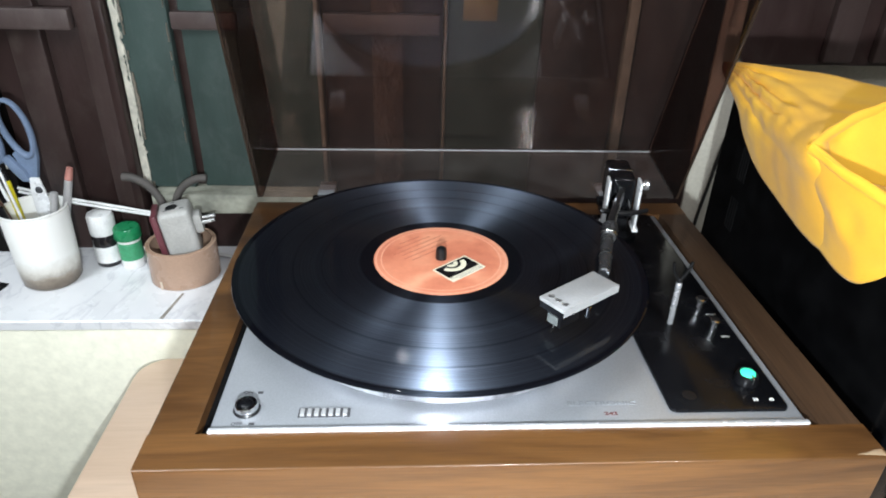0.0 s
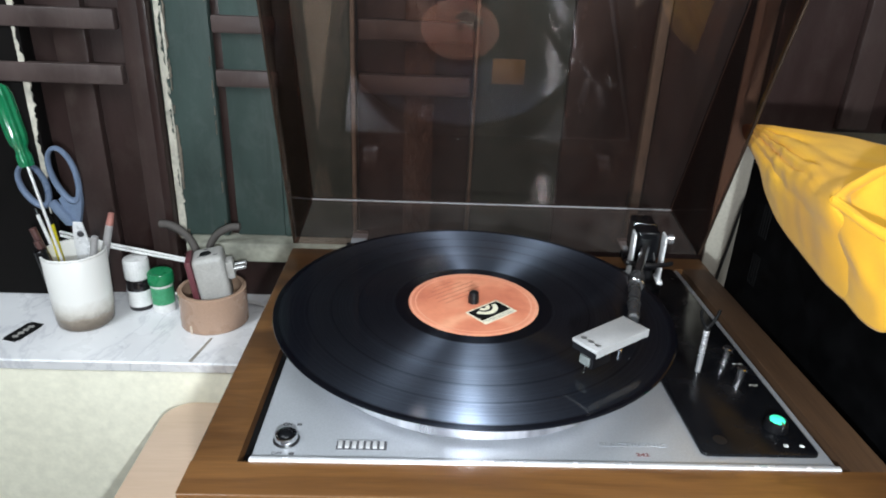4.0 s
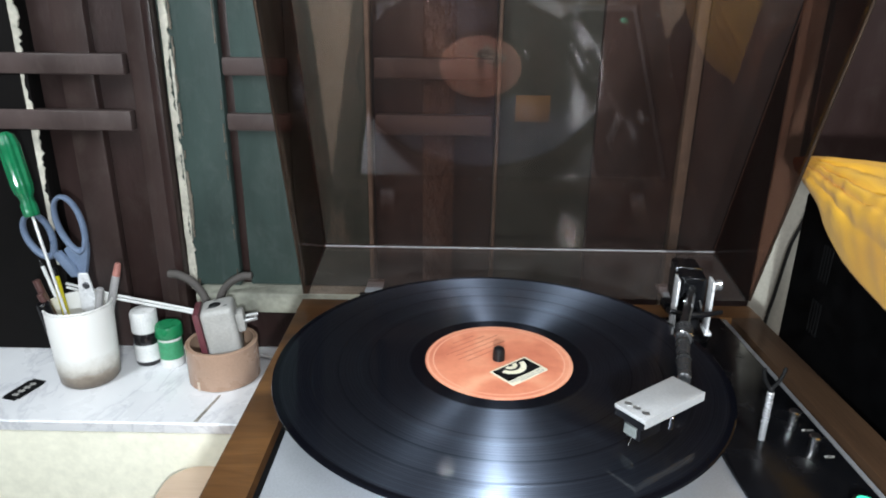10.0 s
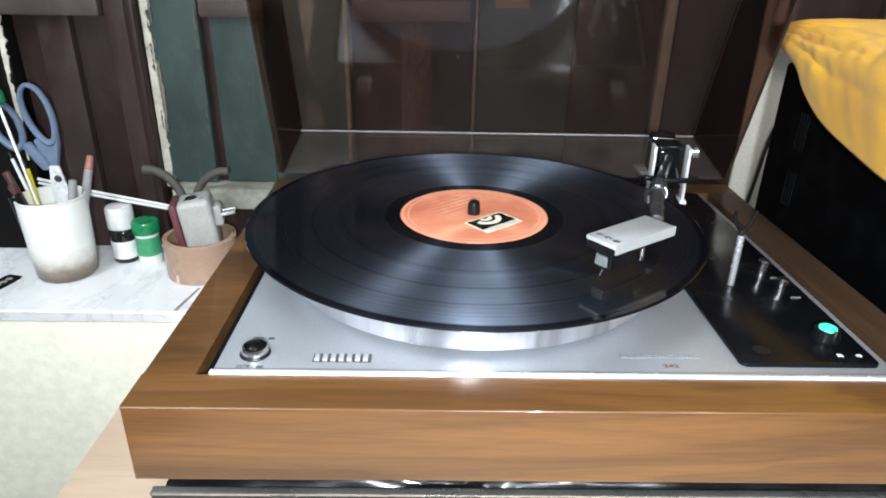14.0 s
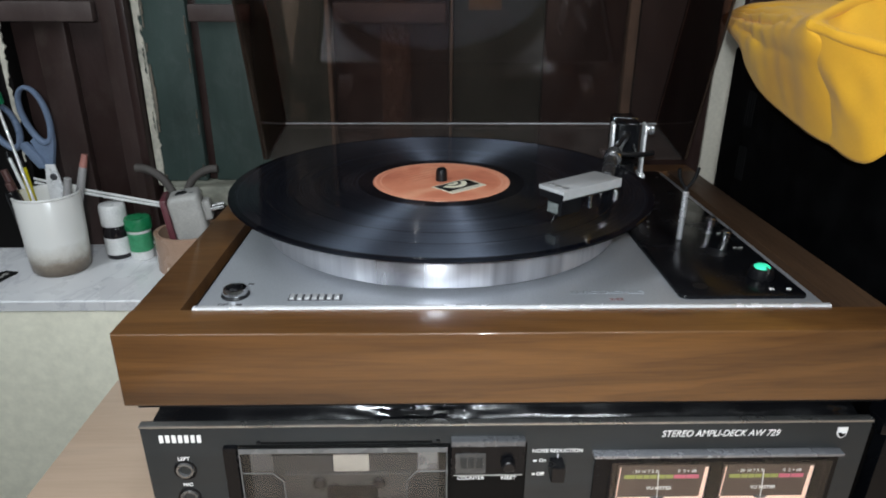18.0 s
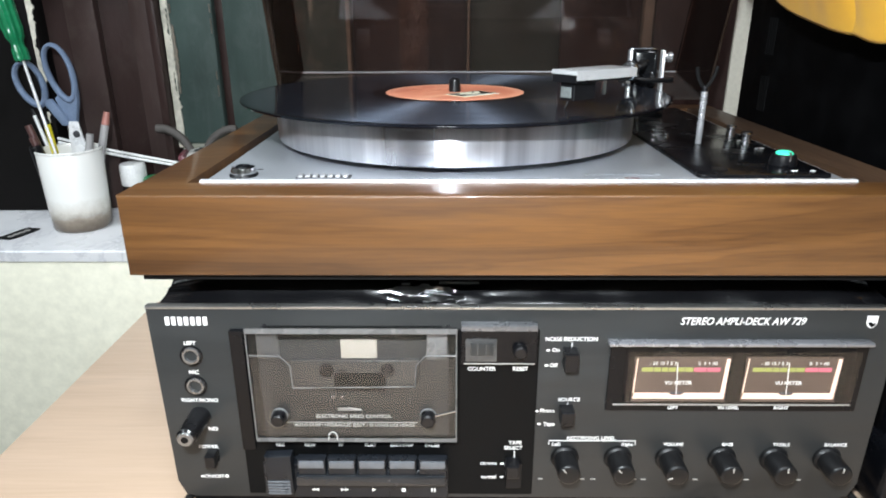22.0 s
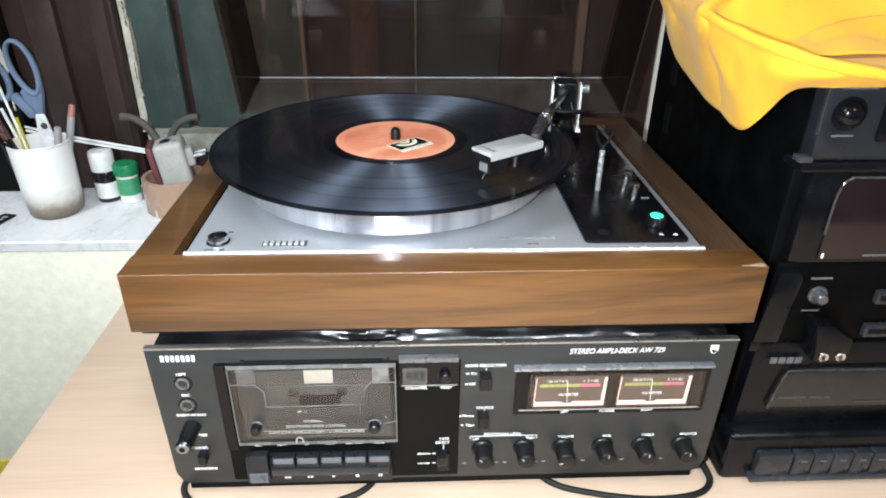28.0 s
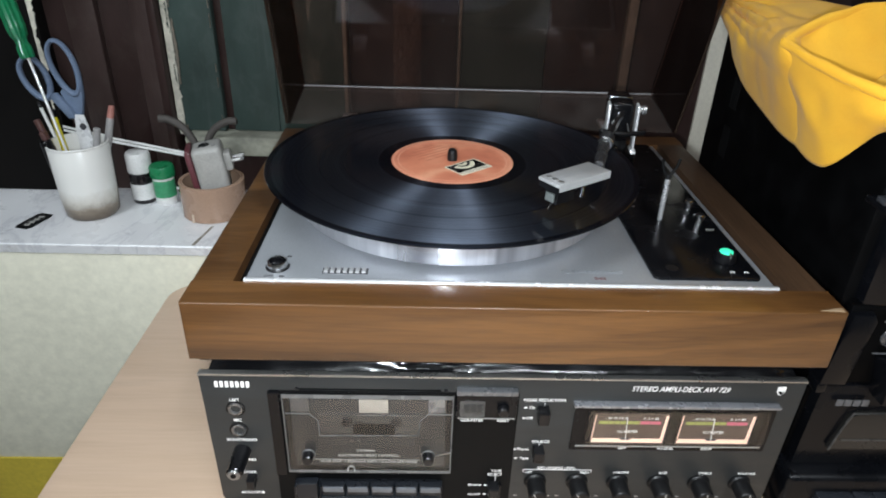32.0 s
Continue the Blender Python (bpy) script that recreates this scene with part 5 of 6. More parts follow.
KNOBS = ((0.0668, "", -40), (0.0991, "", -40), (0.1303, "VOLUME", -110), (0.1622, "BASS", 0), (0.1937, "TREBLE", 0), (0.2257, "BALANCE", 0))
for n, (x, word, turn) in enumerate(KNOBS):
    k = dial() if n == 0 else first_dial.copy()
    if n == 0:
        first_dial = k
    else:
        scene.collection.objects.link(k)
    k.parent, k.matrix_parent_inverse = deck, Matrix.Translation(-deck.location)
    k.matrix_basis = Matrix.Translation((x, DF, 0.0474))
    pt = part("pointer", slab(rounded(-0.0004, 0.0004, 0.0030, 0.0062, 0.0002), 0, 0.0003, 0.0, Matrix.Translation((x, DF - 0.0176, 0.0474)) @ Matrix.Rotation(radians(turn), 4, "Y") @ facing(0)), DIM_INK, k)
    if word:
        words(word, 0.1320 + 0.0325 * (n - 2), 0.0570, 0.0022)
    front(x - 0.0155, x - 0.0125, 0.0308, 0.0316, 0.0003, DIM_INK, "print_bar", deck, 0.0001, bevel=0)
    if n < 2:
        front(x + 0.0105, x + 0.0130, 0.0308, 0.0316, 0.0003, DIM_INK, "print_bar", deck, 0.0001, bevel=0)

# level meters
vu = front(0.0885, 0.2350, 0.0815, 0.1262, 0.0012, SATIN, "meter_frame", deck, 0.0008, label="black meter window frame")
part("frame_top", box(0.0865, 0.2345, DF - 0.0060, DF, 0.1264, 0.1286, 0.0005), plain("slate_lip", (0.34, 0.345, 0.37), 0.25, 0.6, 0.1, 60, 0.0), vu, "silvery lip over the meters")
part("frame_line", box(0.0925, 0.2310, DF - 0.0020, DF - 0.0012, 0.0858, 0.0863), DIM_INK, vu)


def meter_face():
    m, nt, b = nodes_of("lit_meter_card")
    c = ramp(nt, noise_of(nt, coords(nt), 60.0, 2.0), [(0.3, (0.055, 0.038, 0.030)), (0.7, (0.075, 0.053, 0.042))])
    nt.links.new(c, b.inputs["Base Color"])
    nt.links.new(c, b.inputs["Emission Color"])
    b.inputs["Emission Strength"].default_value = 0.7
    return m


CARD = meter_face()
GLOW = glowing("warm_meter_light", (0.82, 0.58, 0.46), 0.75)
GREENISH = glowing("meter_yellow_green", (0.27, 0.29, 0.08), 0.4)
PINK = glowing("meter_pink", (0.50, 0.12, 0.17), 0.45)
for x0, name in ((0.1030, "LEFT"), (0.1665, "RIGHT")):
    x1, mz0, mz1 = x0 + 0.0545, 0.0885, 0.1178
    mtr = part("level_meter", slab(rounded(x0, x1, mz0, mz1, 0.0006), 0, 0.0008, 0.0002, facing(DF - 0.0012)), CARD, vu, "backlit level meter")
    part("light_edge", slab([(x0 + 0.0004, mz0 + 0.0022), (x1 - 0.001, mz0 + 0.0022), (x1 - 0.002, mz0 + 0.0058), (x0 + 0.0012, mz0 + 0.0058)], 0, 0.0005, 0.0, facing(DF - 0.0020)), GLOW, mtr, "warm lit lower edge", False)
    part("light_edge", slab([(x1 - 0.0034, mz0 + 0.0058), (x1 - 0.0012, mz0 + 0.0036), (x1 - 0.0006, mz1 - 0.001), (x1 - 0.0024, mz1 - 0.001)], 0, 0.0005, 0.0, facing(DF - 0.0020)), GLOW, mtr, "", False)
    part("light_edge", slab([(x0 + 0.0002, mz0 + 0.0060), (x0 + 0.0007, mz0 + 0.0060), (x0 + 0.0014, mz1 - 0.001), (x0 + 0.0010, mz1 - 0.001)], 0, 0.0005, 0.0, facing(DF - 0.0020)), GLOW, mtr, "", False)
    for k, (a, b) in enumerate(((0.004, 0.0105), (0.0110, 0.0150), (0.0155, 0.0190), (0.0195, 0.0235), (0.0240, 0.0285), (0.0290, 0.0335), (0.0340, 0.0410), (0.0415, 0.0490))):
        part("scale_band", slab([(x0 + a, mz1 - 0.0092), (x0 + b, mz1 - 0.0092), (x0 + b, mz1 - 0.0066), (x0 + a, mz1 - 0.0066)], 0, 0.0003, 0.0, facing(DF - 0.0021)), GREENISH if k < 6 else PINK, mtr, "", False)
    letters("- 20 10 7 5 3", x0 + 0.0160, mz1 - 0.0040, 0.0021, WHITE_INK, mtr, y=DF - 0.0021)
    letters("0  3 + dB", x0 + 0.0415, mz1 - 0.0040, 0.0021, WHITE_INK, mtr, y=DF - 0.0021)
    letters("VU METER", x0 + 0.0260, mz0 + 0.0125, 0.0024, WHITE_INK, mtr, y=DF - 0.0021, weight=0.00005)
    part("needle", rod((x0 + 0.0255, DF - 0.0027, mz0 + 0.0045), (x0 + 0.0240, DF - 0.0027, mz1 - 0.0030), 0.00028, segs=6), WHITE_INK, mtr)
    part("needle_hub", turned([(0, 0.0006), (0.004, 0.0004), (0.005, 0)], Matrix.Translation((x0 + 0.0255, DF - 0.0021, mz0 + 0.0055)) @ Matrix.Rotation(radians(90), 4, "X") @ Matrix.Diagonal((1, 0.25, 1, 1)), 20), DARK_INK, mtr)
    words(name, x0 + 0.0250, 0.0838, 0.0021, y=DF - 0.0014)
words("VU LEVEL", 0.1605, 0.0838, 0.0021, y=DF - 0.0014)
part("meter_glass", slab(rounded(0.0985, 0.2300, 0.0868, 0.1222, 0.0006), 0, 0.0008, 0.0, facing(DF - 0.0034)), tinted("meter_glass", (0.97, 0.96, 0.95), 1.45, 0.02, 0.0), vu, "", False).visible_shadow = False
words("STEREO AMPLI-DECK AW 729", 0.1612, 0.1395, 0.0045, slant=0.25, width=0.83)
part("round_badge", slab([(0.2302, 0.1432), (0.2302, 0.1385), (0.2317, 0.1362), (0.2332, 0.1355), (0.2347, 0.1362), (0.2362, 0.1385), (0.2362, 0.1432)], 0, 0.0004, 0.0, facing(DF)), WHITE_INK, deck, "", False)
part("badge_wave", slab([(0.2310, 0.1392), (0.2319, 0.1372), (0.2332, 0.1363), (0.2345, 0.1372), (0.2354, 0.1392), (0.2337, 0.1384), (0.2327, 0.1396)], 0, 0.0004, 0.0, facing(DF - 0.0004)), FACIA_DARK, deck, "", False)

# its flex, looped along the table
flex = thing("power_flex", "black mains flex looping along the table before the receiver", "cable", (0.0, -0.17, 0.0))
part("flex", hose([(-0.166, -0.130, 0.012), (-0.172, -0.150, 0.008), (-0.160, -0.163, 0.0042), (-0.130, -0.169, 0.0030), (-0.085, -0.170, 0.0030), (-0.050, -0.163, 0.0030), (-0.025, -0.150, 0.004), (-0.01, -0.12, 0.004)], 0.0026, 10, 10), RUBBER, flex)
part("flex", hose([(0.10, -0.12, 0.004), (0.125, -0.150, 0.004), (0.155, -0.161, 0.0030), (0.20, -0.169, 0.0030), (0.240, -0.166, 0.0030), (0.257, -0.155, 0.0032), (0.258, -0.140, 0.006), (0.254, -0.10, 0.006)], 0.0026, 10, 10), RUBBER, flex)

# ---- black stereo system on the right ----
GLOSSBLACK = plain("glossy_black_case", (0.0030, 0.0033, 0.0044), 0.24, 0.0, 0.25, 30, 0.04, 500, spec=0.25)
CASE = plain("black_case", (0.0010, 0.0010, 0.0012), 0.55, 0.0, 0.3, 40, 0.15, 700, spec=0.07)
stereo = thing("stereo_system", "tall black cassette stereo system with a yellow cloth on top", "stereo", (0.42, 0.0, 0.0))
SX0, SX1, SF = 0.270, 0.565, -0.138
part("cabinet", box(SX0 + 0.002, SX1, SF + 0.012, 0.155, 0.002, 0.332, 0.004), CASE, stereo, "plain black side and back")
part("foot_strip", box(SX0 + 0.01, SX1 - 0.01, SF + 0.01, 0.14, 0.0, 0.004), RUBBER, stereo)
# tape keys at the base
base = part("key_base", box(SX0 - 0.003, SX1 + 0.003, SF - 0.012, SF + 0.03, 0.0, 0.050, 0.006, 3), GLOSSBLACK, stereo)
for k in range(9):
    x = SX0 + 0.022 + (0.0 if k == 0 else 0.030 + (k - 1) * 0.0165)
    w = 0.0285 if k == 0 else 0.0155
    part("tape_key", slab(rounded(x, x + w, 0.0115, 0.0345, 0.001), 0, 0.0075, 0.0012, facing(SF - 0.011)), plain("stereo_key", (0.018, 0.020, 0.025), 0.25, 0.0, 0.2, 50, 0.05) if k == 0 else bpy.data.materials["stereo_key"], base)
    if k:
        part("print_bar", box(x + 0.005, x + 0.0105, SF - 0.0190, SF - 0.0186, 0.0265, 0.0278), FAINT_INK, base)
part("key_ledge", box(SX0 + 0.018, SX1 - 0.02, SF - 0.0205, SF - 0.010, 0.0065, 0.0110, 0.001), plain("ledge_grey", (0.04, 0.042, 0.048), 0.2, 0.2, 0.1, 50, 0.0), base)
# cassette bay
bay = part("tape_bay", slab([(SX0 + 0.004, 0.050), (SX1, 0.050), (SX1, 0.131), (SX0 + 0.006, 0.131)], 0, 0.010, 0.002, facing(SF + 0.012)), GLOSSBLACK, stereo)
part("bay_corner", box(SX0 - 0.002, SX0 + 0.006, SF - 0.002, SF + 0.012, 0.126, 0.136, 0.002), GLOSSBLACK, bay)
part("bay_door", slab([(SX0 + 0.026, 0.070), (SX1 - 0.05, 0.070), (SX1 - 0.05, 0.107), (SX0 + 0.040, 0.107), (SX0 + 0.033, 0.103)], 0, 0.004, 0.0015, facing(SF + 0.002)), plain("smoked_door", (0.014, 0.013, 0.012), 0.18, 0.0, 0.3, 20, 0.0), bay, "smoked cassette door")
part("door_edge", hose([(SX0 + 0.026, SF - 0.0022, 0.070), (SX0 + 0.033, SF - 0.0022, 0.103), (SX0 + 0.042, SF - 0.0022, 0.1072), (SX0 + 0.10, SF - 0.0022, 0.1075), (SX1 - 0.05, SF - 0.0022, 0.1075)], 0.0008, 6, 6), plain("door_edge_grey", (0.055, 0.054, 0.053), 0.3, 0.2, 0.1, 60, 0.0), bay)
part("door_line", box(SX0 + 0.032, SX0 + 0.075, SF - 0.0024, SF - 0.0018, 0.0795, 0.0812), bpy.data.materials["door_edge_grey"], bay)
part("door_line", box(SX0 + 0.095, SX0 + 0.16, SF - 0.0024, SF - 0.0018, 0.0745, 0.0755), bpy.data.materials["door_edge_grey"], bay)
for k in range(4):
    part("badge_bar", box(SX0 + 0.017 + k * 0.0065, SX0 + 0.0222 + k * 0.0065, SF - 0.0026, SF - 0.0018, 0.1150, 0.1205), FAINT_INK, bay)
# middle control strip with a stepped pillar
mid = part("control_strip", box(SX0 + 0.006, SX1, SF + 0.004, SF + 0.03, 0.131, 0.200, 0.002), CASE, stereo)
part("pillar", slab([(SX0 - 0.001, 0.134), (SX0 + 0.019, 0.134), (SX0 + 0.024, 0.190), (SX0 + 0.021, 0.1955), (SX0 + 0.005, 0.1955)], 0, 0.016, 0.002, facing(SF + 0.014)), GLOSSBLACK, mid)
part("tuning_knob", turned([(0, 0), (0.0070, 0), (0.0073, 0.001), (0.0068, 0.0022), (0.0048, 0.0026), (0.0044, 0.0080), (0.0034, 0.0092), (0, 0.0092)], Matrix.Translation((SX0 + 0.041, SF + 0.004, 0.1735)) @ Matrix.Rotation(radians(90), 4, "X"), 36), plain("knob_grey", (0.16, 0.16, 0.17), 0.18, 0.7, 0.1, 60, 0.0), mid, "grey ringed tuning knob")
part("print_bar", box(SX0 + 0.033, SX0 + 0.049, SF + 0.0033, SF + 0.004, 0.1865, 0.1880), FAINT_INK, mid)
part("print_bar", box(SX0 + 0.033, SX0 + 0.046, SF + 0.0033, SF + 0.004, 0.1590, 0.1602), FAINT_INK, mid)
for z in (0.1715, 0.1420):
    for k in range(4):
        x = SX0 + 0.085 + k * 0.034
        part("slot_button", slab(rounded(x, x + 0.029, z - 0.0055, z + 0.0055, 0.0012), 0, 0.004, 0.0008, facing(SF + 0.004)), plain("button_grey", (0.035, 0.036, 0.04), 0.25, 0.4, 0.15, 60, 0.0) if (z, k) == (0.1715, 0) else bpy.data.materials["button_grey"], mid)
        part("button_slot", slab(rounded(x + 0.003, x + 0.026, z - 0.002, z + 0.002, 0.0006), 0, 0.0006, 0.0001, facing(SF)), MATT, mid)
twin = part("twin_adapter", slab([(SX0 + 0.036, 0.158), (SX0 + 0.050, 0.156), (SX0 + 0.068, 0.144), (SX0 + 0.068, 0.125), (SX0 + 0.042, 0.125), (SX0 + 0.040, 0.140)], 0, 0.018, 0.002, facing(SF + 0.004)), GLOSSBLACK, mid, "black twin jack adapter")
for x in (SX0 + 0.0485, SX0 + 0.0615):
    part("jack_ring", turned([(0.0018, -0.002), (0.0018, 0.0004), (0.0036, 0.0008), (0.0040, 0.0), (0.0040, -0.001)], Matrix.Translation((x, SF - 0.0142, 0.1295)) @ Matrix.Rotation(radians(90), 4, "X"), 24), CHROME, twin)
# display
disp = part("display_unit", box(SX0 + 0.010, SX1, SF + 0.002, SF + 0.03, 0.200, 0.278, 0.004), GLOSSBLACK, stereo)
part("display_window", slab([(SX0 + 0.030, 0.205), (SX1 - 0.02, 0.205), (SX1 - 0.02, 0.266), (SX0 + 0.036, 0.266), (SX0 + 0.030, 0.256)], 0, 0.002, 0.001, facing(SF + 0.002)), plain("dark_red_window", (0.010, 0.005, 0.006), 0.08, 0.0, 0.2, 20, 0.0), disp, "dark display window")
part("window_edge", hose([(SX0 + 0.0295, SF - 0.0002, 0.225), (SX0 + 0.0300, SF - 0.0002, 0.256), (SX0 + 0.037, SF - 0.0002, 0.2668), (SX0 + 0.06, SF - 0.0002, 0.2672), (SX1 - 0.02, SF - 0.0002, 0.2672)], 0.0008, 6, 6), bpy.data.materials["door_edge_grey"], disp)
part("top_ledge", box(SX0 - 0.003, SX1, SF - 0.004, SF + 0.02, 0.272, 0.2785, 0.002), GLOSSBLACK, disp)
part("ledge_corner", box(SX0 - 0.006, SX0 + 0.004, SF - 0.004, SF + 0.006, 0.2785, 0.283, 0.0015), bpy.data.materials["ledge_grey"], disp)
part("print_mark", box(SX0 + 0.032, SX0 + 0.0335, SF - 0.0005, SF + 0.0001, 0.2065, 0.2100), WHITE_INK, disp)
part("print_bar", box(SX0 + 0.062, SX0 + 0.080, SF - 0.0005, SF + 0.0001, 0.2075, 0.2090), FAINT_INK, disp)
# top unit
top = part("top_unit", box(SX0 + 0.004, SX1, SF + 0.000, SF + 0.03, 0.2785, 0.332, 0.003), plain("blue_black_panel", (0.011, 0.0125, 0.016), 0.35, 0.1, 0.15, 40, 0.05), stereo)
part("unit_edge", box(SX0 + 0.0034, SX0 + 0.0043, SF - 0.0006, SF + 0.003, 0.296, 0.328, 0.0003), bpy.data.materials["ledge_grey"], top)
ballknob = part("ball_knob", turned([(0, 0), (0.0112, 0), (0.0112, 0.0006), (0.0088, 0.0010), (0.0078, 0.0034), (0.0054, 0.0064), (0.0026, 0.0076), (0, 0.0079)], Matrix.Translation((SX0 + 0.0205, SF, 0.3105)) @ Matrix.Rotation(radians(90), 4, "X"), 40), GLOSSBLACK, top, "domed glossy black knob")
part("print_bar", box(SX0 + 0.013, SX0 + 0.027, SF - 0.0006, SF, 0.2955, 0.2968), FAINT_INK, top)
for k in range(4):
    part("badge_bar", box(SX0 + 0.011 + k * 0.006, SX0 + 0.016 + k * 0.006, SF - 0.0007, SF, 0.3262, 0.3300), FAINT_INK, top)
part("key_panel", slab(rounded(SX0 + 0.042, SX0 + 0.13, 0.292, 0.324, 0.003), 0, 0.002, 0.0008, facing(SF)), GLOSSBLACK, top)
# vents on the side
VENT = plain("vent_grey", (0.0038, 0.0038, 0.004), 0.6, 0.0, 0.1, 50, 0.0, spec=0.15)
for z in (0.268, 0.220):
    for k in range(4):
        part("vent_slot", box(SX0 + 0.0017, SX0 + 0.0024, 0.098 + k * 0.0042, 0.0996 + k * 0.0042, z, z + 0.030), VENT, stereo)


# ---- yellow cloth bag slumped over the stereo ----
def strip(*curves, nu=48, nv=10, seed=1.0, rough=0.0016, bow=None):
    """A smooth sheet through curves that run side by side, with small folds."""
    bm = bmesh.new()
    lines = []
    for c in curves:
        p = smooth_path(c, 16)
        at = [k * (len(p) - 1) / nu for k in range(nu)]
        lines.append([p[int(f)].lerp(p[int(f) + 1], f - int(f)) for f in at] + [p[-1]])
    cols = [smooth_path([ln[k] for ln in lines], nv) if len(lines) > 2 else [lines[0][k].lerp(lines[1][k], j / nv) for j in range(nv + 1)] for k in range(nu + 1)]
    rows = len(cols[0])
    grid = []
    for k, col in enumerate(cols):
        out = []
        for j, q in enumerate(col):
            e = math.sin(math.pi * j / (rows - 1))
            d = noise.noise_vector((q.x * 18 + seed, q.y * 18, q.z * 18)) * rough * 2.2 + noise.noise_vector((q.x * 55 + seed, q.y * 55, q.z * 40)) * rough * 0.8
            out.append(bm.verts.new(q + d * (0.3 + 0.7 * e) + (Vector(bow) * e if bow else Vector())))
        grid.append(out)
    for a, b in zip(grid, grid[1:]):
        for j in range(rows - 1):
            bm.faces.new((a[j], b[j], b[j + 1], a[j + 1]))
    return bm


def fabric():
    m, nt, b = nodes_of("yellow_cotton")
    vec = coords(nt)
    big = noise_of(nt, vec, 14.0, 4.0)
    weave = noise_of(nt, vec, 1400.0, 2.0)
    c = ramp(nt, big, [(0.3, (0.66, 0.310, 0.010)), (0.7, (0.76, 0.405, 0.022))])
    nt.links.new(mix(nt, 1.0, c, ramp(nt, weave, [(0.3, (0.9, 0.9, 0.85)), (0.7, (1, 1, 1))]), "MULTIPLY"), b.inputs["Base Color"])
    b.inputs["Roughness"].default_value = 0.85
    b.inputs["Sheen Weight"].default_value = 0.08
    b.inputs["Subsurface Weight"].default_value = 0.0
    relief(nt, b, weave, 0.25, 0.0006)
    return m


YELLOW = fabric()
bag = thing("cloth_bag", "bright yellow cotton bag slumped over the stereo's corner", "cloth bag", (0.34, 0.0, 0.332))
LOW = [(0.262, 0.163, 0.349), (0.251, 0.100, 0.336), (0.247, 0.072, 0.3205), (0.245, 0.036, 0.306), (0.2445, -0.005, 0.2965), (0.245, -0.055, 0.2895),
       (0.2475, -0.098, 0.2870), (0.2517, -0.132, 0.3225), (0.272, -0.1475, 0.3290), (0.31, -0.150, 0.330), (0.38, -0.150, 0.331), (0.47, -0.150, 0.331)]
MIDDLE = [(0.262, 0.166, 0.353), (0.249, 0.108, 0.347), (0.242, 0.068, 0.341), (0.234, 0.020, 0.333), (0.229, -0.022, 0.329), (0.229, -0.062, 0.328),
          (0.232, -0.104, 0.323), (0.247, -0.145, 0.334), (0.273, -0.158, 0.3370), (0.31, -0.160, 0.3355), (0.38, -0.158, 0.3365), (0.47, -0.156, 0.3385)]
HEM = [(0.2142, -0.066, 0.3632), (0.2225, -0.102, 0.3570), (0.240, -0.142, 0.3505), (0.270, -0.157, 0.3445), (0.31, -0.160, 0.3405), (0.38, -0.158, 0.342), (0.47, -0.155, 0.346)]
SIDE_TOP = [(0.264, 0.168, 0.357), (0.254, 0.110, 0.358), (0.244, 0.060, 0.359), (0.233, 0.010, 0.360), (0.222, -0.035, 0.3615)]
RIM_BACK = [(0.2142, -0.066, 0.3632), (0.234, -0.053, 0.3715), (0.269, -0.037, 0.3800), (0.31, -0.029, 0.3845), (0.36, -0.027, 0.386), (0.42, -0.028, 0.386), (0.47, -0.030, 0.385)]
BACK_MID = [(0.220, -0.066, 0.3575), (0.238, -0.057, 0.3620), (0.270, -0.047, 0.3650), (0.31, -0.043, 0.3660), (0.36, -0.042, 0.366), (0.42, -0.042, 0.366), (0.47, -0.042, 0.366)]
FLOOR_IN = [(0.228, -0.070, 0.350), (0.243, -0.074, 0.344), (0.262, -0.078, 0.341), (0.290, -0.080, 0.339), (0.33, -0.080, 0.338), (0.38, -0.080, 0.338), (0.47, -0.080, 0.338)]
IN_FRONT = [(0.2185, -0.068, 0.3600), (0.2265, -0.102, 0.3535), (0.243, -0.138, 0.348), (0.271, -0.152, 0.342), (0.31, -0.155, 0.339), (0.38, -0.153, 0.340), (0.47, -0.15, 0.344)]
SHOULDER = [(0.263, 0.166, 0.358), (0.257, 0.115, 0.3635), (0.257, 0.075, 0.3675), (0.258, 0.035, 0.3690), (0.258, -0.004, 0.3680), (0.262, -0.032, 0.3690)]
CREST = [(0.263, 0.165, 0.3585), (0.262, 0.122, 0.3675), (0.274, 0.090, 0.3725), (0.298, 0.066, 0.3735), (0.330, 0.040, 0.3700), (0.360, 0.004, 0.3690)]


def gather(u, v):
    """How far a fold of the gathered cloth stands out: u from the far corner to the pinch, v from the hanging edge to the crest."""
    ends = min(1.0, u / 0.30, (1.0 - u) / 0.10)
    across = min(1.0, max(0.0, (v - 0.9) / 0.7)) * min(1.0, max(0.12, (4.0 - v) / 0.9))
    phase = 1.55 * v + 0.30 * noise.noise((u * 2.4, v * 0.9, 3.0)) + 0.08 * noise.noise((u * 9, v * 3, 8.0))
    depth = 0.55 + 0.75 * noise.noise((u * 2.0, v * 1.7, 5.0))
    return max(0.0, ends) * across * depth * (abs(math.sin(math.pi * phase)) - 0.62)


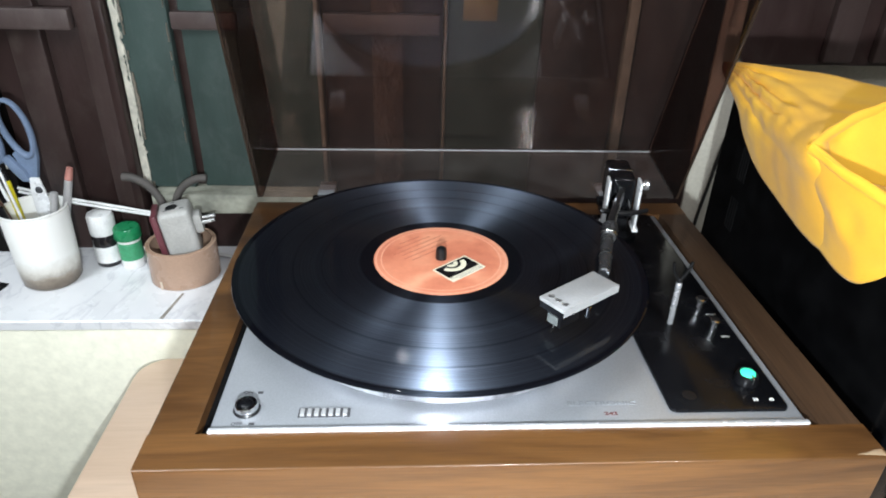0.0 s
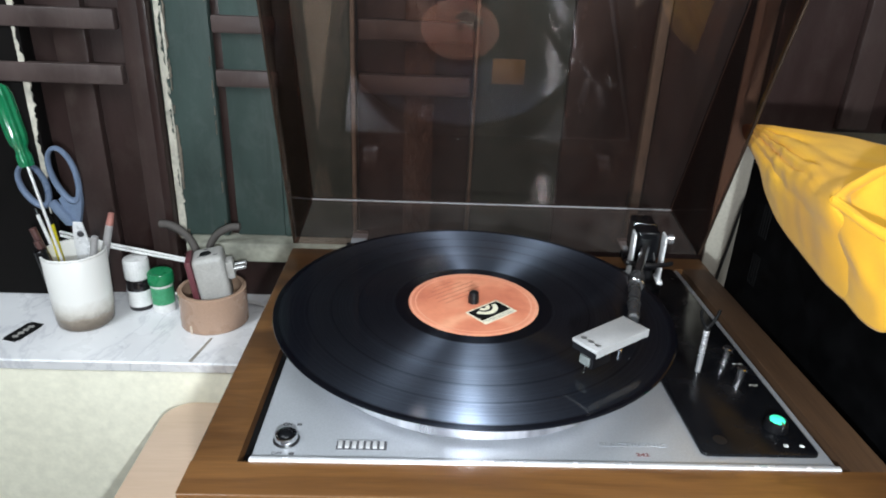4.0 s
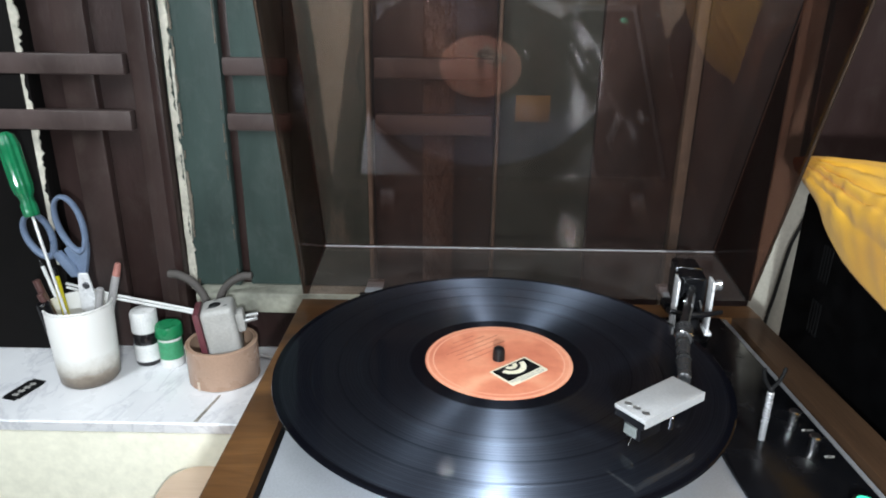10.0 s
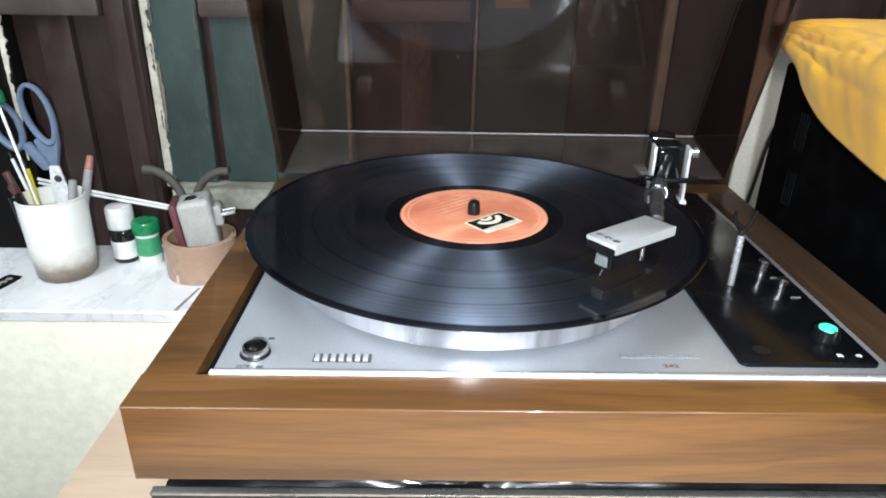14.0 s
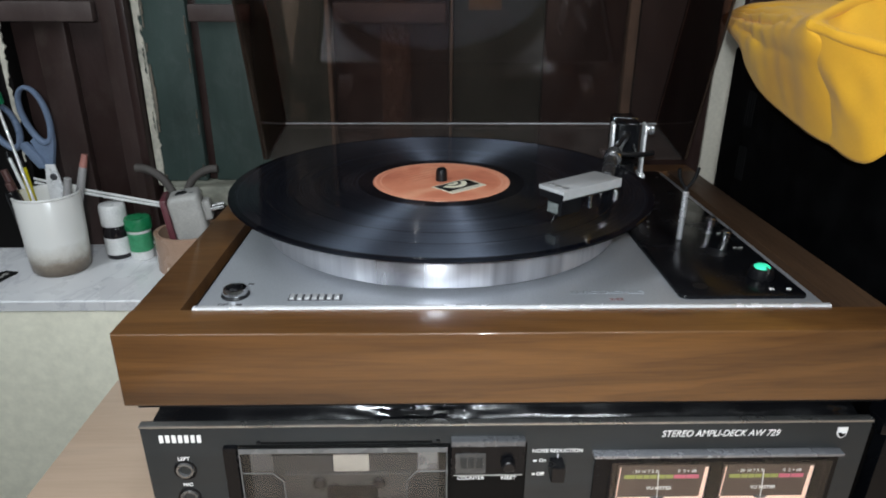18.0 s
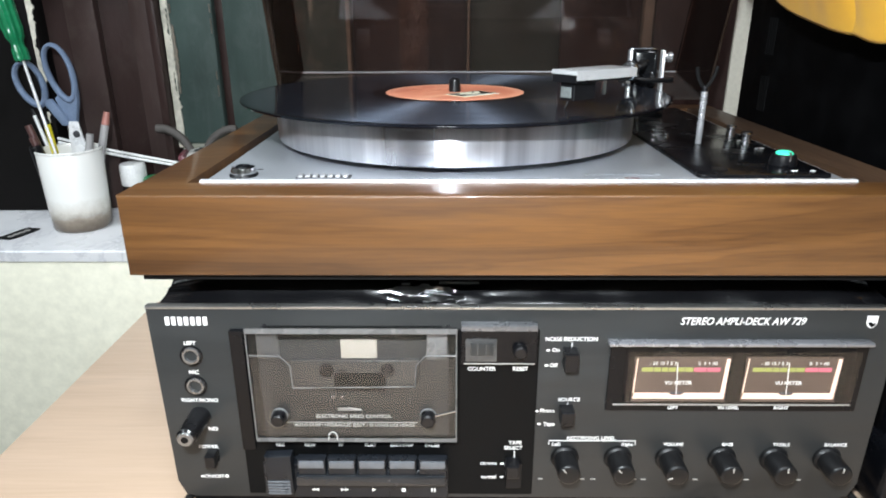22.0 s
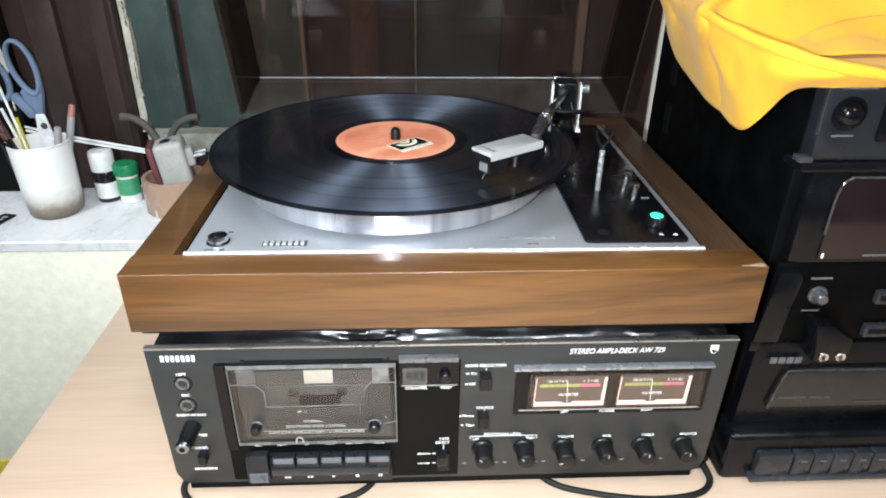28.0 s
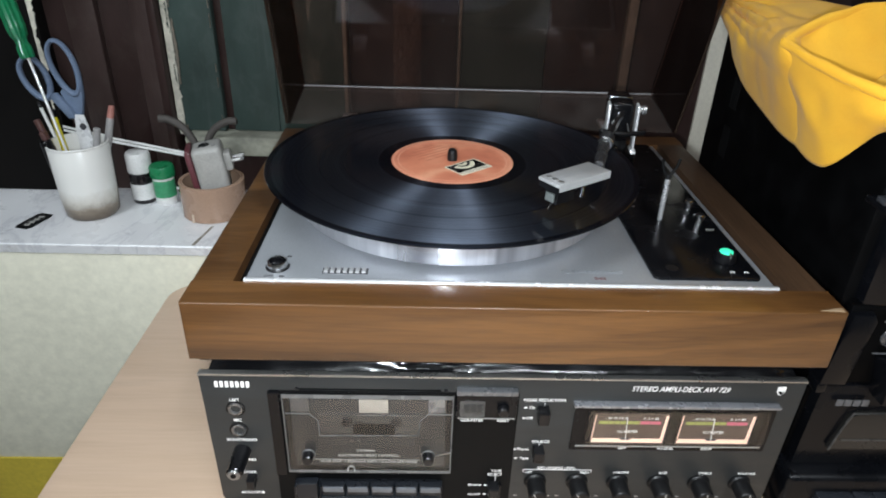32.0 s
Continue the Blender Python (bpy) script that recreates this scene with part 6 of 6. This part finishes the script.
def wing_cloth():
    """The cloth from the far corner to the pinch: hanging side, folded ridge and the shoulder behind the rim."""
    under = [(0.2530, -0.086, 0.293), (0.2400, -0.090, 0.327), (0.2270, -0.078, 0.3500), (0.254, -0.034, 0.3530), (0.360, -0.006, 0.3520)]
    bm = strip(*[line + [end] for line, end in zip((LOW[:6], MIDDLE[:6], SIDE_TOP + HEM[:1], SHOULDER, CREST), under)], nu=150, nv=16, seed=2.0, rough=0.0017)
    for n, vert in enumerate(list(bm.verts)):
        k, j = divmod(n, 65)
        v = j / 16
        out = Vector((-0.9, 0.0, 0.25)).lerp(Vector((-0.4, -0.1, 0.9)), min(1.0, max(0.0, v - 1.4)))
        vert.co += out * gather(k / 150, v) * 0.0062
    return bm


def pouch_cloth():
    """The cloth from the pinch over the hanging tip to the front, its near end tucked behind the wing."""
    tuck = [(0.2540, -0.038, 0.2900), (0.2420, -0.046, 0.3280), (0.2300, -0.052, 0.3570)]
    return strip(tuck[:1] + LOW[5:], tuck[1:2] + MIDDLE[5:], tuck[2:] + HEM, nu=110, nv=18, seed=7.0, rough=0.0022)


def soft_rim(points, drop, r):
    bm = hose([(x, y, z - drop) for x, y, z in points], r, 12, 10, flat=1.35)
    for v in bm.verts:
        v.co += noise.noise_vector(v.co * 45) * 0.0013
    return bm


part("wing_cloth", wing_cloth(), YELLOW, bag, "side with folds fanning from a pinch")
part("pouch_cloth", pouch_cloth(), YELLOW, bag)
part("rim_fold", soft_rim(HEM, 0.0020, 0.0026), YELLOW, bag)
part("rim_fold", soft_rim(RIM_BACK, 0.0022, 0.0028), YELLOW, bag)
part("back_wall", strip(RIM_BACK, BACK_MID, FLOOR_IN, seed=4.0, rough=0.0022), YELLOW, bag)
part("back_outer", strip(RIM_BACK, [(x + 0.004, y + 0.010, z - 0.008) for x, y, z in RIM_BACK], [(x + 0.006, y + 0.016, z - 0.020) for x, y, z in RIM_BACK], seed=5.0), YELLOW, bag)
part("inner_front", strip(IN_FRONT, FLOOR_IN, seed=6.0), YELLOW, bag)
part("inner_fold", strip([(0.262, -0.095, 0.344), (0.30, -0.066, 0.352), (0.35, -0.055, 0.358), (0.41, -0.055, 0.359), (0.47, -0.056, 0.359)],
                         [(0.258, -0.100, 0.341), (0.30, -0.084, 0.345), (0.35, -0.075, 0.348), (0.41, -0.075, 0.348), (0.47, -0.075, 0.348)],
                         [(0.268, -0.110, 0.339), (0.30, -0.105, 0.340), (0.35, -0.1, 0.340), (0.41, -0.1, 0.340), (0.47, -0.1, 0.340)], seed=8.0, rough=0.003), YELLOW, bag)
for ob in bag.children:
    if ob.name.startswith(("wing", "pouch", "back", "inner")):
        so = ob.modifiers.new("cloth", "SOLIDIFY")
        so.thickness, so.offset = 0.0008, 0.0
part("strap_end", turned([(0, -0.014), (0.008, -0.012), (0.011, 0), (0.008, 0.012), (0, 0.014)], Matrix.Translation((0.395, -0.05, 0.380)) @ Matrix.Diagonal((1.0, 1.0, 1.2, 1)), 20), plain("dark_brown_leather", (0.03, 0.012, 0.008), 0.5, 0.0, 0.2, 60, 0.1), bag, "dark brown rounded toggle")

# thin cable hanging on the beige wall
lead = thing("wall_lead", "thin black lead hanging down the beige wall", "cable", (0.36, 0.366, 0.1))
part("lead", hose([(0.408, 0.367, 0.325), (0.402, 0.367, 0.28), (0.395, 0.367, 0.243), (0.387, 0.367, 0.218), (0.383, 0.367, 0.196), (0.378, 0.367, 0.15), (0.372, 0.367, 0.101), (0.371, 0.367, 0.055)], 0.0022, 8, 10), RUBBER, lead)

# ---- window sill things ----
SILL = 0.0505
MUG = plain("white_glazed_ceramic", (0.80, 0.79, 0.76), 0.25, 0.0, 0.04, 30, 0.0)


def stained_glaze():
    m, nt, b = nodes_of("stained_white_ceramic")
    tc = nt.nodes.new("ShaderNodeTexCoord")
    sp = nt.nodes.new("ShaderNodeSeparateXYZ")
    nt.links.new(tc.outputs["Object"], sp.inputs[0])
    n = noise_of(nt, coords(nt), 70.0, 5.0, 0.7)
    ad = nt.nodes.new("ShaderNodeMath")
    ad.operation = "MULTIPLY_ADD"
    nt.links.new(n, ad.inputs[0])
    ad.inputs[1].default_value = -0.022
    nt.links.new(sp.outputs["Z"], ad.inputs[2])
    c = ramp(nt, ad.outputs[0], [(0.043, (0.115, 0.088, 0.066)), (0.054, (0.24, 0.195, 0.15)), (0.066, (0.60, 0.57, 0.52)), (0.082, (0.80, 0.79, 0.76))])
    nt.links.new(c, b.inputs["Base Color"])
    b.inputs["Roughness"].default_value = 0.28
    return m


CX, CY = -0.4665, 0.295
cup = thing("pen_cup", "white ceramic cup stained brown at the foot, holding tools", "cup", (CX, CY, SILL))
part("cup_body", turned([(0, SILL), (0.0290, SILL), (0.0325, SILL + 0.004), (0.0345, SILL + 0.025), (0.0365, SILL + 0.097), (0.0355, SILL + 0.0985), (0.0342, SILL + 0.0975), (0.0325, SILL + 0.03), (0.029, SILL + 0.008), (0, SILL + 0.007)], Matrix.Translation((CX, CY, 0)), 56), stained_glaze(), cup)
part("cup_rim", turned([(0.0342, SILL + 0.0970), (0.0346, SILL + 0.0990), (0.0360, SILL + 0.0996), (0.0370, SILL + 0.0985), (0.0368, SILL + 0.0965)], Matrix.Translation((CX, CY, 0)), 56), MUG, cup, "clean rolled rim")

BLUE = plain("slate_blue_plastic", (0.150, 0.200, 0.295), 0.35, 0.0, 0.12, 40, 0.05)
STEEL = plain("steel_blade", (0.82, 0.82, 0.83), 0.3, 0.2, 0.06, 80, 0.05)
scissors = thing("scissors", "blue handled steel scissors standing in the cup", "scissors", (-0.470, 0.305, SILL + 0.02))


def loop(cx, cz, rx, rz, tilt, y, r):
    """A closed finger ring, broader than thick, tapering a little towards the top."""
    bm, n, segs, rings = bmesh.new(), 48, 10, []
    for k in range(n):
        a = 2 * math.pi * k / n - math.pi / 2
        c, d = math.cos(a), math.sin(a)
        x, z = rx * c * (1 + 0.12 * d), rz * d
        w = r * (1.15 - 0.2 * d)
        ring = []
        for j in range(segs):
            b = 2 * math.pi * j / segs
            px, pz, py = x + w * math.cos(b) * c, z + w * math.cos(b) * d, 1.6 * r * math.sin(b)
            ring.append(bm.verts.new((cx + px * math.cos(tilt) - pz * math.sin(tilt), y + 0.1 * pz + py, cz + px * math.sin(tilt) + pz * math.cos(tilt))))
        rings.append(ring)
    for k in range(n):
        p, q = rings[k], rings[(k + 1) % n]
        for j in range(segs):
            bm.faces.new((p[j], p[(j + 1) % segs], q[(j + 1) % segs], q[j]))
    bmesh.ops.recalc_face_normals(bm, faces=bm.faces)
    return bm


part("handle", loop(-0.4745, 0.236, 0.0145, 0.033, radians(16), 0.322, 0.0029), BLUE, scissors, "blue plastic finger loop")
part("handle", loop(-0.5095, 0.2235, 0.0150, 0.026, radians(22), 0.316, 0.0029), BLUE, scissors, "blue plastic thumb loop")
part("shank", slab([(-0.4640, 0.1750), (-0.4575, 0.2010), (-0.4560, 0.2150), (-0.4680, 0.2075), (-0.4800, 0.2110), (-0.4850, 0.2060), (-0.4790, 0.1900), (-0.4740, 0.1750)], 0, 0.006, 0.002, facing(0.3225)), BLUE, scissors, "broad blue shank")
part("shank", slab([(-0.4690, 0.1740), (-0.4740, 0.1880), (-0.4870, 0.2060), (-0.4980, 0.2050), (-0.4930, 0.1960), (-0.4840, 0.1820), (-0.4785, 0.1740)], 0, 0.006, 0.002, facing(0.3165)), BLUE, scissors, "broad blue shank")
part("blade", slab([(-0.4740, 0.066), (-0.4680, 0.066), (-0.4540, 0.150), (-0.4590, 0.1790), (-0.4700, 0.1790), (-0.4730, 0.160)], 0, 0.0022, 0.0005, facing(0.3135)), STEEL, scissors)
part("blade", slab([(-0.4660, 0.066), (-0.4600, 0.066), (-0.4560, 0.150), (-0.4640, 0.1780), (-0.4740, 0.1780), (-0.4710, 0.155)], 0, 0.0022, 0.0005, facing(0.3165)), STEEL, scissors)
part("rivet", rod((-0.4628, 0.3120, 0.1640), (-0.4628, 0.3095, 0.1640), 0.0044, 0.0038, 24), plain("dark_rivet", (0.12, 0.12, 0.13), 0.4, 0.6, 0.1, 80, 0.0), scissors)

GREEN = plain("translucent_green_plastic", (0.007, 0.165, 0.065), 0.12, 0.0, 0.2, 50, 0.0, coat=0.6)
driver = thing("screwdriver", "steel screwdriver with a ribbed green plastic handle", "screwdriver", (-0.487, 0.285, SILL + 0.02))
DA, DB = Vector((-0.4660, 0.282, 0.075)), Vector((-0.5050, 0.304, 0.254))
ax = (DB - DA).normalized()
part("shaft", rod(DA, DB, 0.0017, 0.0017, 16), plain("white_steel", (0.86, 0.85, 0.84), 0.22, 0.3, 0.04, 60, 0.0), driver)
DM = Matrix.Translation(DB) @ ax.to_track_quat("Z", "Y").to_matrix().to_4x4()


def ribbed(profile, m, lobes, depth, segs=60):
    bm = turned(profile, None, segs)
    for v in bm.verts:
        a = math.atan2(v.co.y, v.co.x)
        f = 1 - depth * (0.5 + 0.5 * math.cos(lobes * a))
        v.co.x, v.co.y = v.co.x * f, v.co.y * f
    bmesh.ops.transform(bm, matrix=m, verts=bm.verts)
    return bm


part("handle", ribbed([(0, -0.004), (0.0075, -0.003), (0.0085, 0.0), (0.0085, 0.010), (0.0070, 0.013), (0.0070, 0.019), (0.0100, 0.024), (0.0112, 0.034), (0.0112, 0.078), (0.009, 0.088), (0.004, 0.092), (0, 0.092)], DM, 8, 0.16), GREEN, driver, "ribbed green plastic handle")


def pen(name, label, a, b, r, body, tip=None, tip_len=0.0, tip_label=""):
    a, b = Vector(a), Vector(b)
    t = thing(name, label, "pen", a, "pens in the cup")
    part("barrel", rod(a, b, r, r * 0.95, 18), body, t)
    if tip:
        d = (b - a).normalized()
        part("tip", rod(b, b + d * tip_len, r * 0.95, r * 0.75, 18), tip, t, tip_label)
    return t


PEN_Y = plain("yellow_plastic", (0.72, 0.62, 0.02), 0.35, 0.0, 0.08, 60, 0.0)
PEN_R = plain("red_plastic", (0.40, 0.17, 0.14), 0.4, 0.0, 0.15, 60, 0.0)
PEN_G = plain("grey_plastic", (0.36, 0.35, 0.35), 0.35, 0.1, 0.12, 60, 0.05)
PEN_B = plain("maroon_plastic", (0.10, 0.045, 0.040), 0.4, 0.0, 0.2, 60, 0.05)
PEN_W = plain("white_plastic", (0.76, 0.76, 0.75), 0.35, 0.0, 0.05, 60, 0.0)
pen("marker_pen", "grey pen with a faded red end in the cup", (-0.452, 0.300, 0.075), (-0.4290, 0.318, 0.174), 0.0048, PEN_G, PEN_R, 0.016, "faded red end")
pen("marker_pen", "grey clip leaning beside a pen in the cup", (-0.458, 0.292, 0.075), (-0.4400, 0.300, 0.166), 0.0045, PEN_G)
pen("ballpoint_pen", "yellow and black ballpoint pen in the cup", (-0.482, 0.300, 0.075), (-0.4960, 0.310, 0.176), 0.0040, PEN_Y, BLACK, 0.010)
pen("pencil", "maroon pencil leaning in the cup", (-0.480, 0.292, 0.075), (-0.5080, 0.292, 0.178), 0.0042, PEN_B)
pen("pencil", "maroon pencil with a worn end in the cup", (-0.474, 0.286, 0.075), (-0.5000, 0.282, 0.165), 0.0040, PEN_B)
pen("marker_pen", "thick black marker in the cup", (-0.488, 0.284, 0.075), (-0.4960, 0.278, 0.156), 0.0075, BLACK)

pen("pencil", "white and black striped pencil in the cup", (-0.484, 0.310, 0.075), (-0.5130, 0.316, 0.186), 0.0022, PEN_W, BLACK, 0.008)

# bottles
bottle = thing("medicine_bottle", "small dark bottle with a white cap and a white label", "bottle", (-0.413, 0.336, SILL))
BM_ = Matrix.Translation((-0.413, 0.336, SILL))
part("bottle_body", turned([(0, 0), (0.0145, 0), (0.0155, 0.0015), (0.0155, 0.038), (0.0135, 0.044), (0.011, 0.046), (0, 0.046)], BM_, 40), plain("dark_glass", (0.012, 0.010, 0.012), 0.1, 0.0, 0.2, 60, 0.0), bottle)
part("bottle_label", turned([(0.01562, 0.006), (0.0158, 0.0062), (0.0158, 0.0285), (0.01562, 0.0287)], BM_, 40), PEN_W, bottle, "white paper label")
part("bottle_cap", ribbed([(0, 0.044), (0.0152, 0.044), (0.0160, 0.0455), (0.0160, 0.068), (0.0145, 0.0715), (0, 0.072)], BM_, 30, 0.03, 90), PEN_W, bottle, "white screw cap")
tub = thing("pill_tub", "small white tub with a green cap and green label", "tub", (-0.381, 0.330, SILL))
TM = Matrix.Translation((-0.381, 0.330, SILL))
part("tub_body", turned([(0, 0), (0.0130, 0), (0.0140, 0.001), (0.0140, 0.042), (0, 0.042)], TM, 40), PEN_W, tub)
part("tub_label", turned([(0.01412, 0.012), (0.0143, 0.0122), (0.0143, 0.036), (0.01412, 0.0362)], TM, 40), plain("green_label", (0.05, 0.30, 0.14), 0.4, 0.0, 0.15, 150, 0.0), tub, "green printed label")
part("tub_cap", ribbed([(0, 0.040), (0.0158, 0.040), (0.0164, 0.0415), (0.0162, 0.053), (0.0150, 0.0555), (0, 0.056)], TM, 36, 0.03, 108), plain("green_cap", (0.010, 0.20, 0.075), 0.3, 0.0, 0.1, 80, 0.0), tub, "ridged green cap")

# parcel tape with an adapter in it
roll = thing("tape_roll", "roll of brown parcel tape lying on the marble sill", "tape roll", (-0.307, 0.306, SILL))
RM = Matrix.Translation((-0.307, 0.306, SILL))
TAPE = plain("brown_tape", (0.40, 0.26, 0.185), 0.28, 0.0, 0.06, 20, 0.05, 500)
part("tape", turned([(0.0395, 0.0), (0.0420, 0.0008), (0.0420, 0.0472), (0.0400, 0.048), (0.0385, 0.047), (0.0385, 0.001)], RM, 72, closed=True), TAPE, roll)
part("core", turned([(0.0383, 0.0005), (0.0383, 0.0470), (0.0365, 0.0475), (0.0362, 0.0005)], RM, 72, closed=True), plain("cardboard_core", (0.34, 0.22, 0.15), 0.8, 0.0, 0.1, 60, 0.2), roll)
part("loose_end", box(-0.3260, -0.3235, 0.2665, 0.2672, SILL + 0.0005, SILL + 0.012), plain("pale_tape_end", (0.62, 0.5, 0.4), 0.4, 0.0, 0.1, 60, 0.0), roll, "pale loose tape end")

PLUGGREY = plain("warm_grey_plastic", (0.42, 0.41, 0.39), 0.4, 0.0, 0.1, 50, 0.03)
plug2 = thing("plug_adapter", "grey plug adapter with a maroon base, lying in the tape roll", "plug adapter", (-0.307, 0.300, SILL + 0.02))
PM = Matrix.Translation((-0.3035, 0.3035, 0.1150)) @ Matrix.Diagonal((1.0, 1.0, 1.15, 1)) @ Matrix.Rotation(radians(14), 4, "Z") @ Matrix.Rotation(radians(-8), 4, "Y")
part("adapter_body", join(bmesh.new(), box(-0.019, 0.019, -0.020, 0.020, -0.030, 0.028, 0.006, 3), PM), PLUGGREY, plug2)
part("adapter_base", join(bmesh.new(), box(-0.0262, -0.0188, -0.0205, 0.0205, -0.0305, 0.0285, 0.002), PM), plain("maroon_base", (0.13, 0.035, 0.045), 0.4, 0.0, 0.15, 50, 0.05), plug2, "maroon base plate")
part("plug_neck", join(bmesh.new(), box(0.018, 0.028, -0.010, 0.010, -0.006, 0.016, 0.003, 2), PM), PLUGGREY, plug2)
for y in (-0.0065, 0.0065):
    part("plug_pin", rod(PM @ Vector((0.026, y, 0.005)), PM @ Vector((0.043, y, 0.005)), 0.0026, 0.0024, 16), plain("dull_pin_metal", (0.42, 0.42, 0.42), 0.3, 0.7, 0.1, 60, 0.0) if y < 0 else bpy.data.materials["dull_pin_metal"], plug2, "dull metal plug pin")
part("socket_hole", turned([(0, 0.0002), (0.0055, 0.0002), (0.0065, 0.0008), (0.0072, 0.0)], PM @ Matrix.Translation((-0.002, -0.002, 0.028)), 24), BLACK, plug2)
for x, y in ((-0.011, -0.009), (0.008, -0.011), (-0.004, 0.010)):
    part("print_bar", join(bmesh.new(), box(x, x + 0.005, y, y + 0.0018, 0.0278, 0.0283), PM), DARK_INK, plug2)

# cables at the back of the sill
white_flex = thing("white_flex", "thin twin white cable running behind the cup along the sill", "cable", (-0.38, 0.355, SILL))
for k in (0, 1):
    part("strand", hose([(-0.505, 0.341, 0.1535 - 0.005 * k), (-0.48, 0.341, 0.1472 - 0.005 * k), (-0.454, 0.340, 0.141 - 0.0045 * k), (-0.40, 0.341, 0.130 - 0.0045 * k), (-0.352, 0.340, 0.121 - 0.004 * k), (-0.335, 0.341, 0.117 - 0.005 * k)], 0.0018, 8, 8), PEN_W, white_flex)
part("strand", hose([(-0.43, 0.352, 0.075), (-0.40, 0.350, 0.066), (-0.34, 0.352, 0.060), (-0.27, 0.345, 0.0560), (-0.24, 0.33, 0.0545)], 0.0022, 8, 8), PEN_W, white_flex)
arms = thing("bent_hose", "two curved grey hose ends standing behind the adapter", "hose", (-0.30, 0.340, SILL))
GREYHOSE = plain("dusty_grey_rubber", (0.075, 0.066, 0.060), 0.7, 0.0, 0.2, 40, 0.3, 200)
part("hose", hose([(-0.381, 0.352, 0.164), (-0.368, 0.351, 0.163), (-0.351, 0.350, 0.153), (-0.338, 0.348, 0.133), (-0.330, 0.343, 0.10), (-0.326, 0.342, 0.056)], 0.0052, 10, 8), GREYHOSE, arms)
part("hose", hose([(-0.278, 0.352, 0.163), (-0.291, 0.351, 0.162), (-0.308, 0.350, 0.152), (-0.319, 0.348, 0.133), (-0.319, 0.343, 0.10), (-0.316, 0.343, 0.056)], 0.0050, 10, 8), GREYHOSE, arms)

# razor blade
razor = thing("razor_blade", "black double-edged razor blade lying on the sill", "razor blade", (-0.527, 0.262, SILL))
ZM = Matrix.Translation((-0.529, 0.263, SILL)) @ Matrix.Rotation(radians(75), 4, "Z")
part("blade", slab([(-0.022, -0.009), (-0.018, -0.009), (-0.018, -0.011), (0.018, -0.011), (0.018, -0.009), (0.022, -0.009), (0.022, 0.009), (0.018, 0.009), (0.018, 0.011), (-0.018, 0.011), (-0.018, 0.009), (-0.022, 0.009)], 0.0003, 0.001, 0.0, ZM), plain("black_oxide", (0.02, 0.02, 0.022), 0.35, 0.6, 0.2, 80, 0.0), razor)
part("blade_slot", slab([(-0.015, -0.0012), (0.015, -0.0012), (0.015, 0.0012), (-0.015, 0.0012)], 0.001, 0.0012, 0.0, ZM), DIM_INK, razor)
for x in (-0.012, -0.004, 0.004, 0.012):
    part("blade_slot", slab([(x - 0.002, -0.004), (x + 0.002, -0.004), (x + 0.002, 0.004), (x - 0.002, 0.004)], 0.001, 0.00115, 0.0, ZM), DIM_INK, razor)
